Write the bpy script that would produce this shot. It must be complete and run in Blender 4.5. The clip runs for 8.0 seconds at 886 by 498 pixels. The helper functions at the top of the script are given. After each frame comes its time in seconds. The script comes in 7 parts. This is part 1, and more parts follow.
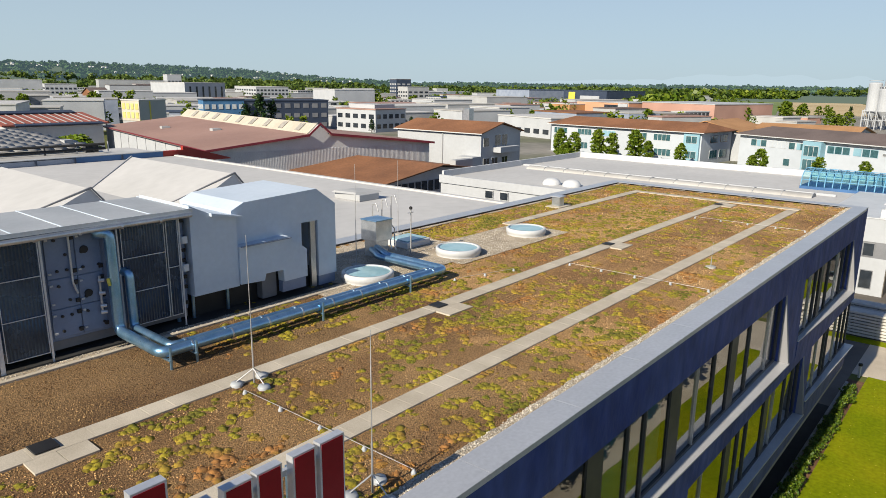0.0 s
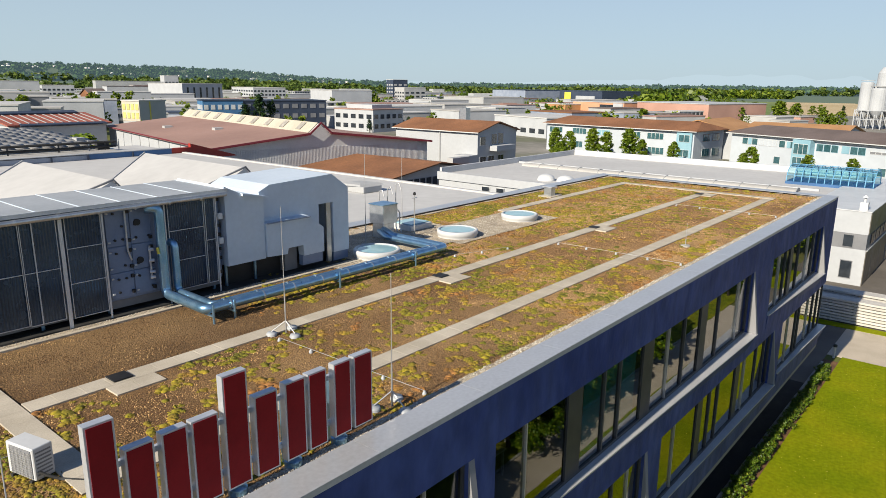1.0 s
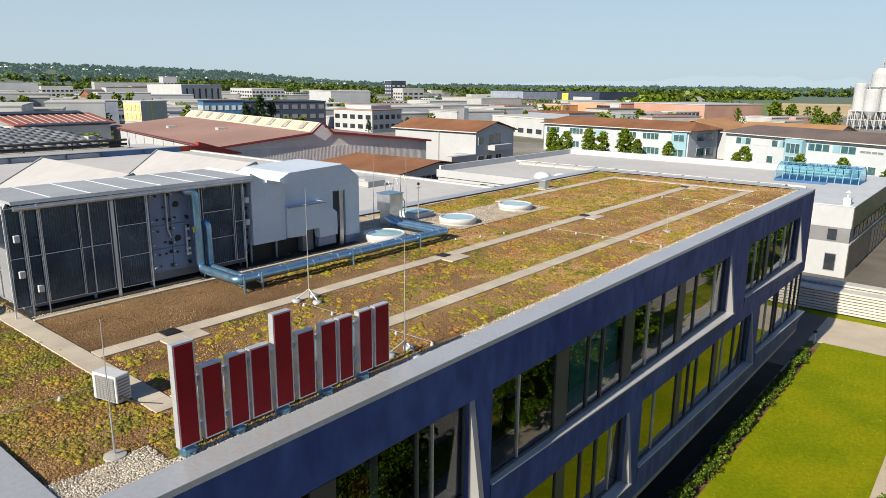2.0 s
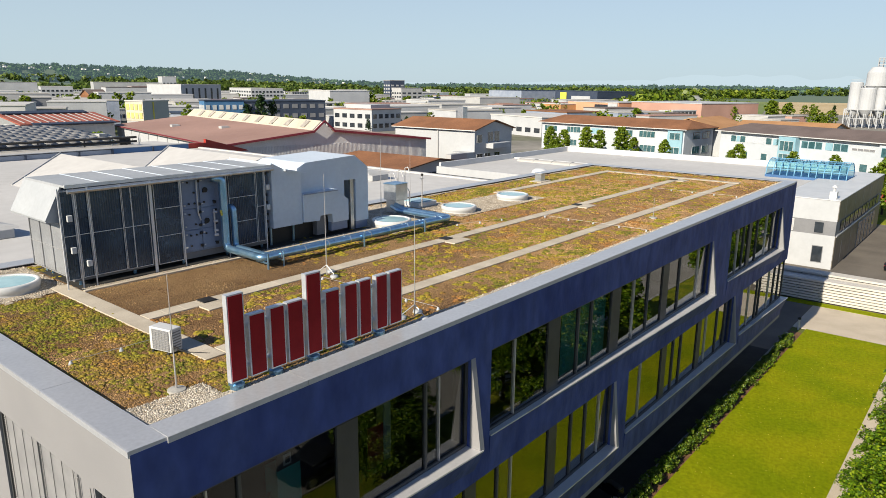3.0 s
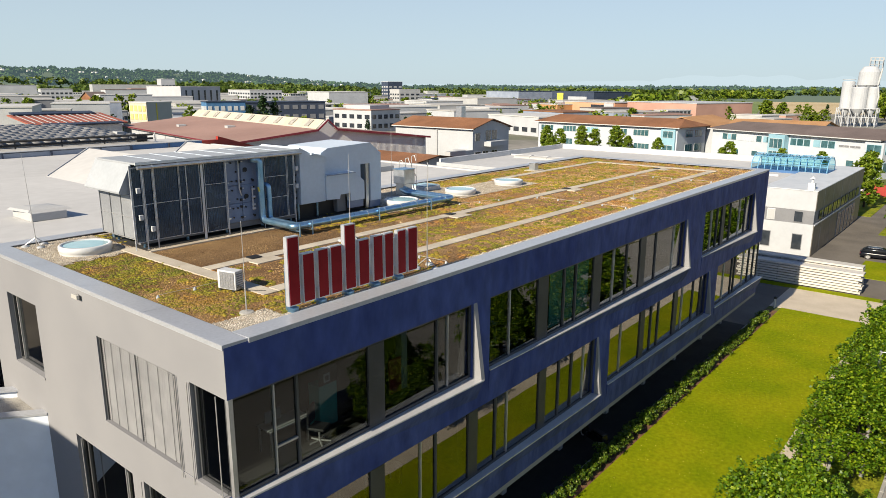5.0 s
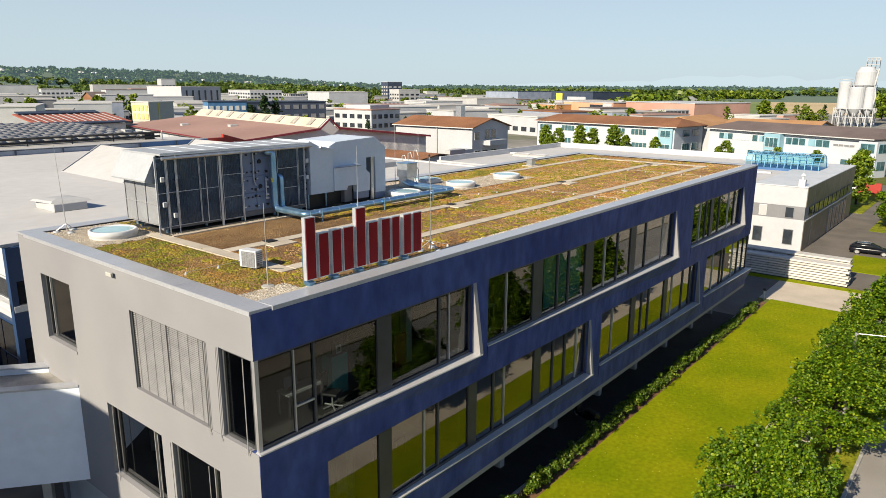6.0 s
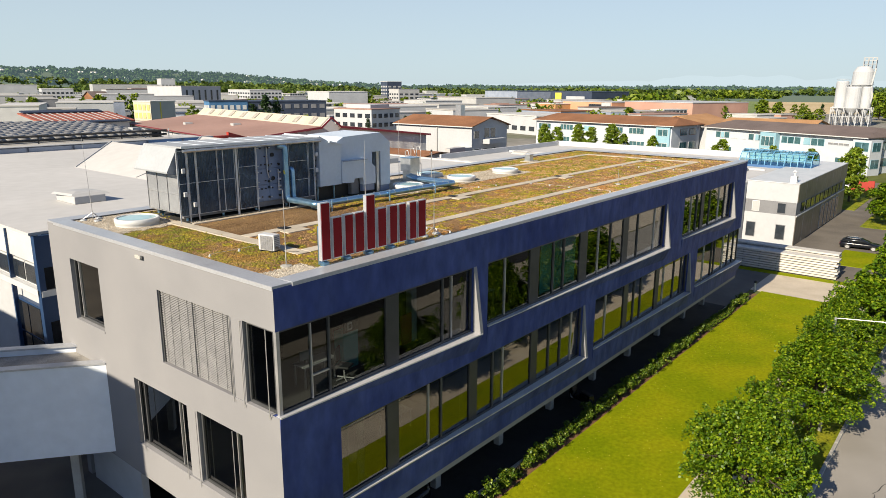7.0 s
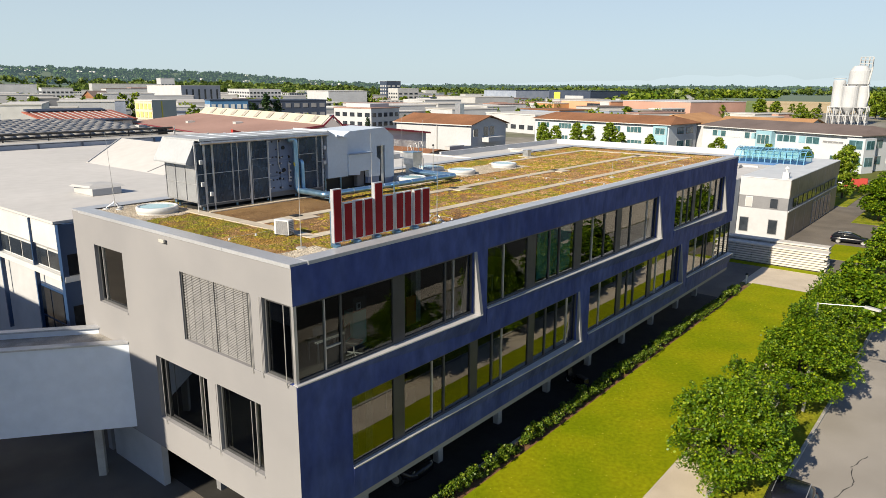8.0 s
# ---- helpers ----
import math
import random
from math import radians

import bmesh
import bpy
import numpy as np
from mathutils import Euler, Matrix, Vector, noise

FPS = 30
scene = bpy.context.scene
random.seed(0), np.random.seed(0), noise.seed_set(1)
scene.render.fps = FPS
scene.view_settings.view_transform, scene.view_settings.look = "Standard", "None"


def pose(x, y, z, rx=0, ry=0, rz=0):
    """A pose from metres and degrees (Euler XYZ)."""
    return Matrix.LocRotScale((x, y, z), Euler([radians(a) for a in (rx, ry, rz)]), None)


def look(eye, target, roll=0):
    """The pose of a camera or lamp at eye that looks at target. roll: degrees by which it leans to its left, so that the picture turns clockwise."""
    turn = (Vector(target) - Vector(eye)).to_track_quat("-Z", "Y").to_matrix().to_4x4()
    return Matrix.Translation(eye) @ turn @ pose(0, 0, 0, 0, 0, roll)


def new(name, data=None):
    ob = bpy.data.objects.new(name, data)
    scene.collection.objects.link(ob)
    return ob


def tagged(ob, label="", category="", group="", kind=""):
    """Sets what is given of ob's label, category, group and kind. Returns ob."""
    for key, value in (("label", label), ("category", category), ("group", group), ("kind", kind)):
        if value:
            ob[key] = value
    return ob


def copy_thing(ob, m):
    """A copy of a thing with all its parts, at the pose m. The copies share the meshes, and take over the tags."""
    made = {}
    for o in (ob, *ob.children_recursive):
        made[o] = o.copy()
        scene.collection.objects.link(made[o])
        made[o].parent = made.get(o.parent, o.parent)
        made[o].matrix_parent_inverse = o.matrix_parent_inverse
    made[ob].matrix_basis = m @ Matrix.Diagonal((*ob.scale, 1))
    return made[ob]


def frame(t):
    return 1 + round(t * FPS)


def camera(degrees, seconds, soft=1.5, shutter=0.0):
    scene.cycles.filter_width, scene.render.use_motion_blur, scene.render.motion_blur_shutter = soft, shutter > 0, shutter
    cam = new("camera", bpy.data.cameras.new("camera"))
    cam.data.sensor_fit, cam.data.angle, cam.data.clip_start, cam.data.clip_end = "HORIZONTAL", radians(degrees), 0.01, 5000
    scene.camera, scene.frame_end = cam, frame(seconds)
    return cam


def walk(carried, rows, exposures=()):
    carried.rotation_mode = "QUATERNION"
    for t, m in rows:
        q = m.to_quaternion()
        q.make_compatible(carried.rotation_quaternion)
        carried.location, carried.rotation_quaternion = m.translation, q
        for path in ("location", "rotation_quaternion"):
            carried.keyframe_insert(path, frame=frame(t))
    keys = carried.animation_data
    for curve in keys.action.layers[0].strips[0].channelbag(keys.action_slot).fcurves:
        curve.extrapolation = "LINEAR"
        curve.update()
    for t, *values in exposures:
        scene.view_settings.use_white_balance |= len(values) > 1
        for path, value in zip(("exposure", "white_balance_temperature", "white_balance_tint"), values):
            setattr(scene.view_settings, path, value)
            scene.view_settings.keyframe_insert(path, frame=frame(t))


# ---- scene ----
cam = camera(65.9, 8.0, soft=0.5)
PATH = [
    (0, (1.514, -5.542, 16.903), (3.003, -4.292, 16.431), 0.7),
    (0.5, (0.448, -6.367, 16.829), (1.94, -5.121, 16.359), 0.6),
    (1, (-0.562, -7.095, 16.775), (0.933, -5.852, 16.305), 0.6),
    (1.5, (-1.541, -7.819, 16.721), (-0.044, -6.579, 16.254), 0.6),
    (3, (-4.311, -9.826, 16.601), (-2.81, -8.59, 16.133), 0.5),
    (3.5, (-5.145, -10.439, 16.527), (-3.643, -9.204, 16.06), 0.4),
    (4, (-5.949, -11.018, 16.457), (-4.446, -9.784, 15.991), 0.4),
    (4.5, (-6.746, -11.553, 16.398), (-5.241, -10.32, 15.933), 0.3),
    (6, (-9.0, -13.228, 16.218), (-7.494, -11.997, 15.755), 0.3),
    (6.5, (-9.739, -13.737, 16.16), (-8.232, -12.507, 15.697), 0.3),
    (7, (-10.452, -14.255, 16.134), (-8.944, -13.025, 15.67), 0.3),
    (7.5, (-11.153, -14.748, 16.067), (-9.645, -13.519, 15.603), 0.3),
    (8, (-11.86, -15.236, 16.003), (-10.351, -14.009, 15.538), 0.3),
]
walk(cam, [(t, look(eye, target, roll)) for t, eye, target, roll in PATH], [(0.0, 0.58, 6480, 10), (1.5, 0.66, 6520, 10), (4.0, 0.76, 6680, 10), (8.0, 0.82, 6850, 11)])

# ---------------------------------------------------------------- light
SUN_EL, LIGHT_DIR = 30.0, Vector((1.0, -0.006, 0.0))
world = bpy.data.worlds.new("world")
scene.world = world
world.use_nodes = True
wn = world.node_tree.nodes
sky = wn.new("ShaderNodeTexSky")
sky.sky_type, sky.sun_disc = "NISHITA", False
sky.sun_elevation = radians(SUN_EL)
# the sky's sun stands in the -x direction
sky.sun_rotation = radians(268.0)
sky.air_density, sky.dust_density, sky.ozone_density, sky.altitude = 1.0, 0.5, 3.5, 200
wn["Background"].inputs["Strength"].default_value = 0.0505
tint = wn.new("ShaderNodeMix")
tint.data_type, tint.blend_type = "RGBA", "MULTIPLY"
tint.inputs["Factor"].default_value = 1.0
tint.inputs["B"].default_value = (0.60, 0.82, 1.16, 1)     # cool the whole sky
haze = wn.new("ShaderNodeMix")
haze.data_type = "RGBA"
haze.inputs["B"].default_value = (7.2, 8.85, 9.7, 1)     # pale haze, thick at the horizon and thin overhead
way = wn.new("ShaderNodeTexCoord")
height = wn.new("ShaderNodeSeparateXYZ")
thick = wn.new("ShaderNodeMapRange")
thick.interpolation_type = "SMOOTHSTEP"
for key, value in (("From Min", 0.0), ("From Max", 0.55), ("To Min", 0.80), ("To Max", 0.06)):
    thick.inputs[key].default_value = value
wl = world.node_tree.links
wl.new(way.outputs["Generated"], height.inputs["Vector"])
wl.new(height.outputs["Z"], thick.inputs["Value"])
wl.new(thick.outputs["Result"], haze.inputs["Factor"])
wl.new(sky.outputs["Color"], tint.inputs["A"])
wl.new(tint.outputs["Result"], haze.inputs["A"])
wl.new(haze.outputs["Result"], wn["Background"].inputs["Color"])

sun = new("sun", bpy.data.lights.new("sun", "SUN"))
sun.data.energy, sun.data.angle, sun.data.color = 4.75, radians(0.53), (1.0, 0.905, 0.735)
sun_dir = (LIGHT_DIR.normalized() * math.cos(radians(SUN_EL)) + Vector((0, 0, -math.sin(radians(SUN_EL)))))
sun.matrix_world = look((0, 0, 60), Vector((0, 0, 60)) + sun_dir)


# ---------------------------------------------------------------- materials
def surf(name, c1, c2, scale=1.0, rough=0.7, metal=0.0, bump=0.0, bump_scale=30.0, c3=None, fine=40.0,
         fine_amount=0.12, per_object=0.0, per_island=0.0, gloss=0.5, stretch=(1, 1, 1), dist=0.02):
    """Two colours mixed by a coarse noise, a fine grain on top, and a fine relief, at true size."""
    m = bpy.data.materials.new(name)
    m.use_nodes = True
    nt = m.node_tree
    n, l = nt.nodes, nt.links
    b = n["Principled BSDF"]
    geo = n.new("ShaderNodeNewGeometry")
    mp = n.new("ShaderNodeMapping")
    mp.inputs["Scale"].default_value = stretch
    l.new(geo.outputs["Position"], mp.inputs["Vector"])

    def noi(s, det):
        t = n.new("ShaderNodeTexNoise")
        t.inputs["Scale"].default_value, t.inputs["Detail"].default_value = s, det
        l.new(mp.outputs["Vector"], t.inputs["Vector"])
        return t.outputs["Fac"]

    def mix(kind, fac, a, c):
        x = n.new("ShaderNodeMix")
        x.data_type, x.blend_type = "RGBA", kind
        for sock, v in ((x.inputs["Factor"], fac), (x.inputs["A"], a), (x.inputs["B"], c)):
            if hasattr(v, "is_linked"):
                l.new(v, sock)
            else:
                sock.default_value = v if isinstance(v, (int, float)) else (*v, 1)
        return x.outputs["Result"]

    ramp = n.new("ShaderNodeValToRGB")
    ramp.color_ramp.elements[0].position, ramp.color_ramp.elements[1].position = 0.36, 0.64
    ramp.color_ramp.elements[0].color, ramp.color_ramp.elements[1].color = (*c1, 1), (*c2, 1)
    if c3:
        e = ramp.color_ramp.elements.new(0.5)
        e.color = (*c3, 1)
    l.new(noi(scale, 4), ramp.inputs["Fac"])
    col = ramp.outputs["Color"]
    f = n.new("ShaderNodeMapRange")
    f.inputs["From Min"].default_value, f.inputs["From Max"].default_value = 0.3, 0.7
    f.inputs["To Min"].default_value, f.inputs["To Max"].default_value = 1 - fine_amount, 1 + fine_amount
    l.new(noi(fine, 3), f.inputs["Value"])
    col = mix("MULTIPLY", 1.0, col, f.outputs["Result"])
    for amount, node, out in ((per_object, "ShaderNodeObjectInfo", "Random"), (per_island, "ShaderNodeNewGeometry", "Random Per Island")):
        if amount:
            r = n.new(node)
            v = n.new("ShaderNodeMapRange")
            v.inputs["To Min"].default_value, v.inputs["To Max"].default_value = 1 - amount, 1 + amount
            l.new(r.outputs[out], v.inputs["Value"])
            col = mix("MULTIPLY", 1.0, col, v.outputs["Result"])
    l.new(col, b.inputs["Base Color"])
    b.inputs["Metallic"].default_value = metal
    b.inputs["Specular IOR Level"].default_value = gloss
    rr = n.new("ShaderNodeMapRange")
    rr.inputs["To Min"].default_value, rr.inputs["To Max"].default_value = max(0.02, rough - 0.1), min(1, rough + 0.1)
    l.new(noi(scale * 3, 2), rr.inputs["Value"])
    l.new(rr.outputs["Result"], b.inputs["Roughness"])
    if bump:
        bp = n.new("ShaderNodeBump")
        bp.inputs["Strength"].default_value, bp.inputs["Distance"].default_value = bump, dist
        l.new(noi(bump_scale, 4), bp.inputs["Height"])
        l.new(bp.outputs["Normal"], b.inputs["Normal"])
    return m


def leafy(name, dark, light, warm, through_light=0.35):
    """Leaves: colour by leaf, a little light passing through."""
    m = bpy.data.materials.new(name)
    m.use_nodes = True
    nt = m.node_tree
    n, l = nt.nodes, nt.links
    b, out = n["Principled BSDF"], n["Material Output"]
    r = n.new("ShaderNodeNewGeometry")
    ramp = n.new("ShaderNodeValToRGB")
    ramp.color_ramp.elements[0].color, ramp.color_ramp.elements[1].color = (*dark, 1), (*warm, 1)
    e = ramp.color_ramp.elements.new(0.6)
    e.color = (*light, 1)
    l.new(r.outputs["Random Per Island"], ramp.inputs["Fac"])
    l.new(ramp.outputs["Color"], b.inputs["Base Color"])
    b.inputs["Roughness"].default_value = 0.45
    b.inputs["Specular IOR Level"].default_value = 0.35
    t = n.new("ShaderNodeBsdfTranslucent")
    l.new(ramp.outputs["Color"], t.inputs["Color"])
    mx = n.new("ShaderNodeMixShader")
    mx.inputs["Fac"].default_value = through_light
    l.new(b.outputs["BSDF"], mx.inputs[1])
    l.new(t.outputs["BSDF"], mx.inputs[2])
    l.new(mx.outputs["Shader"], out.inputs["Surface"])
    return m


def glass(name, tint, ior, rough=0.0, wavy=0.0):
    """Window glass: a mirror by Fresnel over a tinted see-through pane."""
    m = bpy.data.materials.new(name)
    m.use_nodes = True
    nt = m.node_tree
    n, l = nt.nodes, nt.links
    out = n["Material Output"]
    n.remove(n["Principled BSDF"])
    # gloss that grows towards grazing sight, the same from both sides of the pane
    lw = n.new("ShaderNodeLayerWeight")
    lw.inputs["Blend"].default_value = 0.5
    pw = n.new("ShaderNodeMath")
    pw.operation = "POWER"
    pw.inputs[1].default_value = 3.0     # two panes one behind the other
    l.new(lw.outputs["Facing"], pw.inputs[0])
    f0 = ((ior - 1) / (ior + 1)) ** 2
    fr = n.new("ShaderNodeMapRange")
    fr.inputs["To Min"].default_value, fr.inputs["To Max"].default_value = f0, 1.0
    l.new(pw.outputs["Value"], fr.inputs["Value"])
    tr = n.new("ShaderNodeBsdfTransparent")
    tr.inputs["Color"].default_value = (*tint, 1)
    gl = n.new("ShaderNodeBsdfGlossy")
    gl.inputs["Roughness"].default_value = rough
    if wavy:
        geo = n.new("ShaderNodeNewGeometry")
        tx = n.new("ShaderNodeTexNoise")
        tx.inputs["Scale"].default_value, tx.inputs["Detail"].default_value = 0.7, 1
        l.new(geo.outputs["Position"], tx.inputs["Vector"])
        bp = n.new("ShaderNodeBump")
        bp.inputs["Strength"].default_value, bp.inputs["Distance"].default_value = wavy, 0.02
        l.new(tx.outputs["Fac"], bp.inputs["Height"])
        l.new(bp.outputs["Normal"], gl.inputs["Normal"])
    mx = n.new("ShaderNodeMixShader")
    l.new(fr.outputs["Result"], mx.inputs["Fac"])
    l.new(tr.outputs["BSDF"], mx.inputs[1])
    l.new(gl.outputs["BSDF"], mx.inputs[2])
    l.new(mx.outputs["Shader"], out.inputs["Surface"])
    return m


M = {}
M["plaster"] = surf("plaster", (0.208, 0.208, 0.220), (0.239, 0.238, 0.248), 0.25, 0.85, bump=0.15, bump_scale=25, fine=60, fine_amount=0.04)
M["plaster_blue"] = surf("plaster_blue", (0.035, 0.054, 0.178), (0.060, 0.086, 0.234), 0.7, 0.55, bump=0.6, bump_scale=2.4, fine=2.2, fine_amount=0.22, stretch=(1, 1, 0.5), dist=0.07, gloss=0.08)
M["coping"] = surf("coping", (0.42, 0.435, 0.465), (0.46, 0.475, 0.505), 0.5, 0.34, metal=0.3, bump=0.05, fine=12, fine_amount=0.07)
M["sill"] = surf("sill", (0.50, 0.50, 0.52), (0.56, 0.56, 0.57), 1, 0.45, metal=0.3, fine=20, fine_amount=0.05)
M["mullion"] = surf("mullion", (0.045, 0.047, 0.05), (0.06, 0.062, 0.065), 1, 0.5, fine=20, fine_amount=0.06)
M["alu"] = surf("alu", (0.42, 0.42, 0.43), (0.52, 0.52, 0.52), 1, 0.4, metal=0.6, fine=20, fine_amount=0.05)
M["white_metal"] = surf("white_metal", (0.50, 0.515, 0.53), (0.57, 0.58, 0.59), 0.7, 0.4, fine=15, fine_amount=0.03)
# near-black rooms: the dimness indoors is put into the base colours
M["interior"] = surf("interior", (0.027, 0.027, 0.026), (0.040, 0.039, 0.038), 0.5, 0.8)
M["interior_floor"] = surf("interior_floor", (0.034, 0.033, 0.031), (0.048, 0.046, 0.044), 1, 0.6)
M["teal"] = surf("teal", (0.06, 0.42, 0.39), (0.08, 0.50, 0.46), 1, 0.6)
M["glass"] = glass("glass", (0.57, 0.62, 0.61), 1.37, wavy=0.10)
M["glass_coated"] = glass("glass_coated", (0.46, 0.50, 0.49), 2.0, wavy=0.10)
M["glass_dark"] = glass("glass_dark", (0.27, 0.30, 0.30), 1.52, wavy=0.08)
M["town"] = surf("town", (0.13, 0.135, 0.085), (0.24, 0.225, 0.20), 0.03, 0.95, fine=0.3, fine_amount=0.2, c3=(0.20, 0.19, 0.165))
M["dome"] = surf("dome", (0.24, 0.42, 0.47), (0.34, 0.52, 0.56), 1.2, 0.12, fine=4, fine_amount=0.06, gloss=0.8)
M["blind"] = surf("blind", (0.185, 0.185, 0.19), (0.225, 0.225, 0.228), 2, 0.5, fine=40, fine_amount=0.04)
# one lava in three tints, partly for view-dependent brightness put into the colour
for key, k in (("substrate", 0.96), ("substrate_bare", 0.69), ("substrate_dry", 1.34)):
    c1, c2, c3 = (tuple(v * k for v in c) for c in ((0.157, 0.080, 0.028), (0.338, 0.202, 0.084), (0.247, 0.140, 0.055)))
    M[key] = surf(key, c1, c2, 0.30, 0.95, bump=1.0, bump_scale=45, fine=26, fine_amount=0.6, dist=0.05, c3=c3)
    c1, c2, c3 = (tuple(v * k for v in c) for c in ((0.137, 0.066, 0.022), (0.48, 0.305, 0.132), (0.293, 0.168, 0.066)))
    M[key.replace("substrate", "grit")] = surf(key.replace("substrate", "grit"), c1, c2, 0.8, 0.95, fine=60, fine_amount=0.25, per_island=0.55, c3=c3)
M["sedum"] = surf("sedum", (0.122, 0.116, 0.005), (0.262, 0.118, 0.030), 0.7, 0.9, fine=9, fine_amount=0.35, per_island=0.30, c3=(0.238, 0.190, 0.009), bump=0.6, bump_scale=70)
M["moss"] = surf("moss", (0.122, 0.128, 0.004), (0.240, 0.130, 0.022), 0.9, 0.9, fine=9, fine_amount=0.35, per_island=0.42, c3=(0.185, 0.160, 0.007), bump=0.6, bump_scale=80)
M["pebble"] = surf("pebble", (0.34, 0.30, 0.245), (0.47, 0.425, 0.355), 3, 0.85, fine=60, fine_amount=0.15, per_island=0.42)
M["infill"] = surf("infill", (0.030, 0.031, 0.034), (0.042, 0.043, 0.047), 1, 0.5)
M["gravel"] = surf("gravel", (0.36, 0.295, 0.215), (0.49, 0.41, 0.31), 1.5, 0.9, bump=0.9, bump_scale=34, fine=34, fine_amount=0.35, dist=0.03)
M["slab"] = surf("slab", (0.41, 0.360, 0.285), (0.50, 0.445, 0.360), 1.2, 0.9, bump=0.25, bump_scale=50, fine=40, fine_amount=0.1, per_object=0.05)
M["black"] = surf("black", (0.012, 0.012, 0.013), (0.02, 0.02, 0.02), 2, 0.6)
# ground darkened in the colour, for undercroft shade and dim window reflections
M["darkened_ground"] = surf("darkened_ground", (0.014, 0.014, 0.014), (0.024, 0.023, 0.022), 0.6, 0.9, fine=12, fine_amount=0.15)
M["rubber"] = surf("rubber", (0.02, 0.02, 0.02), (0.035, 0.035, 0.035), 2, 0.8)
M["membrane"] = surf("membrane", (0.455, 0.452, 0.446), (0.505, 0.50, 0.494), 0.12, 0.75, bump=0.08, bump_scale=5, fine=1.3, fine_amount=0.05)
M["membrane_grey"] = surf("membrane_grey", (0.35, 0.34, 0.325), (0.43, 0.42, 0.40), 0.14, 0.8, fine=1.1, fine_amount=0.08)
# galvanised steel with the blue sky's reflection put into its colour
M["galv_sky_tint"] = surf("galv_sky_tint", (0.20, 0.39, 0.59), (0.30, 0.49, 0.68), 3, 0.32, metal=0.85, fine=30, fine_amount=0.08)
M["duct"] = surf("duct", (0.46, 0.49, 0.52), (0.58, 0.60, 0.62), 3, 0.35, metal=0.85, fine=25, fine_amount=0.08)
# both unit colours carry the sky-blue shade that falls on the casing
M["unit_blue"] = surf("unit_blue", (0.150, 0.205, 0.320), (0.185, 0.245, 0.370), 0.8, 0.35, fine=14, fine_amount=0.05)
M["unit_white"] = surf("unit_white", (0.50, 0.575, 0.67), (0.57, 0.645, 0.735), 0.6, 0.4, fine=8, fine_amount=0.03)
M["cover_grey"] = surf("cover_grey", (0.31, 0.33, 0.355), (0.37, 0.39, 0.415), 0.6, 0.5, fine=8, fine_amount=0.05)
# dark mesh with the blue of reflected sky put into its colour
M["mesh_screen"] = surf("mesh_screen", (0.030, 0.052, 0.096), (0.070, 0.108, 0.170), 0.9, 0.25, metal=0.6, fine=18, fine_amount=0.12)
M["mesh_end"] = surf("mesh_end", (0.28, 0.29, 0.31), (0.35, 0.36, 0.375), 1.0, 0.5, metal=0.4, fine=18, fine_amount=0.1)
M["sign_red"] = surf("sign_red", (0.215, 0.004, 0.008), (0.255, 0.006, 0.010), 2, 0.55, fine=30, fine_amount=0.05, gloss=0.2)
M["sign_side"] = surf("sign_side", (0.52, 0.54, 0.58), (0.62, 0.64, 0.67), 3, 0.35, metal=0.5, fine=20, fine_amount=0.05)
M["concrete"] = surf("concrete", (0.33, 0.32, 0.30), (0.44, 0.43, 0.40), 1.0, 0.9, bump=0.2, bump_scale=30, fine=25, fine_amount=0.1)
M["white_wall"] = surf("white_wall", (0.375, 0.392, 0.418), (0.42, 0.437, 0.462), 0.2, 0.85, fine=2.2, fine_amount=0.04)
M["grass"] = surf("grass", (0.148, 0.190, 0.003), (0.216, 0.228, 0.005), 0.30, 0.95, bump=0.6, bump_scale=90, fine=5, fine_amount=0.16, c3=(0.180, 0.210, 0.004), gloss=0.05)
M["meadow"] = surf("meadow", (0.075, 0.095, 0.02), (0.13, 0.135, 0.045), 0.02, 0.95, fine=0.4, fine_amount=0.2, gloss=0.1)
M["asphalt"] = surf("asphalt", (0.105, 0.092, 0.078), (0.150, 0.132, 0.110), 0.3, 0.9, bump=0.3, bump_scale=90, fine=70, fine_amount=0.16)
M["road"] = surf("road", (0.245, 0.228, 0.205), (0.295, 0.275, 0.25), 0.25, 0.9, bump=0.3, bump_scale=90, fine=70, fine_amount=0.12)
M["pave"] = surf("pave", (0.43, 0.37, 0.29), (0.51, 0.445, 0.355), 0.5, 0.9, bump=0.25, bump_scale=60, fine=40, fine_amount=0.12)
M["kerb"] = surf("kerb", (0.30, 0.29, 0.27), (0.38, 0.37, 0.34), 1.5, 0.9, bump=0.3, bump_scale=40, fine=30, fine_amount=0.1, per_object=0.08)
M["soil"] = surf("soil", (0.10, 0.05, 0.022), (0.17, 0.088, 0.036), 3, 0.95, bump=0.8, bump_scale=40, fine=30, fine_amount=0.3)
M["bark"] = surf("bark", (0.035, 0.028, 0.021), (0.065, 0.052, 0.04), 6, 0.9, bump=0.8, bump_scale=30, stretch=(1, 1, 0.25), fine=40, fine_amount=0.2)
M["leaf"] = leafy("leaf", (0.030, 0.082, 0.004), (0.112, 0.208, 0.007), (0.275, 0.350, 0.015), 0.33)
M["leaf_hedge"] = leafy("leaf_hedge", (0.036, 0.085, 0.005), (0.095, 0.165, 0.010), (0.23, 0.27, 0.025), 0.3)
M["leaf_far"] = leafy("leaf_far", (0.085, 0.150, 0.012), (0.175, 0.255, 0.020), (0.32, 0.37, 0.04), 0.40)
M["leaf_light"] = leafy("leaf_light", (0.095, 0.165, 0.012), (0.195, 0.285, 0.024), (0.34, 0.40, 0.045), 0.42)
M["leaf_dark"] = leafy("leaf_dark", (0.018, 0.042, 0.014), (0.028, 0.062, 0.018), (0.045, 0.085, 0.022), 0.15)
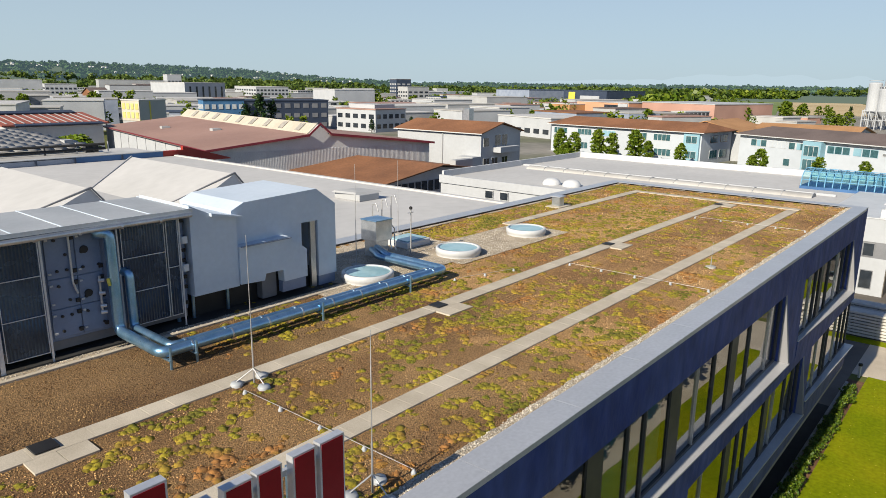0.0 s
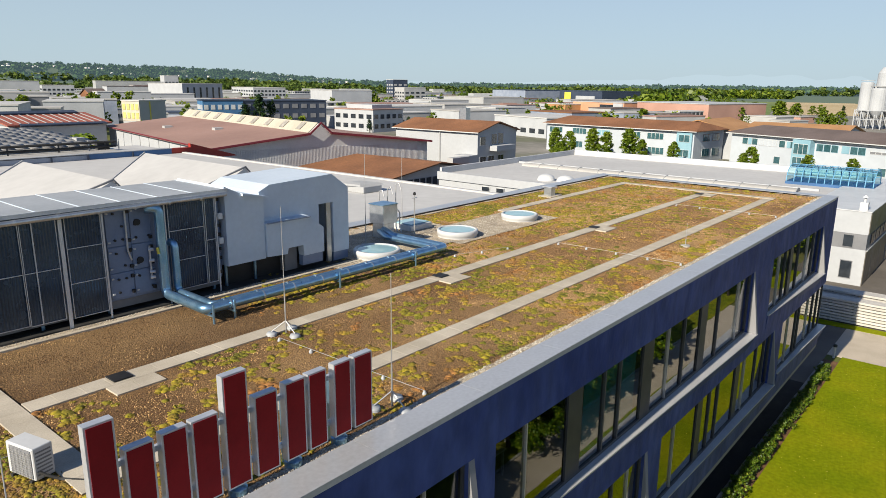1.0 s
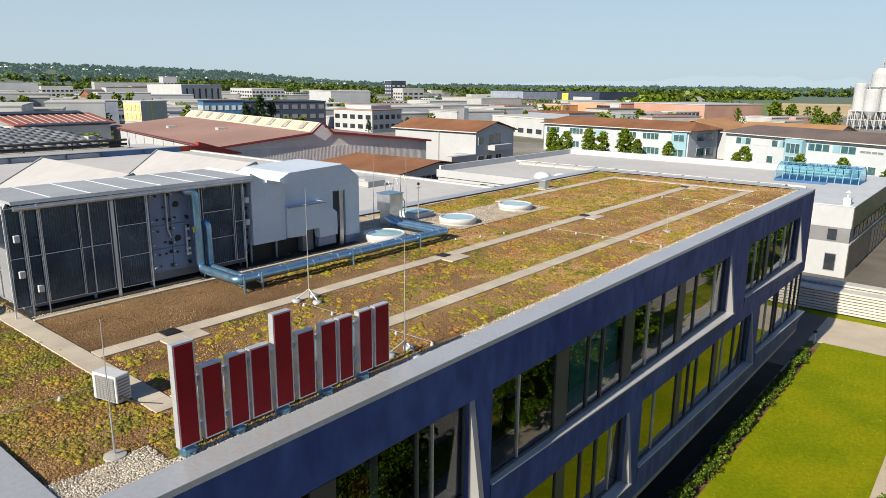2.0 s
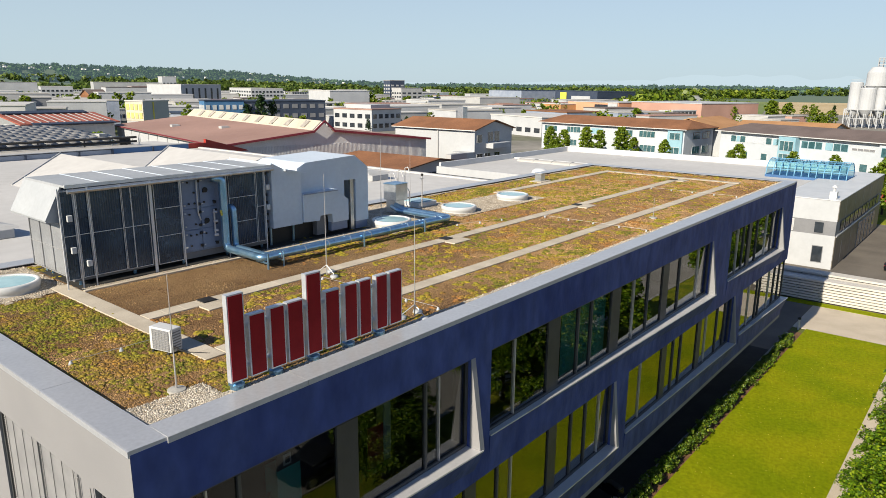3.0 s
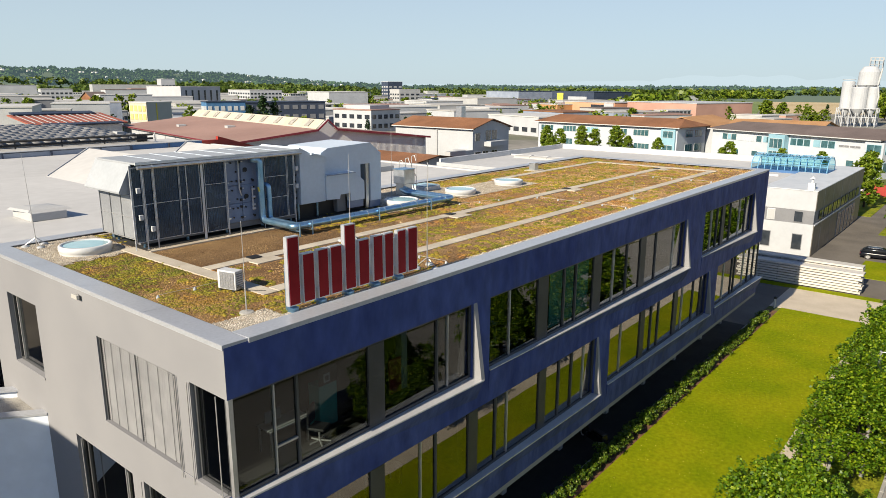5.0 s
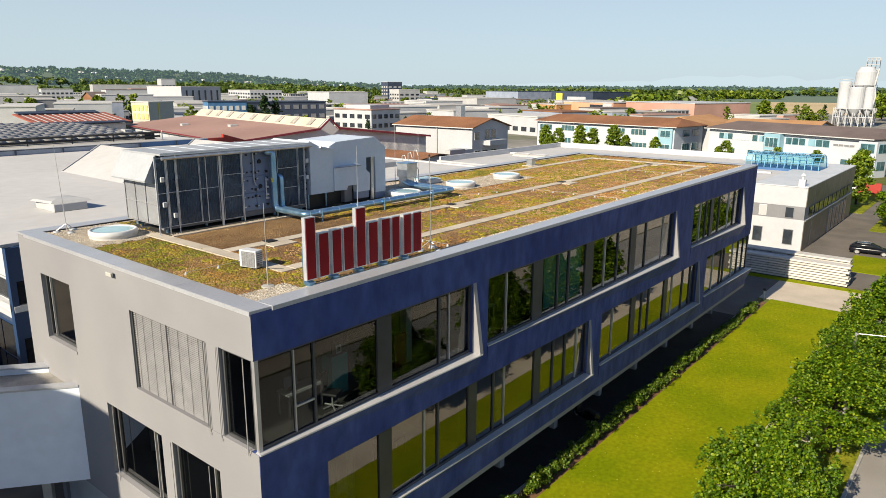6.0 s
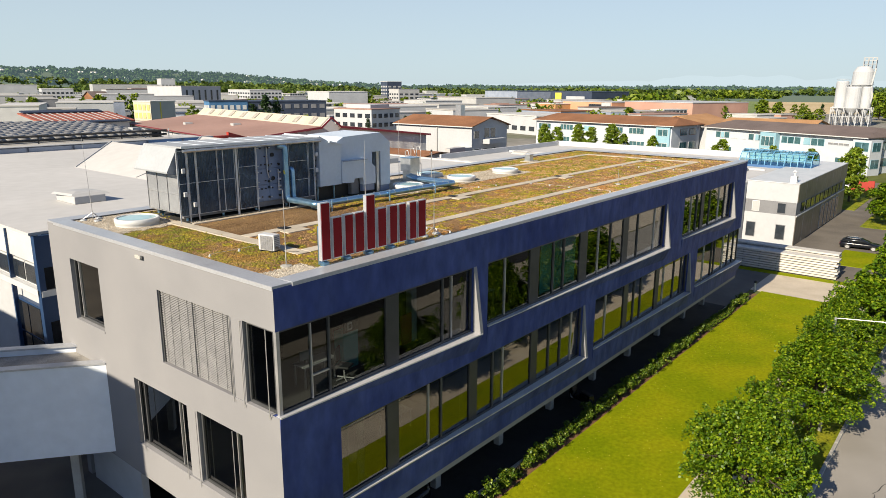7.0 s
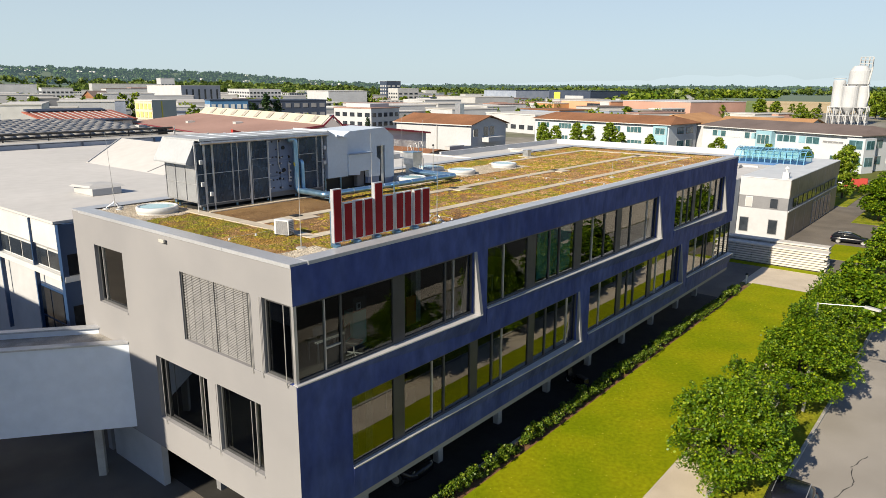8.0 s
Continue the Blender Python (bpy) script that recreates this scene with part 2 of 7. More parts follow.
M["leaf_wood"] = leafy("leaf_wood", (0.055, 0.098, 0.020), (0.112, 0.168, 0.030), (0.19, 0.24, 0.05), 0.3)
M["roof_rose"] = surf("roof_rose", (0.275, 0.165, 0.135), (0.335, 0.205, 0.168), 0.08, 0.8, fine=2, fine_amount=0.06)
M["roof_brown"] = surf("roof_brown", (0.180, 0.078, 0.034), (0.245, 0.108, 0.048), 0.2, 0.85, fine=3, fine_amount=0.16, bump=0.4, bump_scale=3, dist=0.05, stretch=(1, 1, 1))
M["roof_tan"] = surf("roof_tan", (0.36, 0.185, 0.075), (0.43, 0.23, 0.10), 0.2, 0.85, fine=4, fine_amount=0.1)
M["roof_dark"] = surf("roof_dark", (0.115, 0.088, 0.08), (0.15, 0.115, 0.105), 0.2, 0.85, fine=4, fine_amount=0.12)
M["red_tile"] = surf("red_tile", (0.26, 0.075, 0.05), (0.33, 0.10, 0.068), 0.3, 0.8, fine=4, fine_amount=0.1)
M["red_paint"] = surf("red_paint", (0.30, 0.02, 0.012), (0.36, 0.03, 0.018), 0.5, 0.6, fine=6, fine_amount=0.05)
M["red_trim"] = surf("red_trim", (0.15, 0.014, 0.026), (0.19, 0.02, 0.032), 0.5, 0.5)
M["corrugated"] = surf("corrugated", (0.48, 0.485, 0.495), (0.55, 0.555, 0.565), 0.4, 0.6, fine=8, fine_amount=0.06)
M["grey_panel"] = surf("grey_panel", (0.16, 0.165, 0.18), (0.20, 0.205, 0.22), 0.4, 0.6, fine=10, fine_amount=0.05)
M["brown_panel"] = surf("brown_panel", (0.135, 0.118, 0.098), (0.175, 0.152, 0.125), 0.4, 0.4, metal=0.3, fine=10, fine_amount=0.05)
M["light_panel"] = surf("light_panel", (0.355, 0.362, 0.370), (0.405, 0.41, 0.415), 0.2, 0.6, fine=10, fine_amount=0.03)
M["blue_paint"] = surf("blue_paint", (0.03, 0.10, 0.24), (0.045, 0.13, 0.30), 0.4, 0.5, fine=10, fine_amount=0.05)
M["blue_grey"] = surf("blue_grey", (0.22, 0.26, 0.34), (0.28, 0.32, 0.40), 0.3, 0.6, fine=8, fine_amount=0.05)
M["pale_blue"] = surf("pale_blue", (0.20, 0.36, 0.44), (0.25, 0.42, 0.50), 0.4, 0.5, fine=10, fine_amount=0.05)
M["vault_blue"] = surf("vault_blue", (0.10, 0.29, 0.46), (0.13, 0.34, 0.52), 1, 0.4)
M["mid_blue"] = surf("mid_blue", (0.045, 0.14, 0.29), (0.065, 0.175, 0.34), 0.5, 0.6, fine=4, fine_amount=0.08)
M["cream"] = surf("cream", (0.46, 0.415, 0.335), (0.53, 0.48, 0.395), 0.3, 0.7, fine=2, fine_amount=0.05)
M["solar"] = surf("solar", (0.13, 0.13, 0.135), (0.23, 0.225, 0.22), 1.2, 0.45, fine=6, fine_amount=0.2, per_island=0.2)
M["orange_wall"] = surf("orange_wall", (0.52, 0.27, 0.16), (0.58, 0.31, 0.19), 0.1, 0.8, fine=3, fine_amount=0.04)
M["rose_wall"] = surf("rose_wall", (0.40, 0.23, 0.18), (0.46, 0.27, 0.21), 0.1, 0.8, fine=3, fine_amount=0.04)
M["yellow"] = surf("yellow", (0.62, 0.52, 0.06), (0.70, 0.60, 0.09), 0.4, 0.6)
M["yellow_pale"] = surf("yellow_pale", (0.50, 0.46, 0.15), (0.56, 0.52, 0.19), 0.4, 0.6)
M["navy"] = surf("navy", (0.028, 0.042, 0.075), (0.04, 0.055, 0.09), 0.2, 0.6)
M["car_glass"] = surf("car_glass", (0.010, 0.012, 0.015), (0.016, 0.018, 0.022), 1, 0.12, gloss=0.2)
# opaque panes with the reflected sky put into their teal
M["window_sky_teal"] = surf("window_sky_teal", (0.030, 0.085, 0.10), (0.06, 0.13, 0.15), 0.5, 0.1, fine=2, fine_amount=0.2, gloss=0.7)
M["window_dark"] = surf("window_dark", (0.018, 0.024, 0.032), (0.035, 0.042, 0.052), 0.6, 0.08, fine=2, fine_amount=0.2, gloss=0.8)
M["field"] = surf("field", (0.42, 0.32, 0.17), (0.50, 0.39, 0.225), 0.01, 0.95, fine=0.2, fine_amount=0.1)
M["crop"] = surf("crop", (0.115, 0.165, 0.035), (0.16, 0.205, 0.055), 0.02, 0.95, fine=0.3, fine_amount=0.1)
M["car_black"] = surf("car_black", (0.006, 0.007, 0.011), (0.010, 0.011, 0.016), 1, 0.2, gloss=0.35)
M["car_white"] = surf("car_white", (0.7, 0.7, 0.7), (0.76, 0.76, 0.76), 1, 0.2, gloss=0.7)
M["timber_white"] = surf("timber_white", (0.44, 0.42, 0.385), (0.58, 0.55, 0.50), 2, 0.7, fine=18, fine_amount=0.1, per_object=0.12, stretch=(3, 0.4, 3))
M["gravel_grey"] = surf("gravel_grey", (0.26, 0.245, 0.22), (0.40, 0.375, 0.335), 1.5, 0.9, bump=0.9, bump_scale=34, fine=34, fine_amount=0.4, dist=0.03)
# white with the blue of its sky-lit shade put into the colour
M["wing_shade_white"] = surf("wing_shade_white", (0.66, 0.72, 0.80), (0.72, 0.775, 0.85), 0.4, 0.85, fine=2.2, fine_amount=0.04)
# darker copy of window_dark, with the shade around the hall put into it
M["window_shaded"] = surf("window_shaded", (0.004, 0.006, 0.010), (0.010, 0.013, 0.018), 0.6, 0.12, fine=2, fine_amount=0.2, gloss=0.4)
M["hall_blue"] = surf("hall_blue", (0.009, 0.034, 0.092), (0.014, 0.044, 0.115), 0.4, 0.5, fine=10, fine_amount=0.05)
M["bright_alu"] = surf("bright_alu", (0.58, 0.60, 0.63), (0.68, 0.70, 0.72), 1, 0.35, metal=0.25, fine=20, fine_amount=0.05)
M["grass_rough"] = surf("grass_rough", (0.110, 0.150, 0.006), (0.225, 0.225, 0.014), 0.9, 0.95, bump=0.7, bump_scale=60, fine=7, fine_amount=0.3, gloss=0.15)
M["curtain"] = surf("curtain", (0.42, 0.42, 0.30), (0.52, 0.51, 0.38), 3, 0.85, fine=20, fine_amount=0.08, stretch=(4, 4, 0.3))
M["cool_white"] = surf("cool_white", (0.415, 0.452, 0.50), (0.455, 0.492, 0.54), 0.1, 0.8, fine=0.8, fine_amount=0.03)
M["light_off"] = surf("light_off", (0.40, 0.39, 0.36), (0.46, 0.45, 0.42), 4, 0.4)

# black backdrop surface that glows in the pale blue of hazy air
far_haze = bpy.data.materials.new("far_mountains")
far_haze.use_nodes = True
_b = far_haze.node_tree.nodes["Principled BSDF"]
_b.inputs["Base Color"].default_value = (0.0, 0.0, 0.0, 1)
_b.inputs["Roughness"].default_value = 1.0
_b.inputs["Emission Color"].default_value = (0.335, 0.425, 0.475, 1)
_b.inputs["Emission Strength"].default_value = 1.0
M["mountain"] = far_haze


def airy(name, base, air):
    """Land at the edge of sight: a dull surface with haze put in as a faint even glow."""
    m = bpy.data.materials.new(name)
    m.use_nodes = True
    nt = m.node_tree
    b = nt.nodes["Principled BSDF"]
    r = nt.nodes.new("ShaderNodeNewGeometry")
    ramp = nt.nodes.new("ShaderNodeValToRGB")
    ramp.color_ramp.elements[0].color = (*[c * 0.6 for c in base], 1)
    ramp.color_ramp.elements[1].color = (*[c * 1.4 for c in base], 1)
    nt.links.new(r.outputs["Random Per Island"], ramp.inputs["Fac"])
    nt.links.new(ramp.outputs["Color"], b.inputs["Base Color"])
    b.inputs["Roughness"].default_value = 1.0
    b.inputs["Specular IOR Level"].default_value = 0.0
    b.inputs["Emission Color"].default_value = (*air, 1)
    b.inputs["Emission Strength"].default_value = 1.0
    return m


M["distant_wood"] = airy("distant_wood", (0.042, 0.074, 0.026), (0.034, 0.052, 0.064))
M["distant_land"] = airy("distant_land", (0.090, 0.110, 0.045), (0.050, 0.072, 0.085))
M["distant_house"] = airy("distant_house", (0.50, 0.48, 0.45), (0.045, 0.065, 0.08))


# ---------------------------------------------------------------- building helpers
def mesh_of(name, bm, material, smooth=False):
    me = bpy.data.meshes.new(name)
    bm.normal_update()
    bm.to_mesh(me)
    bm.free()
    for m in (material if isinstance(material, (list, tuple)) else [material]):
        me.materials.append(m)
    if smooth:
        me.polygons.foreach_set("use_smooth", [True] * len(me.polygons))
    return me


def part(name, bm, material, parent, label="", smooth=False):
    """One bmesh as one mesh object under a thing or a part."""
    ob = new(name, mesh_of(name, bm, material, smooth))
    ob.parent = parent
    if label:
        tagged(ob, label)
    return ob


def piece(name, me, parent, m=None):
    """A repeat that shares its mesh."""
    ob = new(name, me)
    ob.parent = parent
    if m is not None:
        ob.matrix_basis = m
    return ob


def thing(name, label, category, group="", kind="", at=None):
    ob = new(name)
    ob.empty_display_size = 0.2
    if at is not None:
        ob.matrix_basis = at
    return tagged(ob, label, category, group, kind)


def solid(name, bm, material, label, category, group="", kind="", smooth=False):
    return tagged(new(name, mesh_of(name, bm, material, smooth)), label, category, group, kind)


def box(bm, x0, x1, y0, y1, z0, z1, bevel=0.0, mi=0):
    v = [bm.verts.new(c) for c in ((x0, y0, z0), (x1, y0, z0), (x1, y1, z0), (x0, y1, z0), (x0, y0, z1), (x1, y0, z1), (x1, y1, z1), (x0, y1, z1))]
    fs = [bm.faces.new([v[i] for i in q]) for q in ((3, 2, 1, 0), (4, 5, 6, 7), (0, 1, 5, 4), (1, 2, 6, 5), (2, 3, 7, 6), (3, 0, 4, 7))]
    for f in fs:
        f.material_index = mi
    if bevel:
        es = {e for f in fs for e in f.edges}
        r = bmesh.ops.bevel(bm, geom=list(es), offset=bevel, segments=1, affect="EDGES", profile=0.5)
        for f in r["faces"]:
            f.material_index = mi
    return bm


def B(x0, x1, y0, y1, z0, z1, bevel=0.0):
    return box(bmesh.new(), x0, x1, y0, y1, z0, z1, bevel)


def rod(bm, p, q, r0, r1=None, seg=10, cap=True):
    """A round bar from p to q."""
    p, q = Vector(p), Vector(q)
    r1 = r0 if r1 is None else r1
    m = (q - p).to_track_quat("Z", "Y").to_matrix()
    rings = []
    for c, r in ((p, r0), (q, r1)):
        rings.append([bm.verts.new(c + m @ Vector((r * math.cos(2 * math.pi * i / seg), r * math.sin(2 * math.pi * i / seg), 0))) for i in range(seg)])
    for i in range(seg):
        j = (i + 1) % seg
        bm.faces.new((rings[0][i], rings[0][j], rings[1][j], rings[1][i]))
    if cap:
        bm.faces.new(rings[0][::-1])
        bm.faces.new(rings[1])
    return bm


def pipe(bm, pts, r, seg=14):
    """A pipe through points, with mitred round bends."""
    pts = [Vector(p) for p in pts]
    path = [pts[0]]
    for a, b, c in zip(pts, pts[1:], pts[2:]):
        u, w = (a - b).normalized(), (c - b).normalized()
        k = min(r * 1.7, (a - b).length * 0.45, (c - b).length * 0.45)
        for i in range(6):
            s = i / 5
            path.append((b + u * k) * (1 - s) ** 2 + b * 2 * s * (1 - s) + (b + w * k) * s ** 2)
    path.append(pts[-1])
    rings, side = [], None
    for i, p in enumerate(path):
        d = (path[min(i + 1, len(path) - 1)] - path[max(i - 1, 0)]).normalized()
        side = (Vector((0, 0, 1)).cross(d) if abs(d.z) < 0.9 else Vector((1, 0, 0)).cross(d)).normalized() if side is None else (side - d * side.dot(d)).normalized()
        up = d.cross(side)
        rings.append([bm.verts.new(p + r * (math.cos(2 * math.pi * k / seg) * side + math.sin(2 * math.pi * k / seg) * up)) for k in range(seg)])
    for a, b in zip(rings, rings[1:]):
        for i in range(seg):
            j = (i + 1) % seg
            bm.faces.new((a[i], a[j], b[j], b[i]))
    bm.faces.new(rings[0][::-1])
    bm.faces.new(rings[-1])
    return bm


def lathe(bm, profile, seg=40, centre=(0, 0, 0)):
    """Rings of (radius, height) round a standing axis."""
    c = Vector(centre)
    rings = []
    for r, z in profile:
        if r < 1e-4:
            rings.append([bm.verts.new(c + Vector((0, 0, z)))])
        else:
            rings.append([bm.verts.new(c + Vector((r * math.cos(2 * math.pi * i / seg), r * math.sin(2 * math.pi * i / seg), z))) for i in range(seg)])
    for a, b in zip(rings, rings[1:]):
        for i in range(seg):
            j = (i + 1) % seg
            if len(a) == 1 and len(b) > 1:
                bm.faces.new((a[0], b[j], b[i])[::-1])
            elif len(b) == 1 and len(a) > 1:
                bm.faces.new((a[i], a[j], b[0]))
            elif len(a) > 1:
                bm.faces.new((a[i], a[j], b[j], b[i]))
    return bm


def prism(bm, outline, axis, a0, a1):
    """An outline of (u, v) pushed along x, y or z from a0 to a1. x: (y, z); y: (x, z); z: (x, y)."""
    def at(u, v, a):
        return {"x": (a, u, v), "y": (u, a, v), "z": (u, v, a)}[axis]
    lo = [bm.verts.new(at(u, v, a0)) for u, v in outline]
    hi = [bm.verts.new(at(u, v, a1)) for u, v in outline]
    n = len(outline)
    for i in range(n):
        j = (i + 1) % n
        bm.faces.new((lo[i], lo[j], hi[j], hi[i]))
    bm.faces.new(lo[::-1])
    bm.faces.new(hi)
    bmesh.ops.recalc_face_normals(bm, faces=bm.faces)
    return bm


def wall_with_holes(bm, u0, u1, z0, z1, holes, put):
    """Rectangular wall, split into blocks round the holes (u0, u1, z0, z1). put(bm, u0, u1, z0, z1) lays one block."""
    us = sorted({u0, u1, *[h[0] for h in holes], *[h[1] for h in holes]})
    us = [u for u in us if u0 <= u <= u1]
    for a, b in zip(us, us[1:]):
        spans = sorted((h[2], h[3]) for h in holes if h[0] <= a + 1e-6 and h[1] >= b - 1e-6)
        z = z0
        for lo, hi in spans:
            if lo > z:
                put(bm, a, b, z, lo)
            z = hi
        if z < z1:
            put(bm, a, b, z, z1)
    return bm


def scattered(name, proto, faces, pos, scale, turn, tilt=0.0, squash=None, seed=1):
    """Many small copies of one shape joined into one mesh, each its own island."""
    rng = np.random.default_rng(seed)
    proto, pos = np.asarray(proto, float), np.asarray(pos, float)
    n, k = len(pos), len(proto)
    s = np.asarray(scale, float).reshape(n, 1, 1)
    v = np.repeat(proto[None], n, 0) * s
    if squash is not None:
        v[:, :, 2] *= np.asarray(squash).reshape(n, 1)
    if tilt:
        ax, ay = rng.uniform(-tilt, tilt, (2, n))
        for ang, i, j in ((ax, 1, 2), (ay, 0, 2)):
            c, sn = np.cos(ang)[:, None], np.sin(ang)[:, None]
            a, b = v[:, :, i].copy(), v[:, :, j].copy()
            v[:, :, i], v[:, :, j] = a * c - b * sn, a * sn + b * c
    t = np.asarray(turn, float).reshape(n, 1)
    x, y = v[:, :, 0].copy(), v[:, :, 1].copy()
    v[:, :, 0], v[:, :, 1] = x * np.cos(t) - y * np.sin(t), x * np.sin(t) + y * np.cos(t)
    v += pos[:, None, :]
    f = np.asarray(faces, int)
    allf = (f[None] + (np.arange(n) * k)[:, None, None]).reshape(-1, f.shape[1])
    me = bpy.data.meshes.new(name)
    me.vertices.add(n * k)
    me.vertices.foreach_set("co", v.reshape(-1))
    w = f.shape[1]
    me.loops.add(len(allf) * w)
    me.loops.foreach_set("vertex_index", allf.reshape(-1))
    me.polygons.add(len(allf))
    me.polygons.foreach_set("loop_start", np.arange(len(allf)) * w)
    me.polygons.foreach_set("loop_total", np.full(len(allf), w))
    me.update(calc_edges=True)
    return me


def half_dome(rng, seg=6):
    """A low uneven mound of 2 rings."""
    v = [(0, 0, 1.0)]
    for r, z in ((0.62, 0.72), (1.0, -0.1)):
        for i in range(seg):
            a = 2 * math.pi * (i + (0.5 if r < 0.9 else 0)) / seg
            k = r * rng.uniform(0.75, 1.2)
            v.append((k * math.cos(a), k * math.sin(a), z * rng.uniform(0.8, 1.15)))
    f = []
    for i in range(seg):
        j = (i + 1) % seg
        f += [(0, 1 + i, 1 + j), (1 + i, 1 + seg + j, 1 + j), (1 + i, 1 + seg + i, 1 + seg + j)]
    return v, f


def field_noise(x, y, s, seed=0):
    """Smooth noise over the plan, about -1 to 1."""
    return noise.noise(Vector((x * s + seed * 17.3, y * s - seed * 9.1, seed * 3.7)))


# ---------------------------------------------------------------- ground
L, W, ZR, ZT = 41.8, 14.1, 10.92, 11.0      # the office block: length, depth, roof bed, parapet top

bm = bmesh.new()
box(bm, -4700, 4700, -4700, 4700, -0.6, -0.02)
solid("ground", bm, M["meadow"], "flat pale green and straw open land", "ground", kind="structure")


def slab_sheet(name, x0, x1, y0, y1, z, material, label, category):
    return solid(name, B(x0, x1, y0, y1, -0.3, z), material, label, category, kind="structure")


slab_sheet("yard", -60, 130, 0.25, 140, 0.0, M["asphalt"], "grey asphalt works yard between the halls", "yard")
slab_sheet("lawn", -40, 47.3, -6.15, -0.62, 0.03, M["grass"], "closely mown bright green front lawn", "lawn")
slab_sheet("planting_bed", -40, 46.2, -0.62, 0.25, 0.025, M["soil"], "brown soil bed beneath the hedge", "bed")
slab_sheet("pavement", -60, 47.3, -8.1, -6.15, 0.02, M["pave"], "sandy beige footpath beside the lawn", "pavement")
slab_sheet("verge", -60, 60, -10.15, -8.1, 0.04, M["grass_rough"], "grass verge with street trees", "verge")
slab_sheet("road", -120, 400, -17.2, -10.3, 0.0, M["road"], "sunlit light grey asphalt street", "road")
slab_sheet("far_pavement", -120, 400, -19.2, -17.35, 0.04, M["pave"], "sandy footpath across the street", "pavement")
# unseen ground across the street, pale and dark to suit the window reflections
slab_sheet("far_yard", 56, 400, -70, -19.2, 0.02, M["pave"], "pale open yard across the street", "yard")
# near-black part added so the corner windows reflect little light
slab_sheet("dark_yard", -120, 56, -70, -19.2, 0.02, M["darkened_ground"], "near-black ground out of view, added to darken window reflections", "yard")
slab_sheet("driveway", 47.3, 53.6, -10.15, 0.25, 0.012, M["pave"], "pale paved driveway at the end of the lawn", "driveway")
slab_sheet("grass_strip", 53.6, 54.6, -6.2, 4.2, 0.04, M["grass"], "narrow grass strip before the board fence", "lawn")
slab_sheet("side_drive", 54.6, 108, -7.2, 0.25, 0.008, M["asphalt"], "brown-grey asphalt drive beside the workshop", "driveway")
slab_sheet("side_lawn", 61.0, 68.3, -10.15, -3.1, 0.05, M["grass"], "rough grass beside the drive", "lawn")
slab_sheet("drive_verge", 83.0, 108, -10.15, -2.2, 0.05, M["grass_rough"], "rough grass beneath the drive trees", "verge")
slab_sheet("corner_grass", 95.5, 116.5, 0.3, 8, 0.045, M["grass_rough"], "rough grass at the workshop corner", "lawn")

slab_sheet("town_ground", 130, 620, 10, 800, -0.012, M["town"], "grey yards and patches of grass in the works district", "ground")
kerb_line = thing("kerb", "grey concrete kerb stones along the street", "kerb", kind="structure")
kerb_me = mesh_of("kerb_stone", B(-0.49, 0.49, -0.075, 0.075, -0.15, 0.10, 0.015), M["kerb"])
for i in range(120):
    piece("kerb_stone", kerb_me, kerb_line, pose(-30 + i, -10.225, 0))
    if i < 78:
        piece("kerb_stone", kerb_me, kerb_line, pose(-30 + i, -8.12, -0.02))

for i in range(47):
    piece("kerb_stone", kerb_me, kerb_line, pose(-1 + i, 0.17, 0.02))

rng = np.random.default_rng(5)
n = 26000
gx, gy = rng.uniform(4, 47, n), rng.uniform(-6.1, -0.8, n)
blade = [(-0.5, 0, 0), (0.5, 0, 0), (0.1, 0.35, 1.6)]
me = scattered("grass_blades", blade, [(0, 1, 2)], np.c_[gx, gy, np.full(n, 0.03)], rng.uniform(0.015, 0.035, n), rng.uniform(0, 6.28, n), 0.5)
me.materials.append(M["grass"])
tagged(new("grass_blades", me), "short uneven blades of the front lawn", "grass", kind="stuff")

# ---------------------------------------------------------------- office block
office = thing("office_building", "three-storey office block in grey and dark blue plaster with ribbon windows", "building", kind="structure")
UP, LO, SOFFIT = (7.25, 9.75), (3.55, 6.1), 2.45
UP_OPEN = [(0.0, 8.8), (9.7, 26.95), (29.75, 38.95)]
LO_OPEN = [(2.2, 17.5), (18.75, 31.3), (32.8, L)]
T = 0.35

holes = [(a, b, *UP) for a, b in UP_OPEN] + [(a, b, *LO) for a, b in LO_OPEN]
bm = bmesh.new()
wall_with_holes(bm, 0, L, SOFFIT, ZT - 0.06, holes, lambda m, a, b, z0, z1: box(m, a, b, 0, T, z0, z1))
bmesh.ops.remove_doubles(bm, verts=bm.verts, dist=0.0005)
part("wall", bm, M["plaster_blue"], office, "dark blue plaster long wall")

holes_x = [(T, 1.5, *UP), (2.1, 6.1, *UP), (10.15, 12.45, 7.35, 9.75), (1.85, 8.3, *LO)]
bm = bmesh.new()
wall_with_holes(bm, T, W, SOFFIT, ZT - 0.06, holes_x, lambda m, a, b, z0, z1: box(m, 0.003, T, a, b, z0, z1))
bmesh.ops.remove_doubles(bm, verts=bm.verts, dist=0.0005)
part("wall", bm, M["plaster"], office, "light grey plaster end wall")
part("wall_edge", B(-0.004, 0.0, 0, T, SOFFIT, UP[0]), M["plaster"], office)
part("wall_edge", B(-0.004, 0.0, 0, T, UP[1], ZT - 0.06), M["plaster"], office)
part("wall", B(L - T, L, T, W, LO[1], ZT - 0.06), M["plaster_blue"], office)
part("wall", B(L - T, L, 1.2, W, SOFFIT, LO[1]), M["plaster_blue"], office)
part("wall", B(T, L - T, W - T, W, 0, ZT - 0.06), M["plaster"], office)
part("soffit", B(0.02, L - 0.02, 0.02, W - 0.02, SOFFIT - 0.22, SOFFIT - 0.002), M["plaster"], office)
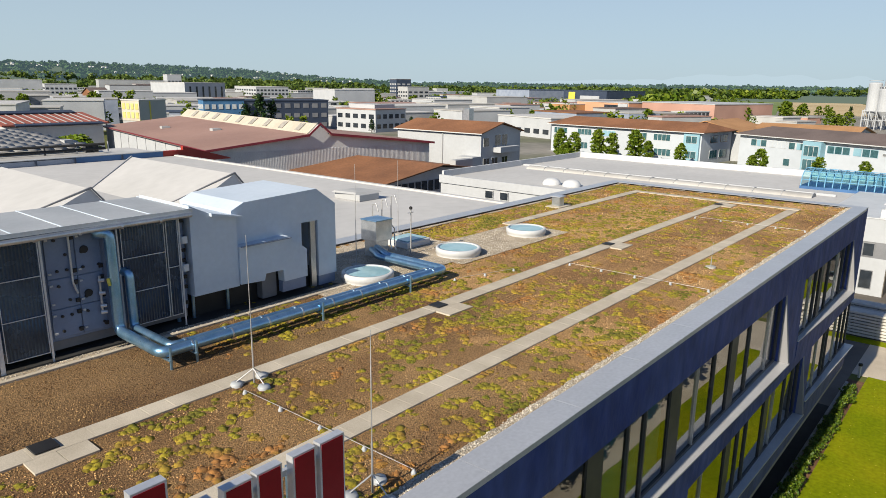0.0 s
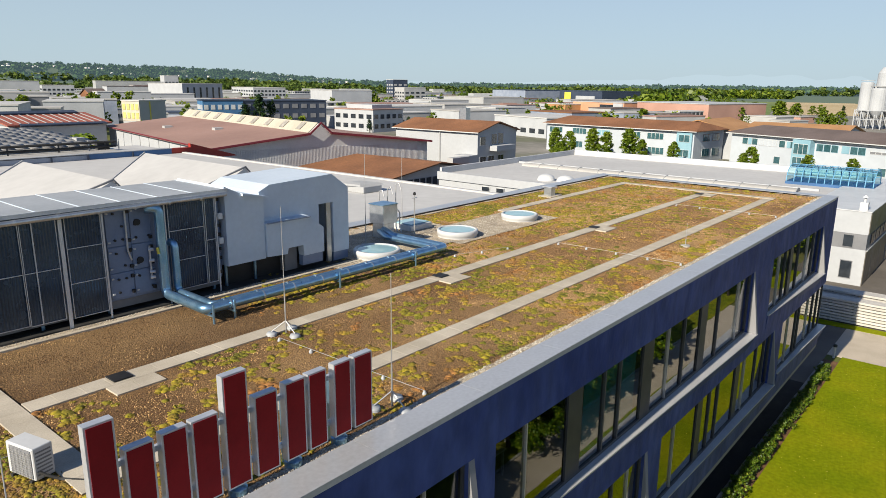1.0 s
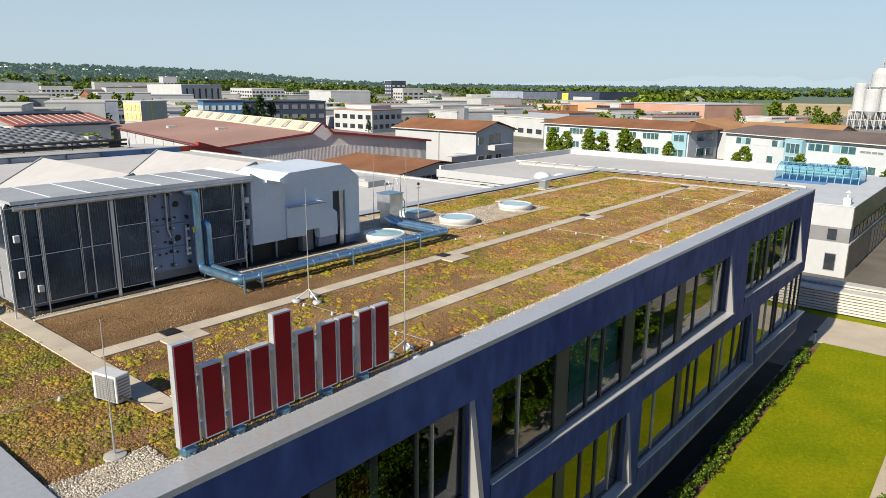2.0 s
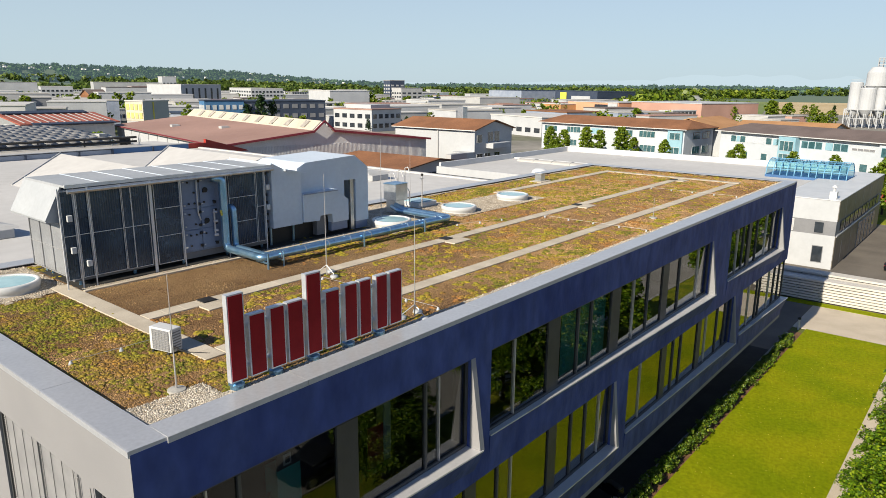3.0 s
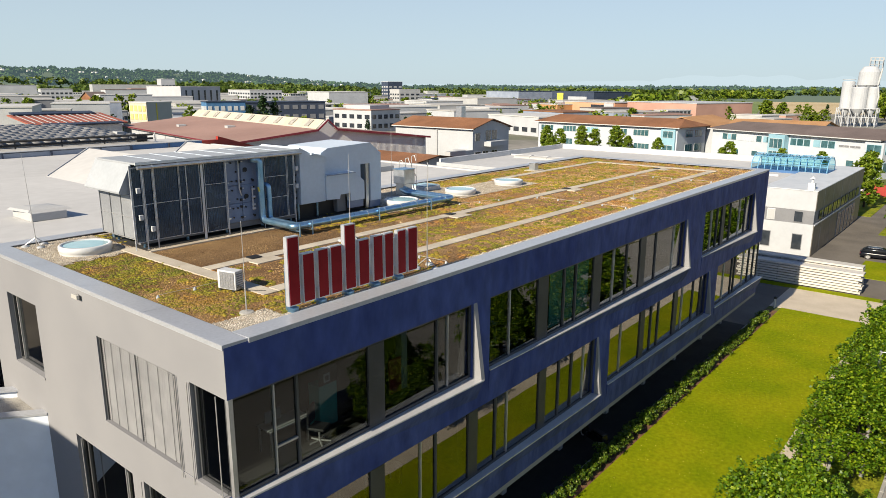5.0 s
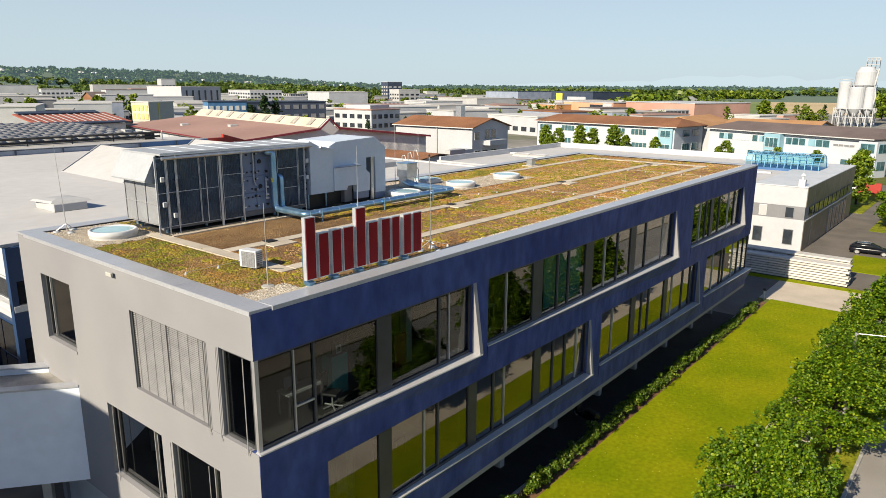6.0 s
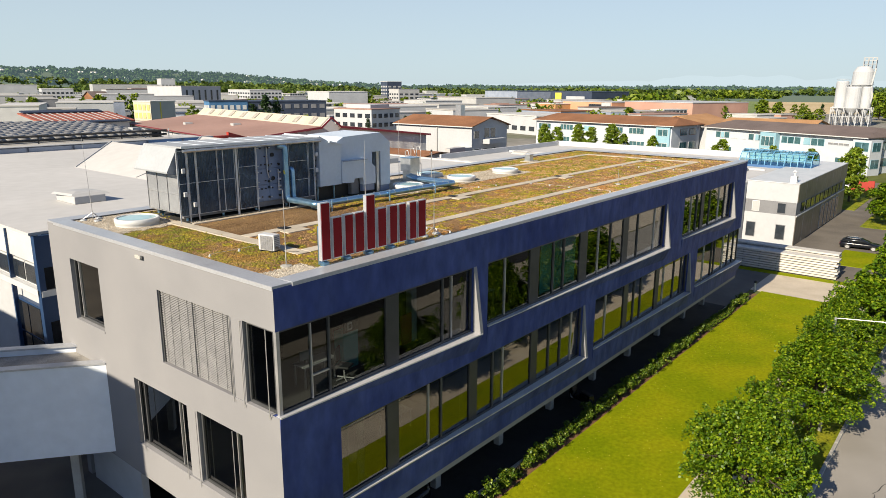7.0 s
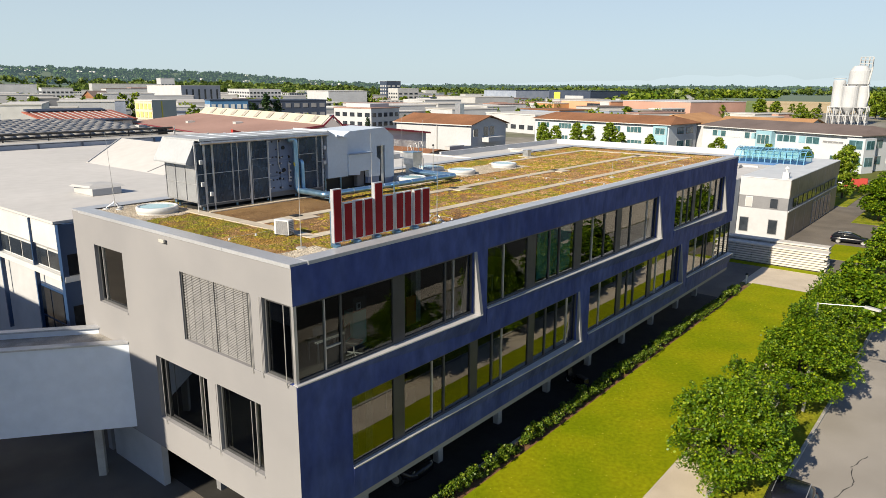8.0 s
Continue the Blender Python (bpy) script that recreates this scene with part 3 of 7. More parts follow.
# back wall kept grey to deepen the shade of the undercroft
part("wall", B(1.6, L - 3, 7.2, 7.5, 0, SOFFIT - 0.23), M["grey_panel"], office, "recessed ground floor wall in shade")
part("wall", B(0.35, 0.62, 9.3, 13.4, 0, SOFFIT - 0.23), M["white_wall"], office)

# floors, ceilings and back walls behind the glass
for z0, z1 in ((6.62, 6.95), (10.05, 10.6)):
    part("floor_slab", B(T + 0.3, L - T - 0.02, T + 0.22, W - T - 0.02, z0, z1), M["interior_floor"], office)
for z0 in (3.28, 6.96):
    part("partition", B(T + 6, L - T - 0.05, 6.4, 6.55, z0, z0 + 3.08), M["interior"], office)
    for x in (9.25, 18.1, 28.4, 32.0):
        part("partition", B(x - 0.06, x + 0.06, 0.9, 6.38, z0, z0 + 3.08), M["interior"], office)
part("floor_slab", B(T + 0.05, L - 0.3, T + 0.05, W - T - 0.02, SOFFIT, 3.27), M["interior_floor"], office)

# folded ledges under the windows with tapered cheeks
for opens, (zs, zh), deep in ((UP_OPEN, UP, 0.36), (LO_OPEN, LO, 0.28)):
    for a, b in opens:
        a1, b1 = a, min(b, L)
        d0 = 0.03
        bm = bmesh.new()
        lo = [bm.verts.new(c) for c in ((a1, -0.004, zs - 0.02), (a1, -d0, zs - 0.02), (a1, -0.004, zs - 0.78))]
        hi = [bm.verts.new(c) for c in ((b1 + 0.22, -0.004, zs - 0.02), (b1 + 0.16, -deep, zs - 0.02), (b1 + 0.22, -0.004, zs - 0.78))]
        for i in range(3):
            j = (i + 1) % 3
            bm.faces.new((lo[i], lo[j], hi[j], hi[i]))
        bm.faces.new(lo[::-1]), bm.faces.new(hi)
        bmesh.ops.recalc_face_normals(bm, faces=bm.faces)
        part("ledge", bm, M["plaster_blue"], office)
        if b < L:
            bm = bmesh.new()
            prism(bm, [(0.16, zh), (-0.005, zh), (-deep, zs), (0.16, zs)], "x", b + 0.004, b + 0.18)
            part("cheek", bm, M["plaster"], office, "tapered light window cheek")
        bm = prism(bmesh.new(), [(a1 + 0.01, 0.16), (a1 + 0.01, -d0 - 0.025), (b1 + 0.12, -deep - 0.025), (b1 + 0.12, 0.16)], "z", zs - 0.018, zs + 0.022)
        part("sill", bm, M["sill"], office, "light metal window sill")


def glazing(parent, u0, u1, z0, z1, at, along, wide, thin, frame_mat=M["mullion"]):
    """A ribbon window: outer members, wide dark panels, thin posts and panes. along 'x' or 'y'; at: depth of the glass."""
    def b(a0, a1, d0, d1, c0, c1, bev=0.0):
        return B(a0, a1, at + d0, at + d1, c0, c1, bev) if along == "x" else B(at + d0, at + d1, a0, a1, c0, c1, bev)
    win = part("window", b(u0, u1, -0.04, 0.06, z1 - 0.09, z1 - 0.002), frame_mat, parent, "dark ribbon window with metal posts")
    part("bottom_rail", b(u0, u1, -0.04, 0.06, z0 + 0.024, z0 + 0.11), frame_mat, win)
    stops = [u0]
    for a, w in wide:
        part("panel", b(a, a + w, -0.05, 0.05, z0 + 0.111, z1 - 0.091), M["infill"], win, "dark grey infill panel")
        stops += [a, a + w]
    for a in thin:
        w = 0.018 if thin.index(a) % 3 == 0 else 0.035
        part("post", b(a - w, a + w, -0.06, 0.06, z0 + 0.111, z1 - 0.091, 0.006), M["alu"] if w < 0.03 else frame_mat, win)
    for a in (u0, u1 - 0.06):
        part("jamb", b(a, a + 0.06, -0.05, 0.07, z0 + 0.111, z1 - 0.091), frame_mat, win)
    cuts = sorted([u0, u1, *thin, *[a for a, w in wide], *[a + w for a, w in wide]])
    for p, q in zip(cuts, cuts[1:]):
        if any(abs(a - p) < 1e-6 for a, w in wide):
            continue
        pane = part("pane", b(p + 0.012, q - 0.012, 0.0, 0.012, z0 + 0.1, z1 - 0.08), M["glass_dark"] if along == "y" else M["glass"] if z0 > 6 else M["glass_coated"], win)
        pane.visible_shadow = False
    return win


glazing(office, 0.10, 8.8, *UP, 0.14, "x", [(4.3, 0.6)], [1.27, 1.94, 7.15, 7.65])
glazing(office, 9.7, 26.95, *UP, 0.14, "x", [(12.8, 0.7), (17.05, 0.7), (21.6, 0.6)], [11.0, 14.7, 15.6, 18.9, 20.2, 23.4, 25.6])
glazing(office, 29.75, 38.95, *UP, 0.14, "x", [(33.0, 0.5)], [31.2, 32.2, 34.6, 36.4, 37.6])
glazing(office, 2.2, 17.5, *LO, 0.14, "x", [(4.3, 0.55), (8.75, 0.5), (13.1, 0.5)], [6.4, 7.1, 10.3, 11.0, 14.6, 15.6, 16.6])
glazing(office, 18.75, 31.3, *LO, 0.14, "x", [(22.2, 0.5), (26.4, 0.5)], [20.1, 23.5, 24.4, 27.6, 29.2, 30.4])
glazing(office, 32.8, L - 0.05, *LO, 0.14, "x", [], [34.4, 36.0, 36.6, 38.4, 39.6, 40.7])
glazing(office, 0.2, 1.45, *UP, 0.14, "y", [], [])
glazing(office, 10.15, 12.45, 7.35, 9.75, 0.2, "y", [], [12.1])
glazing(office, 1.85, 8.3, *LO, 0.2, "y", [], [2.35, 4.25, 5.0, 5.6, 7.9])
part("transom", B(1.29, 1.905, 0.09, 0.20, 8.04, 8.09), M["alu"], office)
part("lower_panel", B(1.30, 1.90, 0.165, 0.185, UP[0] + 0.11, 8.04), M["infill"], office, "dark infill below the opening light")
part("corner_post", B(0.06, 0.17, 0.06, 0.17, UP[0] + 0.02, UP[1]), M["alu"], office)
part("pier", B(0.04, 0.22, 4.35, 4.95, LO[0] + 0.025, LO[1] - 0.002), M["plaster"], office)
part("sill", B(-0.022, 0.2, 0.3, 6.12, UP[0] - 0.06, UP[0] + 0.02, 0.006), M["plaster"], office)
part("sill", B(-0.022, 0.2, 10.13, 12.47, 7.29, 7.37, 0.006), M["plaster"], office)
part("sill", B(-0.022, 0.2, 1.83, 8.32, LO[0] - 0.06, LO[0] + 0.02, 0.006), M["plaster"], office)
bm = bmesh.new()
for y in (1.55, 2.06, 0.38, 4.30, 5.02, 2.3, 7.85):
    z0, z1 = UP if y < 2.1 else LO
    rod(bm, (-0.05, y, z0 - 0.12), (-0.05, y, z1), 0.014, seg=6)
part("blind_guide", bm, M["alu"], office, "thin steel guide rails for blinds")

# lowered outside blind, slat by slat
blind = thing("window_blind", "lowered pale grey outside venetian blind", "blind")
slat_me = mesh_of("slat", prism(bmesh.new(), [(-0.013, -0.014), (0.013, 0.010), (0.013, 0.013), (-0.013, -0.011)], "y", 2.30, 4.155), M["blind"])
for k in range(2):
    for i in range(43):
        piece("slat", slat_me, blind, pose(0.09, k * 1.88 - 0.02, UP[0] + 0.07 + i * 0.0566, 0, 0, 0))
for y in (2.55, 3.05, 3.55, 4.02, 4.45, 4.95, 5.45, 5.85):
    part("ladder_cord", rod(bmesh.new(), (0.068, y, UP[0] + 0.05), (0.068, y, UP[1]), 0.006, seg=4), M["mullion"], blind)
part("guide", B(0.03, 0.12, 2.12, 2.28, UP[0] + 0.03, UP[1]), M["mullion"], blind)
part("centre_rail", B(0.06, 0.10, 4.165, 4.195, UP[0] + 0.03, UP[1]), M["blind"], blind)
part("guide", B(0.05, 0.13, 6.03, 6.09, UP[0] + 0.03, UP[1]), M["mullion"], blind)
part("backing", B(0.2, 0.24, 2.12, 6.08, UP[0] + 0.03, UP[1]), M["black"], blind)

# parapet coping in lengths
def coping_run(p, q, wdt, side):
    """Lengths of coping sheet from p to q; side: which way the inner edge lies."""
    p, q = Vector(p), Vector(q)
    n = max(1, round((q - p).length / 3.0))
    d = (q - p) / n
    for i in range(n):
        a, b = p + d * i, p + d * (i + 1)
        bm = bmesh.new()
        u = d.normalized()
        s = Vector(side)
        g = u * 0.004
        ring = []
        for c in (a + g, b - g):
            ring.append([bm.verts.new(c + s * o + Vector((0, 0, h))) for o, h in ((-0.03, -0.10), (-0.03, 0.012), (0, 0.016), (wdt, 0.0), (wdt, -0.10))])
        for k in range(5):
            m = (k + 1) % 5
            bm.faces.new((ring[0][k], ring[0][m], ring[1][m], ring[1][k]))
        bm.faces.new(ring[0][::-1]), bm.faces.new(ring[1])
        bmesh.ops.recalc_face_normals(bm, faces=bm.faces)
        part("coping", bm, M["coping"], office)


CW = 0.62
coping_run((CW, 0, ZT), (L - CW, 0, ZT), CW, (0, 1, 0))
coping_run((0, 0, ZT), (0, W - CW, ZT), CW, (1, 0, 0))
coping_run((L, 0, ZT), (L, W - CW, ZT), CW, (-1, 0, 0))
coping_run((0, W, ZT), (L, W, ZT), CW, (0, -1, 0))
bm = bmesh.new()
box(bm, CW - 0.05, CW, CW, W - CW, ZR - 0.3, ZT - 0.02)
box(bm, L - CW, L - CW + 0.05, CW, W - CW, ZR - 0.3, ZT - 0.02)
box(bm, CW, L - CW, CW - 0.05, CW, ZR - 0.3, ZT - 0.02)
box(bm, CW, L - CW, W - CW, W - CW + 0.05, ZR - 0.3, ZT - 0.02)
part("upstand", bm, M["rubber"], office, "dark roofing upstand")
part("roof_deck", B(T, L - T, T, W - T, 10.62, ZR - 0.06), M["concrete"], office)
for x in (4.4, 8.95, 13.5, 18.1, 22.8, 27.4, 32.0, 36.6, 40.6):
    part("column", B(x - 0.16, x + 0.16, 1.75, 2.07, 0, SOFFIT - 0.23, 0.01), M["concrete"], office)
bm = rod(bmesh.new(), (-0.10, 6.9, 10.72), (-0.02, 6.9, 10.72), 0.05, seg=10)
box(bm, -0.14, -0.06, 6.72, 7.05, 10.66, 10.78, 0.01)
solid("wall_light", bm, M["light_off"], "small pale grey flood lamp fixed on the grey wall", "lamp")

# ---------------------------------------------------------------- the planted roof

def bed_height(x, y):
    """Top of the uneven substrate."""
    return ZR + 0.016 * field_noise(x, y, 1.1) + 0.010 * field_noise(x, y, 3.3, 2)


bed = bmesh.new()
nx, ny = 160, 54
grid = []
for i in range(nx + 1):
    row = []
    for j in range(ny + 1):
        x, y = CW + (L - 2 * CW) * i / nx, CW + (W - 2 * CW) * j / ny
        edge = min(i, nx - i, j, ny - j) == 0
        z = ZR if edge else bed_height(x, y)
        row.append(bed.verts.new((x, y, z)))
    grid.append(row)
for i in range(nx):
    for j in range(ny):
        bed.faces.new((grid[i][j], grid[i + 1][j], grid[i + 1][j + 1], grid[i][j + 1]))


def lava_zone(x, y):
    """1: bare dark lava beside the air unit; 2: lava towards the far end, brightened for grazing sight; 0: the rest."""
    if 6.15 < y < 9.5 and x + 2 * field_noise(x, y, 0.5, 31) < 12:
        return 1
    return 2 if x + 5 * field_noise(x, y, 0.22, 32) + 1.5 * field_noise(x, y, 1.3, 33) > 16 else 0


for f in bed.faces:
    c = f.calc_center_median()
    f.material_index = lava_zone(c.x, c.y)
bmesh.ops.recalc_face_normals(bed, faces=bed.faces)
solid("roof_substrate", bed, [M["substrate"], M["substrate_bare"], M["substrate_dry"]], "brown lava substrate of the green roof", "roof", kind="structure", smooth=True)

ROUND = [(15.67, 9.38), (20.11, 9.36), (24.64, 9.45), (2.03, 11.0)]
MID, RIGHT, LEFT = (5.78, 6.28), (2.50, 2.98), (10.95, 11.42)
NEAR, FAR = (2.86, 3.34), (38.62, 39.1)


def on_path(x, y, g=0.03):
    if NEAR[0] < x < FAR[1] and (MID[0] - g < y < MID[1] + g or RIGHT[0] - g < y < RIGHT[1] + g):
        return True
    if 25.6 < x < FAR[1] and LEFT[0] - g < y < LEFT[1] + g:
        return True
    if NEAR[0] - g < x < NEAR[1] + g and RIGHT[0] < y < 10.4:
        return True
    if FAR[0] - g < x < FAR[1] + g and RIGHT[0] < y < LEFT[1]:
        return True
    for cx in (5.2, 15.25, 25.3, 37.6):
        if cx - 0.55 < x < cx + 0.55 and 5.25 < y < 6.28:
            return True
    return False


def gravel_kind(x, y):
    """1 where pebbles lie."""
    w = 0.10 * field_noise(x, y, 1.6, 4)
    if y < 0.84 + 0.6 * w or y > W - 0.85 + w:
        return True
    if x > L - 0.80 + w:
        return True
    if x < 2.2 and y < 1.55 + 2 * w:
        return True
    if 0.6 < x < 3.3 and 9.75 + w < y:
        return True
    if 3.3 < x < 14.6 and y > 9.42:
        return y < 9.62 + w
    if 13.6 + 3 * w < x < 17.3 and 8.25 + w < y < 13.3:
        return True
    if 17.2 < x < 26.1 and 8.35 + w + (0.35 if x < 19 else 0) < y < 10.9:
        return True
    if 17.2 < x < 21.2 and 10.8 < y < 13.2:
        return True
    return False


# flat black sheet under and in front of the air unit
solid("roof_mat", B(3.4, 14.9, 9.44, 12.9, ZR - 0.02, ZR + 0.022), M["rubber"], "flat black sheet beneath the air unit", "mat", kind="structure")
# near-black slab: the undercroft's shade is put into its colour
slab_sheet("undercroft_floor", 0.9, L - 0.4, 0.255, W - 0.2, 0.02, M["darkened_ground"], "undercroft floor, coloured near black as deep shade", "floor")
# gravel bed a little above the substrate
bm = bmesh.new()
step = 0.22
for i in range(int((L - 2 * CW) / step)):
    for j in range(int((W - 2 * CW) / step)):
        x, y = CW + (i + 0.5) * step, CW + (j + 0.5) * step
        if gravel_kind(x, y) and not on_path(x, y, 0.12):
            h = ZR + 0.030
            vs = [bm.verts.new((x + a * step / 2, y + b * step / 2, h)) for a, b in ((-1, -1), (1, -1), (1, 1), (-1, 1))]
            bm.faces.new(vs)
bmesh.ops.remove_doubles(bm, verts=bm.verts, dist=0.01)
for v in bm.verts:
    v.co.z += 0.010 * field_noise(v.co.x, v.co.y, 5, 3)
    v.co.x += 0.05 * field_noise(v.co.x, v.co.y, 3, 6)
    v.co.y += 0.05 * field_noise(v.co.x, v.co.y, 3, 7)
solid("roof_gravel", bm, M["gravel"], "pale river gravel along the roof edge and skylights", "gravel", kind="stuff", smooth=True)

rng = np.random.default_rng(11)
pts = []
while len(pts) < 21000:
    k = rng.random()
    if k < 0.42:
        x, y = rng.uniform(CW, L - CW), rng.uniform(CW + 0.01, 1.1)
    elif k < 0.5:
        x, y = rng.uniform(CW, 3.3), rng.uniform(CW, 1.9)
    elif k < 0.62:
        x, y = rng.uniform(0.65, 3.3), rng.uniform(9.6, 13.4)
    elif k < 0.7:
        x, y = rng.uniform(3.3, 14.6), rng.uniform(9.4, 10.3)
    else:
        x, y = rng.uniform(13.6, 26.2), rng.uniform(8.2, 13.3)
    if gravel_kind(x, y) and not on_path(x, y, 0.06) and all((x - a) ** 2 + (y - b) ** 2 > 0.64 for a, b in ROUND):
        pts.append((x, y, ZR + 0.035))
pts = np.array(pts)
hv, hf = half_dome(random.Random(3), 4)
me = scattered("pebbles", hv, hf, pts, rng.uniform(0.011, 0.026, len(pts)), rng.uniform(0, 6.28, len(pts)), 0.4, rng.uniform(0.4, 0.8, len(pts)), 12)
me.materials.append(M["pebble"])
tagged(new("pebbles", me), "rounded cream and grey pebbles on the roof edge", "pebbles", kind="stuff")

# moss and stonecrop cushions, and coarse bits of substrate
rng = np.random.default_rng(21)
pos, siz, sq = [], [], []
moss, msiz = [], []
while len(pos) < 60000:
    x, y = rng.uniform(CW + 0.05, L - CW - 0.1 if rng.random() < 0.96 else 2.85), rng.uniform(CW + 0.05, W - CW - 0.05)
    if on_path(x, y) or gravel_kind(x, y):
        continue
    d = 0.35 * field_noise(x, y, 0.45, 1) + 0.40 * field_noise(x, y, 1.7, 2) + 0.85 * field_noise(x, y, 3.4, 3) + 0.25 * field_noise(x, y, 7.0, 4)
    bias = 0.07
    if x < 2.9:
        bias = 0.26 if y > 2.4 else 0.14
    elif y > 6.3 and x < 14:
        bias = -0.62 if x < 9 or y < 7.0 else (0.12 if y < 8.6 else -0.15)
    elif x > 20:
        bias = -0.10 if y < 6 else 0.05
    if y > 11.4:
        bias = 0.25
    if d + bias < rng.uniform(0.08, 0.24):
        continue
    if x < 2.85 and y < 9.8:
        moss.append((x, y, bed_height(x, y) - 0.004))
        msiz.append(rng.uniform(0.035, 0.075))
        for q in range(6):
            moss.append((x + rng.normal() * 0.08, y + rng.normal() * 0.08, bed_height(x, y) + 0.004))
            msiz.append(rng.uniform(0.014, 0.032))
        continue
    # one low cushion, with smaller tufts over and round it
    big = rng.uniform(0.050, 0.105) * (1.0 + 0.6 * max(0, d))
    foot = bed_height(x, y) - 0.003
    pos.append((x, y, foot))
    siz.append(big)
    sq.append(rng.uniform(0.22, 0.42))
    for q in range(4):
        a, g = rng.uniform(0, 6.28), big * rng.uniform(0.2, 1.15)
        if not on_path(x + g * math.cos(a), y + g * math.sin(a)):
            pos.append((x + g * math.cos(a), y + g * math.sin(a), foot + max(0.0, 0.25 * (big - g))))
            siz.append(rng.uniform(0.016, 0.034))
            sq.append(rng.uniform(0.4, 0.8))
hv, hf = half_dome(random.Random(8), 4)
moss = [p for p in moss if CW < p[0] and p[1] > CW and not gravel_kind(p[0], p[1])]
mme = scattered("moss", hv, hf, moss, msiz[:len(moss)], rng.uniform(0, 6.28, len(moss)), 0.25, rng.uniform(0.25, 0.5, len(moss)), 25)
mme.materials.append(M["moss"])
tagged(new("moss", mme), "yellow-green moss carpet at the roof edge", "moss", kind="stuff")
me = scattered("sedum", hv, hf, pos, siz, rng.uniform(0, 6.28, len(pos)), 0.25, sq, 22)
me.materials.append(M["sedum"])
tagged(new("sedum", me), "olive, yellow-green and rusty stonecrop cushions on the roof", "stonecrop", kind="stuff")
rng = np.random.default_rng(23)
rock = []
while len(rock) < 100000:
    # grains lie thicker towards the near end, where they can be told apart
    x, y = CW + 0.05 + (L - 2 * CW - 0.1) * rng.random() ** 1.35, rng.uniform(CW + 0.05, W - CW - 0.05)
    if on_path(x, y, 0.0) or gravel_kind(x, y):
        continue
    rock.append((x, y, ZR + 0.006))
grain = [(1.0, 0.0, -0.2), (-0.5, 0.8, -0.2), (-0.6, -0.7, -0.2), (0.05, 0.1, 1.15)]
zone = np.array([lava_zone(p[0], p[1]) for p in rock])
for k, key, label in ((0, "grit", "coarse brown lava grit between the cushions"), (1, "grit_bare", "dark brown lava grit beside the air unit"), (2, "grit_dry", "pale brown lava grit on the far roof, brightened in colour")):
    lot = np.array(rock)[zone == k]
    n = len(lot)
    me = scattered("lava_grit", grain, [(0, 1, 3), (1, 2, 3), (2, 0, 3)], lot, rng.uniform(0.008, 0.020, n), rng.uniform(0, 6.28, n), 0.7, rng.uniform(0.6, 1.3, n), 24 + k)
    me.materials.append(M[key])
    tagged(new("lava_grit", me), label, "grit", kind="stuff")

# round rooflights
def rooflight(x, y, r=0.76):
    t = thing("skylight", "round rooflight with white kerb and blue-tinted pane", "skylight", "round rooflights", at=pose(x, y, ZR))
    bm = lathe(bmesh.new(), [(r + 0.03, 0.0), (r + 0.02, 0.10), (r + 0.05, 0.12), (r + 0.05, 0.27), (r + 0.02, 0.30), (r - 0.06, 0.30), (r - 0.06, 0.2)], 48)
    part("kerb", bm, M["white_metal"], t, "white metal kerb", True)
    bm = lathe(bmesh.new(), [(r - 0.062, 0.272), (r * 0.6, 0.288), (0, 0.294)], 48)
    part("pane", bm, M["dome"], t, "blue-tinted glazing", True)
    return t


for x, y in ROUND:
    rooflight(x, y)
sq_l = thing("skylight", "flat square rooflight with pale blue pane on gravel", "skylight")
part("kerb", B(19.35, 20.65, 11.15, 12.3, ZR + 0.03, ZR + 0.26, 0.02), M["white_metal"], sq_l)
part("pane", B(19.45, 20.55, 11.25, 12.2, ZR + 0.262, ZR + 0.30, 0.01), M["dome"], sq_l)

# ---------------------------------------------------------------- plant on the roof
ahu = thing("air_handling_unit", "long blue-grey rooftop air unit behind dark mesh screens", "air handler")
part("body", B(3.42, 10.0, 9.98, 12.2, 11.28, 13.72, 0.02), M["unit_blue"], ahu, "blue-grey panelled casing")
# front beam coloured dark, as the gap under the casing is shaded
part("base_beam", B(3.42, 10.0, 10.05, 10.2, 11.06, 11.27), M["grey_panel"], ahu)
part("base_beam", B(3.42, 10.0, 11.9, 12.05, 11.06, 11.27), M["galv_sky_tint"], ahu)
for x in (3.6, 5.2, 6.8, 8.4, 9.8):
    for y in (10.12, 11.97):
        part("leg", rod(bmesh.new(), (x, y, ZR), (x, y, 11.06), 0.05, seg=8), M["galv_sky_tint"], ahu)
# door leaves with seams, hinges and portholes on the open bays
for x0, x1 in ((6.82, 7.42), (7.44, 7.98), (9.52, 9.98)):
    for z0, z1 in ((11.35, 12.0), (12.02, 12.68), (12.7, 13.68)):
        door = part("door", B(x0, x1, 9.945, 9.978, z0, z1, 0.008), M["unit_blue"], ahu)
        for z in (z0 + 0.12, z1 - 0.12):
            part("hinge", B(x1 - 0.085, x1 - 0.005, 9.88, 9.944, z - 0.045, z + 0.045, 0.006), M["black"], door)
            part("latch", B(x0 + 0.02, x0 + 0.08, 9.91, 9.944, z - 0.02, z + 0.02), M["white_metal"], door)
for x in (7.02, 7.22, 7.56, 7.9):
    for k in range(7):
        if (k + int(x * 10)) % 3:
            part("latch", rod(bmesh.new(), (x, 9.944, 11.5 + k * 0.34), (x, 9.90, 11.5 + k * 0.34), 0.032, seg=8), M["black"], ahu)
for x, z in ((7.62, 13.25), (7.62, 12.25), (9.75, 13.2), (9.75, 12.25)):
    part("porthole", rod(bmesh.new(), (x, 9.944, z), (x, 9.905, z), 0.085, seg=18), M["black"], ahu, "round black porthole")
bm = bmesh.new()
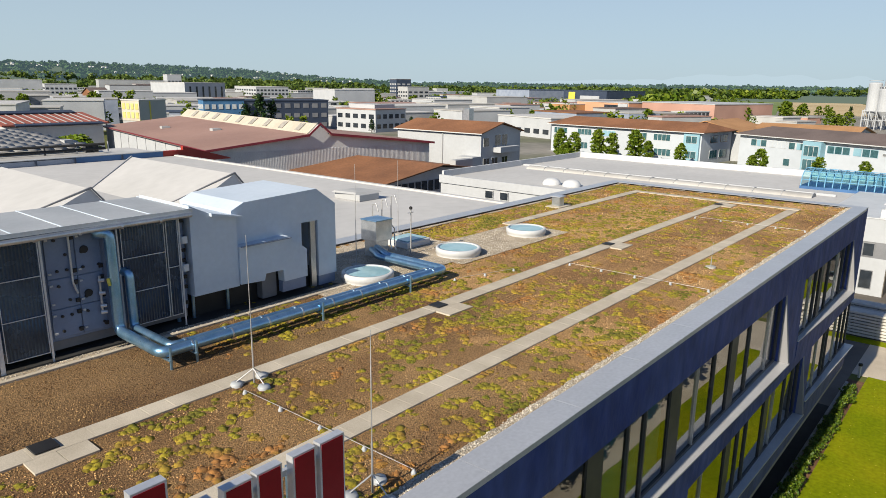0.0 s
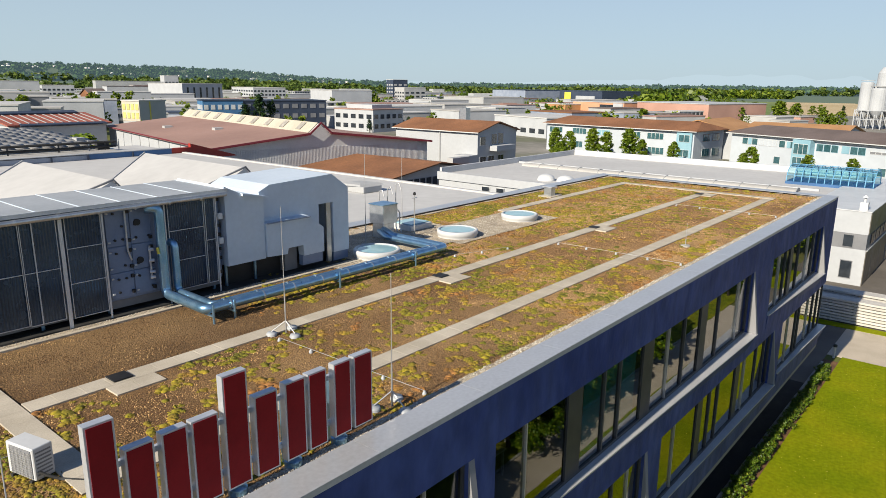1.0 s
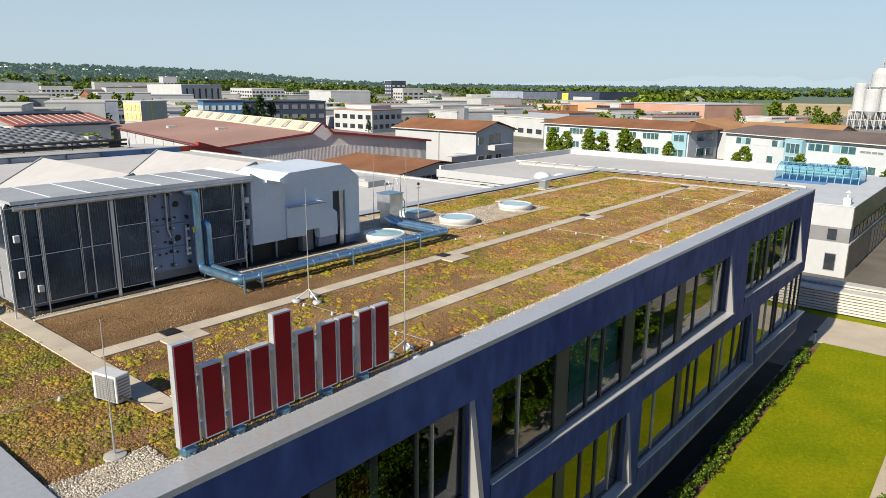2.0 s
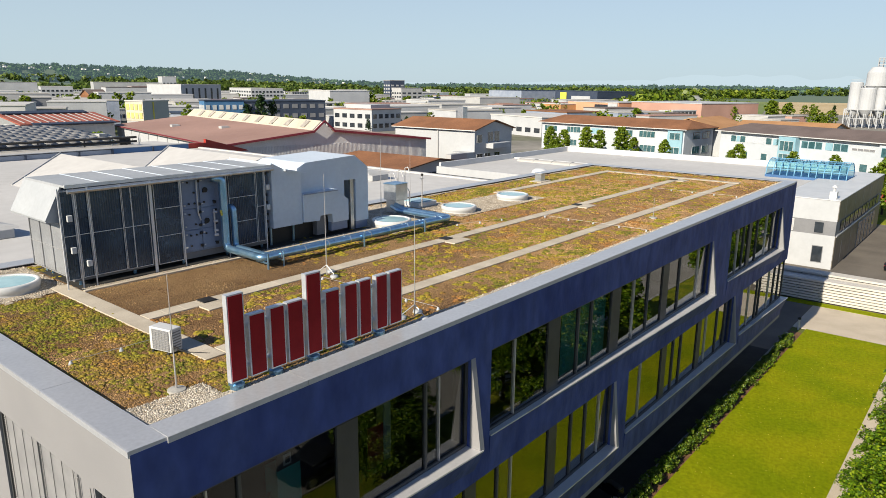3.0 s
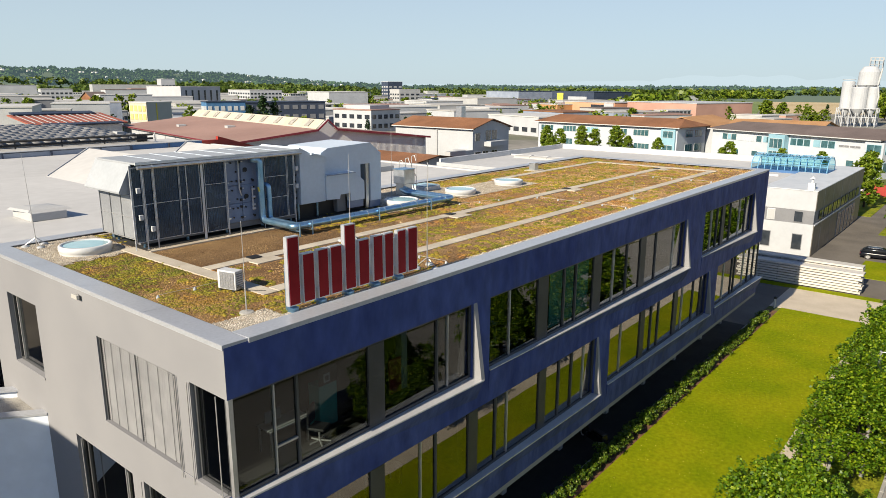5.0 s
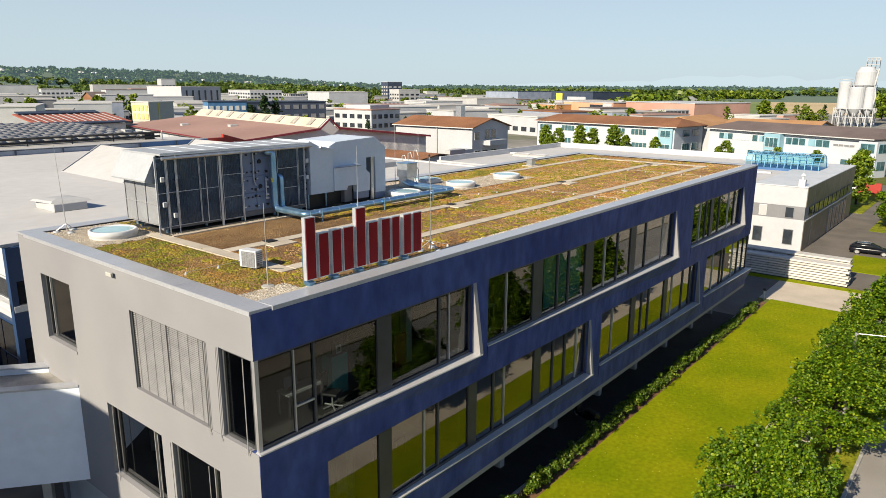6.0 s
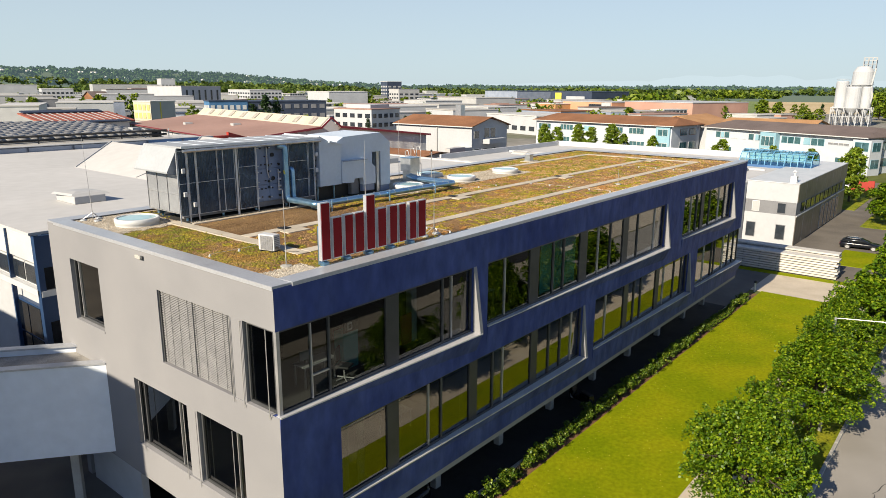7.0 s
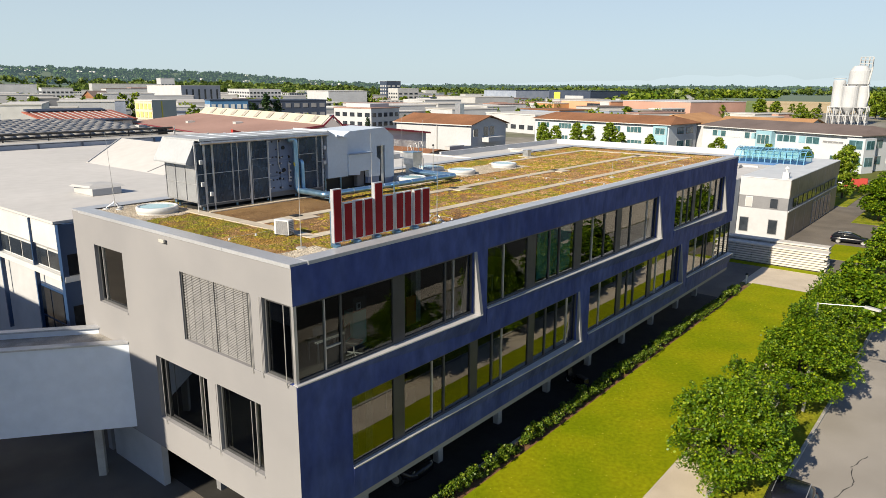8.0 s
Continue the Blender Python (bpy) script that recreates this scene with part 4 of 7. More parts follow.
pipe(bm, [(7.3, 9.88, 13.6), (7.3, 9.88, 12.55), (7.38, 9.88, 12.3)], 0.025, 8)
pipe(bm, [(7.86, 9.87, 12.6), (7.86, 9.87, 11.7)], 0.03, 8)
for z in (12.5, 12.2, 11.9, 11.75):
    rod(bm, (7.82, 9.87, z), (7.94, 9.82, z), 0.045, seg=8)
part("valve_set", bm, M["sign_side"], ahu, "small grey valves and pipes")
# screens
def screen(x0, x1, z0, z1, y=9.75, mids=2, posts=()):
    s = part("screen", bm_frame(x0, x1, z0, z1, y, mids, posts), M["bright_alu"], ahu, "dark mesh screen in an aluminium surround")
    part("mesh_infill", bm_ribs(x0, x1, z0, z1, y + 0.012), M["mesh_screen"], s, "fine vertical ribbed mesh")


def bm_frame(x0, x1, z0, z1, y, mids, posts):
    bm = bmesh.new()
    w = 0.014
    for a, b, c, d in ((x0, x1, z0, z0 + w), (x0, x1, z1 - w, z1), (x0, x0 + w, z0 + w, z1 - w), (x1 - w, x1, z0 + w, z1 - w)):
        box(bm, a, b, y - 0.008, y + 0.008, c, d)
    for k in range(1, mids + 1):
        z = z0 + (z1 - z0) * k / (mids + 1)
        box(bm, x0 + w, x1 - w, y - 0.014, y + 0.008, z - 0.008, z + 0.008)
    for x in posts:
        box(bm, x - 0.011, x + 0.011, y - 0.02, y + 0.008, z0 + w, z1 - w)
    return bm


def bm_ribs(x0, x1, z0, z1, y):
    bm = bmesh.new()
    n = int((x1 - x0) / 0.034)
    xs = np.linspace(x0 + 0.02, x1 - 0.02, n + 1)
    lo = [bm.verts.new((x, y + (0.014 if i % 2 else 0), z0 + 0.02)) for i, x in enumerate(xs)]
    hi = [bm.verts.new((x, y + (0.014 if i % 2 else 0), z1 - 0.02)) for i, x in enumerate(xs)]
    for i in range(n):
        bm.faces.new((lo[i], lo[i + 1], hi[i + 1], hi[i]))
    return bm


screen(3.16, 3.50, 11.20, 13.70, mids=1)
screen(3.57, 3.88, 11.22, 13.70, mids=1)
screen(3.94, 4.82, 11.22, 13.70, mids=1, posts=())
screen(4.84, 5.62, 11.20, 13.72, mids=1, posts=(5.1,))
screen(5.80, 6.64, 11.16, 13.74, mids=2, posts=())
screen(8.36, 9.40, 11.26, 13.72, posts=())
screen(9.44, 9.74, 11.26, 13.72, mids=1)
for x, w in ((3.12, 0.018), (3.535, 0.018), (3.91, 0.016), (5.71, 0.045), (6.68, 0.022), (8.28, 0.02), (9.78, 0.02)):
    part("upright", B(x - w, x + w, 9.738, 9.762, ZR + 0.02, 13.78, 0.003), M["bright_alu"], ahu, "bright aluminium upright")
for y0, y1 in ((9.94, 10.68), (10.70, 11.44), (11.46, 12.2)):
    s_ = part("end_screen", B(3.205, 3.225, y0 + 0.02, y1 - 0.02, 11.32, 12.78), M["mesh_end"], ahu, "grey perforated end sheet")
    for z in (11.30, 12.04, 12.78):
        part("rail", B(3.185, 3.235, y0, y1, z - 0.012, z + 0.012), M["alu"], s_)
    part("edge_post", B(3.18, 3.24, y1, y1 + 0.018, 11.28, 12.80), M["alu"], s_)
for x, z in ((3.34, 12.95), (3.36, 12.05), (3.74, 11.62), (9.86, 12.42), (9.87, 13.12)):
    part("junction_box", B(x - 0.07, x + 0.07, 9.66, 9.735, z - 0.09, z + 0.09, 0.012), M["white_metal"], ahu, "small white junction box")
part("end_wall", B(3.26, 3.42, 10.0, 12.2, 11.28, 13.7), M["unit_white"], ahu)
bm = bmesh.new()
prism(bm, [(3.32, 13.86), (3.30, 12.80), (2.84, 12.86), (2.82, 12.92)], "y", 9.96, 12.45)
part("rain_hood", bm, M["cover_grey"], ahu, "white sloping rain hood")
for i in range(7):
    x0 = 3.28 + i * 0.968
    cover = part("cover_sheet", B(x0, x0 + 0.96, 9.62, 12.3, 13.80, 13.86), M["cover_grey"], ahu, "pale cover sheet")
    part("seam", B(x0 + 0.945, x0 + 0.972, 9.62, 12.3, 13.862, 13.875), M["unit_white"], cover)
part("edge_rail", B(3.26, 10.08, 9.585, 9.615, 13.79, 13.885), M["bright_alu"], ahu)
bm = bmesh.new()
pipe(bm, [(3.3, 9.56, 13.70), (10.02, 9.56, 13.74)], 0.062)
for x in np.arange(3.8, 10, 0.9):
    rod(bm, (x, 9.56, 13.708), (x + 0.05, 9.56, 13.708), 0.070, seg=14)
part("top_pipe", bm, M["duct"], ahu, "bright galvanised pipe")

# white discharge housing beyond the unit
wh = thing("fan_housing", "white sheet-metal fan housing with sloped shoulders", "housing")
bm = bmesh.new()
prism(bm, [(10.06, 13.93), (10.32, 13.80), (10.75, 13.60), (11.35, 13.52), (11.35, 11.62), (10.06, 11.62)], "y", 9.72, 12.2)
part("body", bm, M["unit_white"], wh)
bm = bmesh.new()
prism(bm, [(11.36, 13.60), (11.75, 13.78), (14.2, 13.88), (14.9, 13.38), (14.9, 11.25), (14.22, 11.25), (14.22, 12.95), (13.62, 12.95), (13.62, 11.95), (12.15, 11.95), (12.1, 11.7), (11.36, 11.72)], "y", 9.95, 12.5)
part("body", bm, M["unit_white"], wh)
part("front_box", prism(bmesh.new(), [(11.36, 12.68), (12.95, 12.72), (13.56, 12.25), (13.56, 11.45), (12.75, 11.45), (12.72, 11.80), (12.15, 11.80), (12.1, 11.62), (11.36, 11.66)], "y", 9.66, 9.945), M["unit_white"], wh, "white lower box with a chamfered shoulder")
part("base", B(12.75, 13.56, 9.75, 9.94, 11.12, 11.448), M["unit_blue"], wh)
part("base", B(14.24, 14.88, 10.0, 10.4, ZR + 0.02, 11.249), M["unit_blue"], wh)
# black panel gives the open slot its inner shade
part("slot_back", B(13.55, 14.3, 10.7, 10.75, ZR, 12.94), M["black"], wh)
part("ledge", B(11.4, 13.0, 9.60, 9.655, 12.66, 12.69), M["blue_grey"], wh)
part("hood", prism(bmesh.new(), [(10.6, 13.60), (11.5, 13.46), (11.5, 13.49), (10.6, 13.68)], "y", 9.62, 9.95), M["unit_white"], wh)
part("duct", B(12.2, 12.68, 9.95, 10.6, 11.0, 11.94, 0.01), M["grey_panel"], wh)
part("post", B(13.98, 14.16, 10.0, 10.1, ZR, 12.94), M["duct"], wh)
for x in (10.2, 11.2, 14.4, 14.8):
    part("leg", rod(bmesh.new(), (x, 10.1, ZR), (x, 10.1, 11.8), 0.045, seg=8), M["galv_sky_tint"], wh)
# black box filling the space under the housing
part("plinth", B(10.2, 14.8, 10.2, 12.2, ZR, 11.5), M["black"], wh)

# pipe run over the roof
run = thing("pipe_run", "pair of bright insulated pipes on low posts", "pipe")
p1 = part("pipe", pipe(bmesh.new(), [(7.75, 9.75, 13.62), (8.06, 9.62, 13.60), (8.06, 9.60, 11.30), (8.06, 7.68, 11.28), (17.32, 7.66, 11.26), (17.34, 10.2, 11.26), (17.75, 11.1, 11.30)], 0.125, 18), M["galv_sky_tint"], run, smooth=True)
p2 = part("pipe", pipe(bmesh.new(), [(8.3, 9.9, 12.62), (8.42, 9.62, 12.62), (8.42, 9.60, 11.28), (8.42, 7.94, 11.26), (17.05, 7.92, 11.25), (17.06, 10.3, 11.25), (17.5, 11.1, 11.28)], 0.10, 16), M["galv_sky_tint"], run, smooth=True)
for par, y, r in ((p1, 7.67, 0.132), (p2, 7.93, 0.107)):
    for x in np.arange(8.7, 17, 1.0):
        part("joint_band", rod(bmesh.new(), (x, y, 11.27), (x + 0.04, y, 11.27), r, seg=18), M["duct"], par)
for x in (8.15, 8.75, 12.3, 15.6):
    part("support", rod(bmesh.new(), (x, 7.50, ZR), (x, 7.50, 11.42), 0.03, seg=8), M["galv_sky_tint"], run)
    part("cross_bar", B(x - 0.03, x + 0.03, 7.48, 8.1, 11.10, 11.14), M["galv_sky_tint"], run)
part("valve", rod(bmesh.new(), (7.92, 9.58, 12.58), (7.92, 9.52, 12.42), 0.035, seg=10), M["yellow"], run, "small yellow valve")

fan = thing("exhaust_unit", "box-shaped galvanised exhaust unit on the roof gravel", "ventilator")
part("casing", B(17.62, 18.42, 11.0, 11.75, 11.52, 12.24, 0.015), M["duct"], fan)
part("neck", B(17.7, 18.3, 11.08, 11.66, ZR, 11.51, 0.01), M["duct"], fan)
part("cap", B(17.60, 18.44, 10.98, 11.77, 12.242, 12.27), M["galv_sky_tint"], fan)
for y in (11.1, 11.3, 11.5):
    part("cable_pipe", pipe(bmesh.new(), [(18.50, y, 12.0), (18.64, y, 11.85), (18.64, y, 11.25), (18.3, y - 0.4, 11.2)], 0.022, 8), M["sign_side"], fan)

hooks = thing("vent_pipes", "group of thin steel vent pipes with bent tops", "pipe")
for x, y, h in ((19.3, 12.9, 1.5), (19.8, 12.9, 1.6), (20.3, 12.9, 1.7)):
    part("pipe", pipe(bmesh.new(), [(x, y, ZR), (x, y, ZR + h), (x + 0.02, y - 0.18, ZR + h + 0.05), (x + 0.02, y - 0.3, ZR + h - 0.25)], 0.022, 8), M["alu"], hooks)
met = thing("sensor_mast", "thin steel mast with small weather sensors", "mast")
part("mast", rod(bmesh.new(), (18.95, 10.6, ZR), (18.95, 10.6, 12.55), 0.025, seg=8), M["alu"], met)
part("sensor", lathe(bmesh.new(), [(0, 0), (0.06, 0.02), (0.06, 0.1), (0, 0.13)], 12, (18.95, 10.6, 12.55)), M["black"], met)
part("arm", rod(bmesh.new(), (18.8, 10.6, 12.45), (19.1, 10.6, 12.45), 0.012, seg=6), M["alu"], met)

vent = thing("roof_vent", "square grey sheet-metal vent cowl on a slab", "vent")
part("base", B(30.7, 31.9, 11.5, 12.3, ZR, ZR + 0.06, 0.01), M["slab"], vent)
part("cowl", B(31.05, 31.5, 11.7, 12.15, ZR + 0.06, ZR + 0.5, 0.015), M["duct"], vent)
part("lid", B(30.98, 31.57, 11.63, 12.22, ZR + 0.5, ZR + 0.55, 0.01), M["sign_side"], vent)

# split air conditioner
ac = thing("air_conditioner", "white outdoor air conditioner with grille on the roof", "air conditioner", at=pose(2.62, 3.62, ZR, 0, 0, 14) @ Matrix.Diagonal((0.92, 0.74, 0.96, 1)))
part("casing", B(-0.17, 0.17, -0.42, 0.42, 0.06, 0.60, 0.015), M["white_metal"], ac)
part("grille", B(-0.182, -0.172, -0.36, 0.30, 0.09, 0.56), M["grey_panel"], ac, "dark slotted grille")
for i in range(11):
    part("grille_bar", B(-0.192, -0.183, -0.36, 0.30, 0.110 + i * 0.040, 0.118 + i * 0.040), M["alu"], ac)
for i in range(6):
    part("grille_bar", B(-0.198, -0.193, -0.34 + i * 0.12, -0.333 + i * 0.12, 0.1, 0.55), M["alu"], ac)
for i in range(7):
    part("side_slot", B(-0.13, 0.13, -0.428, -0.421, 0.13 + i * 0.062, 0.155 + i * 0.062), M["grey_panel"], ac)
for y in (-0.3, 0.3):
    part("foot", B(-0.2, 0.2, y - 0.04, y + 0.04, 0, 0.06), M["rubber"], ac)
part("hose", pipe(bmesh.new(), [(-0.1, -0.44, 0.2), (-0.05, -0.52, 0.14), (0.1, -0.7, 0.03), (0.3, -1.3, 0.02)], 0.025, 8), M["rubber"], ac)

# lightning rods on tripods, and the roof conductor
def rod_mast(x, y, h, tripod=True, lean=0.0):
    t = thing("lightning_rod", "thin steel lightning rod on concrete feet", "lightning rod", "lightning rods", at=pose(x, y, ZR))
    part("rod", rod(bmesh.new(), (0, 0, 0.03), (lean, 0, h), 0.012, 0.006, 8), M["alu"], t)
    part("sleeve", rod(bmesh.new(), (0, 0, 0.03), (lean * 0.3, 0, h * 0.33), 0.017, seg=8), M["alu"], t)
    if tripod:
        for k in range(3):
            a = 2.1 * k + 0.5
            c = (0.34 * math.cos(a), 0.34 * math.sin(a))
            part("brace", rod(bmesh.new(), (c[0], c[1], 0.10), (0, 0, 0.34), 0.013, seg=6), M["alu"], t)
            part("foot", lathe(bmesh.new(), [(0, 0), (0.12, 0), (0.13, 0.03), (0.11, 0.08), (0, 0.09)], 18, (c[0], c[1], 0.0)), M["cover_grey"], t, "round concrete weight", True)
    else:
        part("foot", lathe(bmesh.new(), [(0, 0), (0.17, 0), (0.17, 0.06), (0, 0.08)], 18), M["concrete"], t)
    return t


rod_mast(8.9, 5.62, 3.1)
rod_mast(7.8, 1.05, 2.6)
rod_mast(1.7, 1.6, 2.3, False)
rod_mast(1.27, 13.0, 3.2, True, -0.1)
rod_mast(16.6, 10.9, 3.4, False)
rod_mast(24.5, 1.9, 0.9, False)
rod_mast(21.0, 13.2, 3.0, False)


def conductor(pts):
    t = thing("roof_conductor", "grey lightning conductor wire on small roof holders", "wire")
    pts = [Vector((x, y, ZR + 0.09)) for x, y in pts]
    for a, b in zip(pts, pts[1:]):
        part("wire", rod(bmesh.new(), a, b, 0.006, seg=6), M["alu"], t)
        n = max(1, int((b - a).length / 1.0))
        for i in range(n + 1):
            c = a.lerp(b, i / n)
            part("holder", lathe(bmesh.new(), [(0, 0), (0.046, 0), (0.046, 0.035), (0.018, 0.09), (0, 0.095)], 10, (c.x, c.y, ZR)), M["cover_grey"], t)


conductor([(8.5, 5.35), (8.6, 0.95)])
conductor([(21.5, 5.6), (21.6, 0.95)])
conductor([(33.0, 5.6), (33.1, 0.95)])
conductor([(17.4, 7.3), (19.6, 6.6)])
conductor([(0.95, 4.4), (3.0, 4.3)])

# slabs: covers first
def drain(x, y):
    t = thing("drain_cover", "black inspection cover set among pale slabs", "cover", "roof drain covers")
    part("plate", B(x - 0.2, x + 0.2, y - 0.19, y + 0.19, ZR + 0.045, ZR + 0.075, 0.01), M["black"], t)


for x in (5.2, 15.25, 25.3, 37.6):
    drain(x - 0.1, 6.06)

# ---------------------------------------------------------------- rooftop sign of plain red panels
sign = thing("rooftop_sign", "row of tall dark red sign panels with grey metal rims", "sign")


def panel(x0, x1, z0, z1):
    """A deep upright panel."""
    def outline(g):
        return [(x1 - g, z1 - g), (x0 + g, z1 - g), (x0 + g, z0 + g), (x1 - g, z0 + g)]
    s = part("panel", prism(bmesh.new(), outline(0.0), "y", 0.72, 0.85), M["sign_side"], sign, "grey metal panel rim", False)
    part("face", prism(bmesh.new(), outline(0.028), "y", 0.712, 0.7195), M["sign_red"], s, "dark red face")


for x0, x1, z1 in ((2.32, 2.68, 12.84), (2.76, 3.14, 12.36), (3.24, 3.60, 12.38), (3.66, 4.06, 12.38), (4.15, 4.54, 12.86),
                   (4.64, 5.04, 12.38), (5.18, 5.56, 12.40), (5.62, 5.98, 12.40), (6.14, 6.50, 12.40), (6.57, 6.98, 12.40)):
    panel(x0, x1, 11.12, z1)
part("rail", B(2.4, 6.9, 0.851, 0.91, 12.10, 12.18), M["sign_side"], sign)
part("rail", B(2.4, 6.9, 0.851, 0.91, 11.30, 11.38), M["sign_side"], sign)
for x in (2.5, 3.4, 4.35, 5.35, 6.3):
    part("post", B(x - 0.04, x + 0.04, 0.98, 1.06, ZR, 12.1), M["galv_sky_tint"], sign)
    part("foot", lathe(bmesh.new(), [(0, 0), (0.14, 0), (0.14, 0.12), (0.05, 0.17), (0, 0.17)], 16, (x, 0.82, ZR + 0.01)), M["galv_sky_tint"], sign)

# ---------------------------------------------------------------- corner office behind the glass
desk = thing("desk", "white-topped office desk behind the corner window", "desk")
part("tabletop", B(2.0, 3.3, 1.35, 1.95, 7.66, 7.70, 0.006), M["light_panel"], desk)
for x in (2.06, 3.24):
    for y in (1.41, 1.89):
        part("leg", B(x - 0.025, x + 0.025, y - 0.025, y + 0.025, 6.951, 7.659), M["alu"], desk)
screen_box = thing("monitor", "black flat computer monitor on the desk", "monitor")
part("screen", B(2.05, 2.55, 1.62, 1.65, 7.82, 8.14, 0.006), M["grey_panel"], screen_box)
part("stand", B(2.26, 2.34, 1.6, 1.68, 7.702, 7.819), M["black"], screen_box)
chair = thing("office_chair", "black swivel office chair with bright metal base", "chair", at=pose(3.35, 1.05, 6.951, 0, 0, 25))
part("seat", B(-0.24, 0.24, -0.24, 0.24, 0.44, 0.52, 0.03), M["black"], chair)
part("backrest", B(-0.22, 0.22, 0.2, 0.26, 0.58, 1.1, 0.025), M["black"], chair)
part("column", rod(bmesh.new(), (0, 0, 0.08), (0, 0, 0.44), 0.03, seg=8), M["alu"], chair)
for k in range(5):
    a = 2 * math.pi * k / 5
    part("foot", rod(bmesh.new(), (0, 0, 0.09), (0.3 * math.cos(a), 0.3 * math.sin(a), 0.05), 0.024, seg=6), M["alu"], chair)
solid("cabinet", B(3.84, 4.5, 1.6, 2.05, 6.951, 8.22, 0.01), M["teal"], "teal painted office cabinet behind the window", "cabinet")
pict = thing("picture", "small square picture in a pale surround on the partition", "picture")
part("surround", B(4.0, 4.22, 1.56, 1.58, 8.30, 8.56, 0.004), M["white_metal"], pict)
part("sheet", B(4.05, 4.17, 1.552, 1.558, 8.36, 8.50), M["black"], pict)
part("board", B(3.84, 4.5, 1.582, 1.598, 8.23, 8.75), M["interior"], pict)
solid("partition_screen", B(6.65, 7.2, 1.6, 1.66, 6.951, 8.1, 0.01), M["red_paint"], "red fabric desk screen behind the glass", "screen")
solid("pillar", B(7.22, 7.5, 1.62, 1.9, 6.951, 10.04, 0.01), M["light_panel"], "pale concrete pillar inside the office", "pillar")
copy_thing(desk, pose(9.4, 0.4, 0))
copy_thing(desk, pose(4.3, 0.6, -3.67))
# low guard rail of the opening sash
guard = thing("sash_guard", "thin pale metal guard on the corner sash", "guard")
part("rail", rod(bmesh.new(), (1.36, 0.24, 8.05), (1.86, 0.24, 8.05), 0.016, seg=6), M["bright_alu"], guard)
for x in (1.36, 1.86):
    part("upright", rod(bmesh.new(), (x, 0.24, 7.36), (x, 0.24, 8.05 if x > 1.5 else 9.3), 0.016, seg=6), M["bright_alu"], guard)
blind_in = thing("roller_blind", "drawn teal roller blind behind the glass", "blind")
part("cloth", B(13.95, 17.0, 0.30, 0.312, 7.45, 9.60), M["teal"], blind_in)
part("bottom_bar", B(13.95, 17.0, 0.292, 0.322, 7.42, 7.449), M["alu"], blind_in)
# drawn curtains on the lower floor
for x0, w in ((2.75, 0.32), (3.42, 0.36), (11.2, 0.4), (24.6, 0.4)):
    bm = bmesh.new()
    n = 9
    pts = [(x0 + w * i / n, 0.62 + (0.035 if i % 2 else 0.0)) for i in range(n + 1)]
    prism(bm, pts + [(x, y + 0.015) for x, y in pts[::-1]], "z", 3.30, 6.0)
    solid("curtain", bm, M["curtain"], "pale cream curtain gathered behind the window", "curtain", "curtains")


# ---------------------------------------------------------------- trees and hedge
def leaf_mesh(name, pos, size, seed, material, fold=0.25, plain=False, tilt=1.1):
    """Pointed five-cornered leaves with a fold, each its own island."""
    rng = np.random.default_rng(seed)
    proto = [(0, -0.5, 0), (0.42, -0.12, fold), (0.26, 0.30, fold * 0.6), (0, 0.62, 0), (-0.26, 0.30, fold * 0.6), (-0.42, -0.12, fold)]
    n = len(pos)
    faces = [(0, 1, 2, 3), (0, 3, 4, 5)]
    if plain:
        proto, faces = [(0, -0.55, 0), (0.46, 0.0, fold), (0, 0.62, 0), (-0.46, 0.0, fold)], [(0, 1, 2, 3)]
    me = scattered(name, proto, faces, pos, size, rng.uniform(0, 6.28, n), tilt, None, seed + 1)
    me.materials.append(material)
    return me


def crown_points(rng, clusters, per, r_cl, outer=0.55):
    """Points on the skins of many small clumps."""
    out = []
    for c, s in clusters:
        u = rng.normal(size=(per, 3))
        u /= np.linalg.norm(u, axis=1)[:, None]
        rad = r_cl * s * (outer + (1 - outer) * rng.random(per)) 
        p = u * rad[:, None]
        p[:, 2] *= 0.72
        out.append(p + np.array(c))
    return np.concatenate(out)


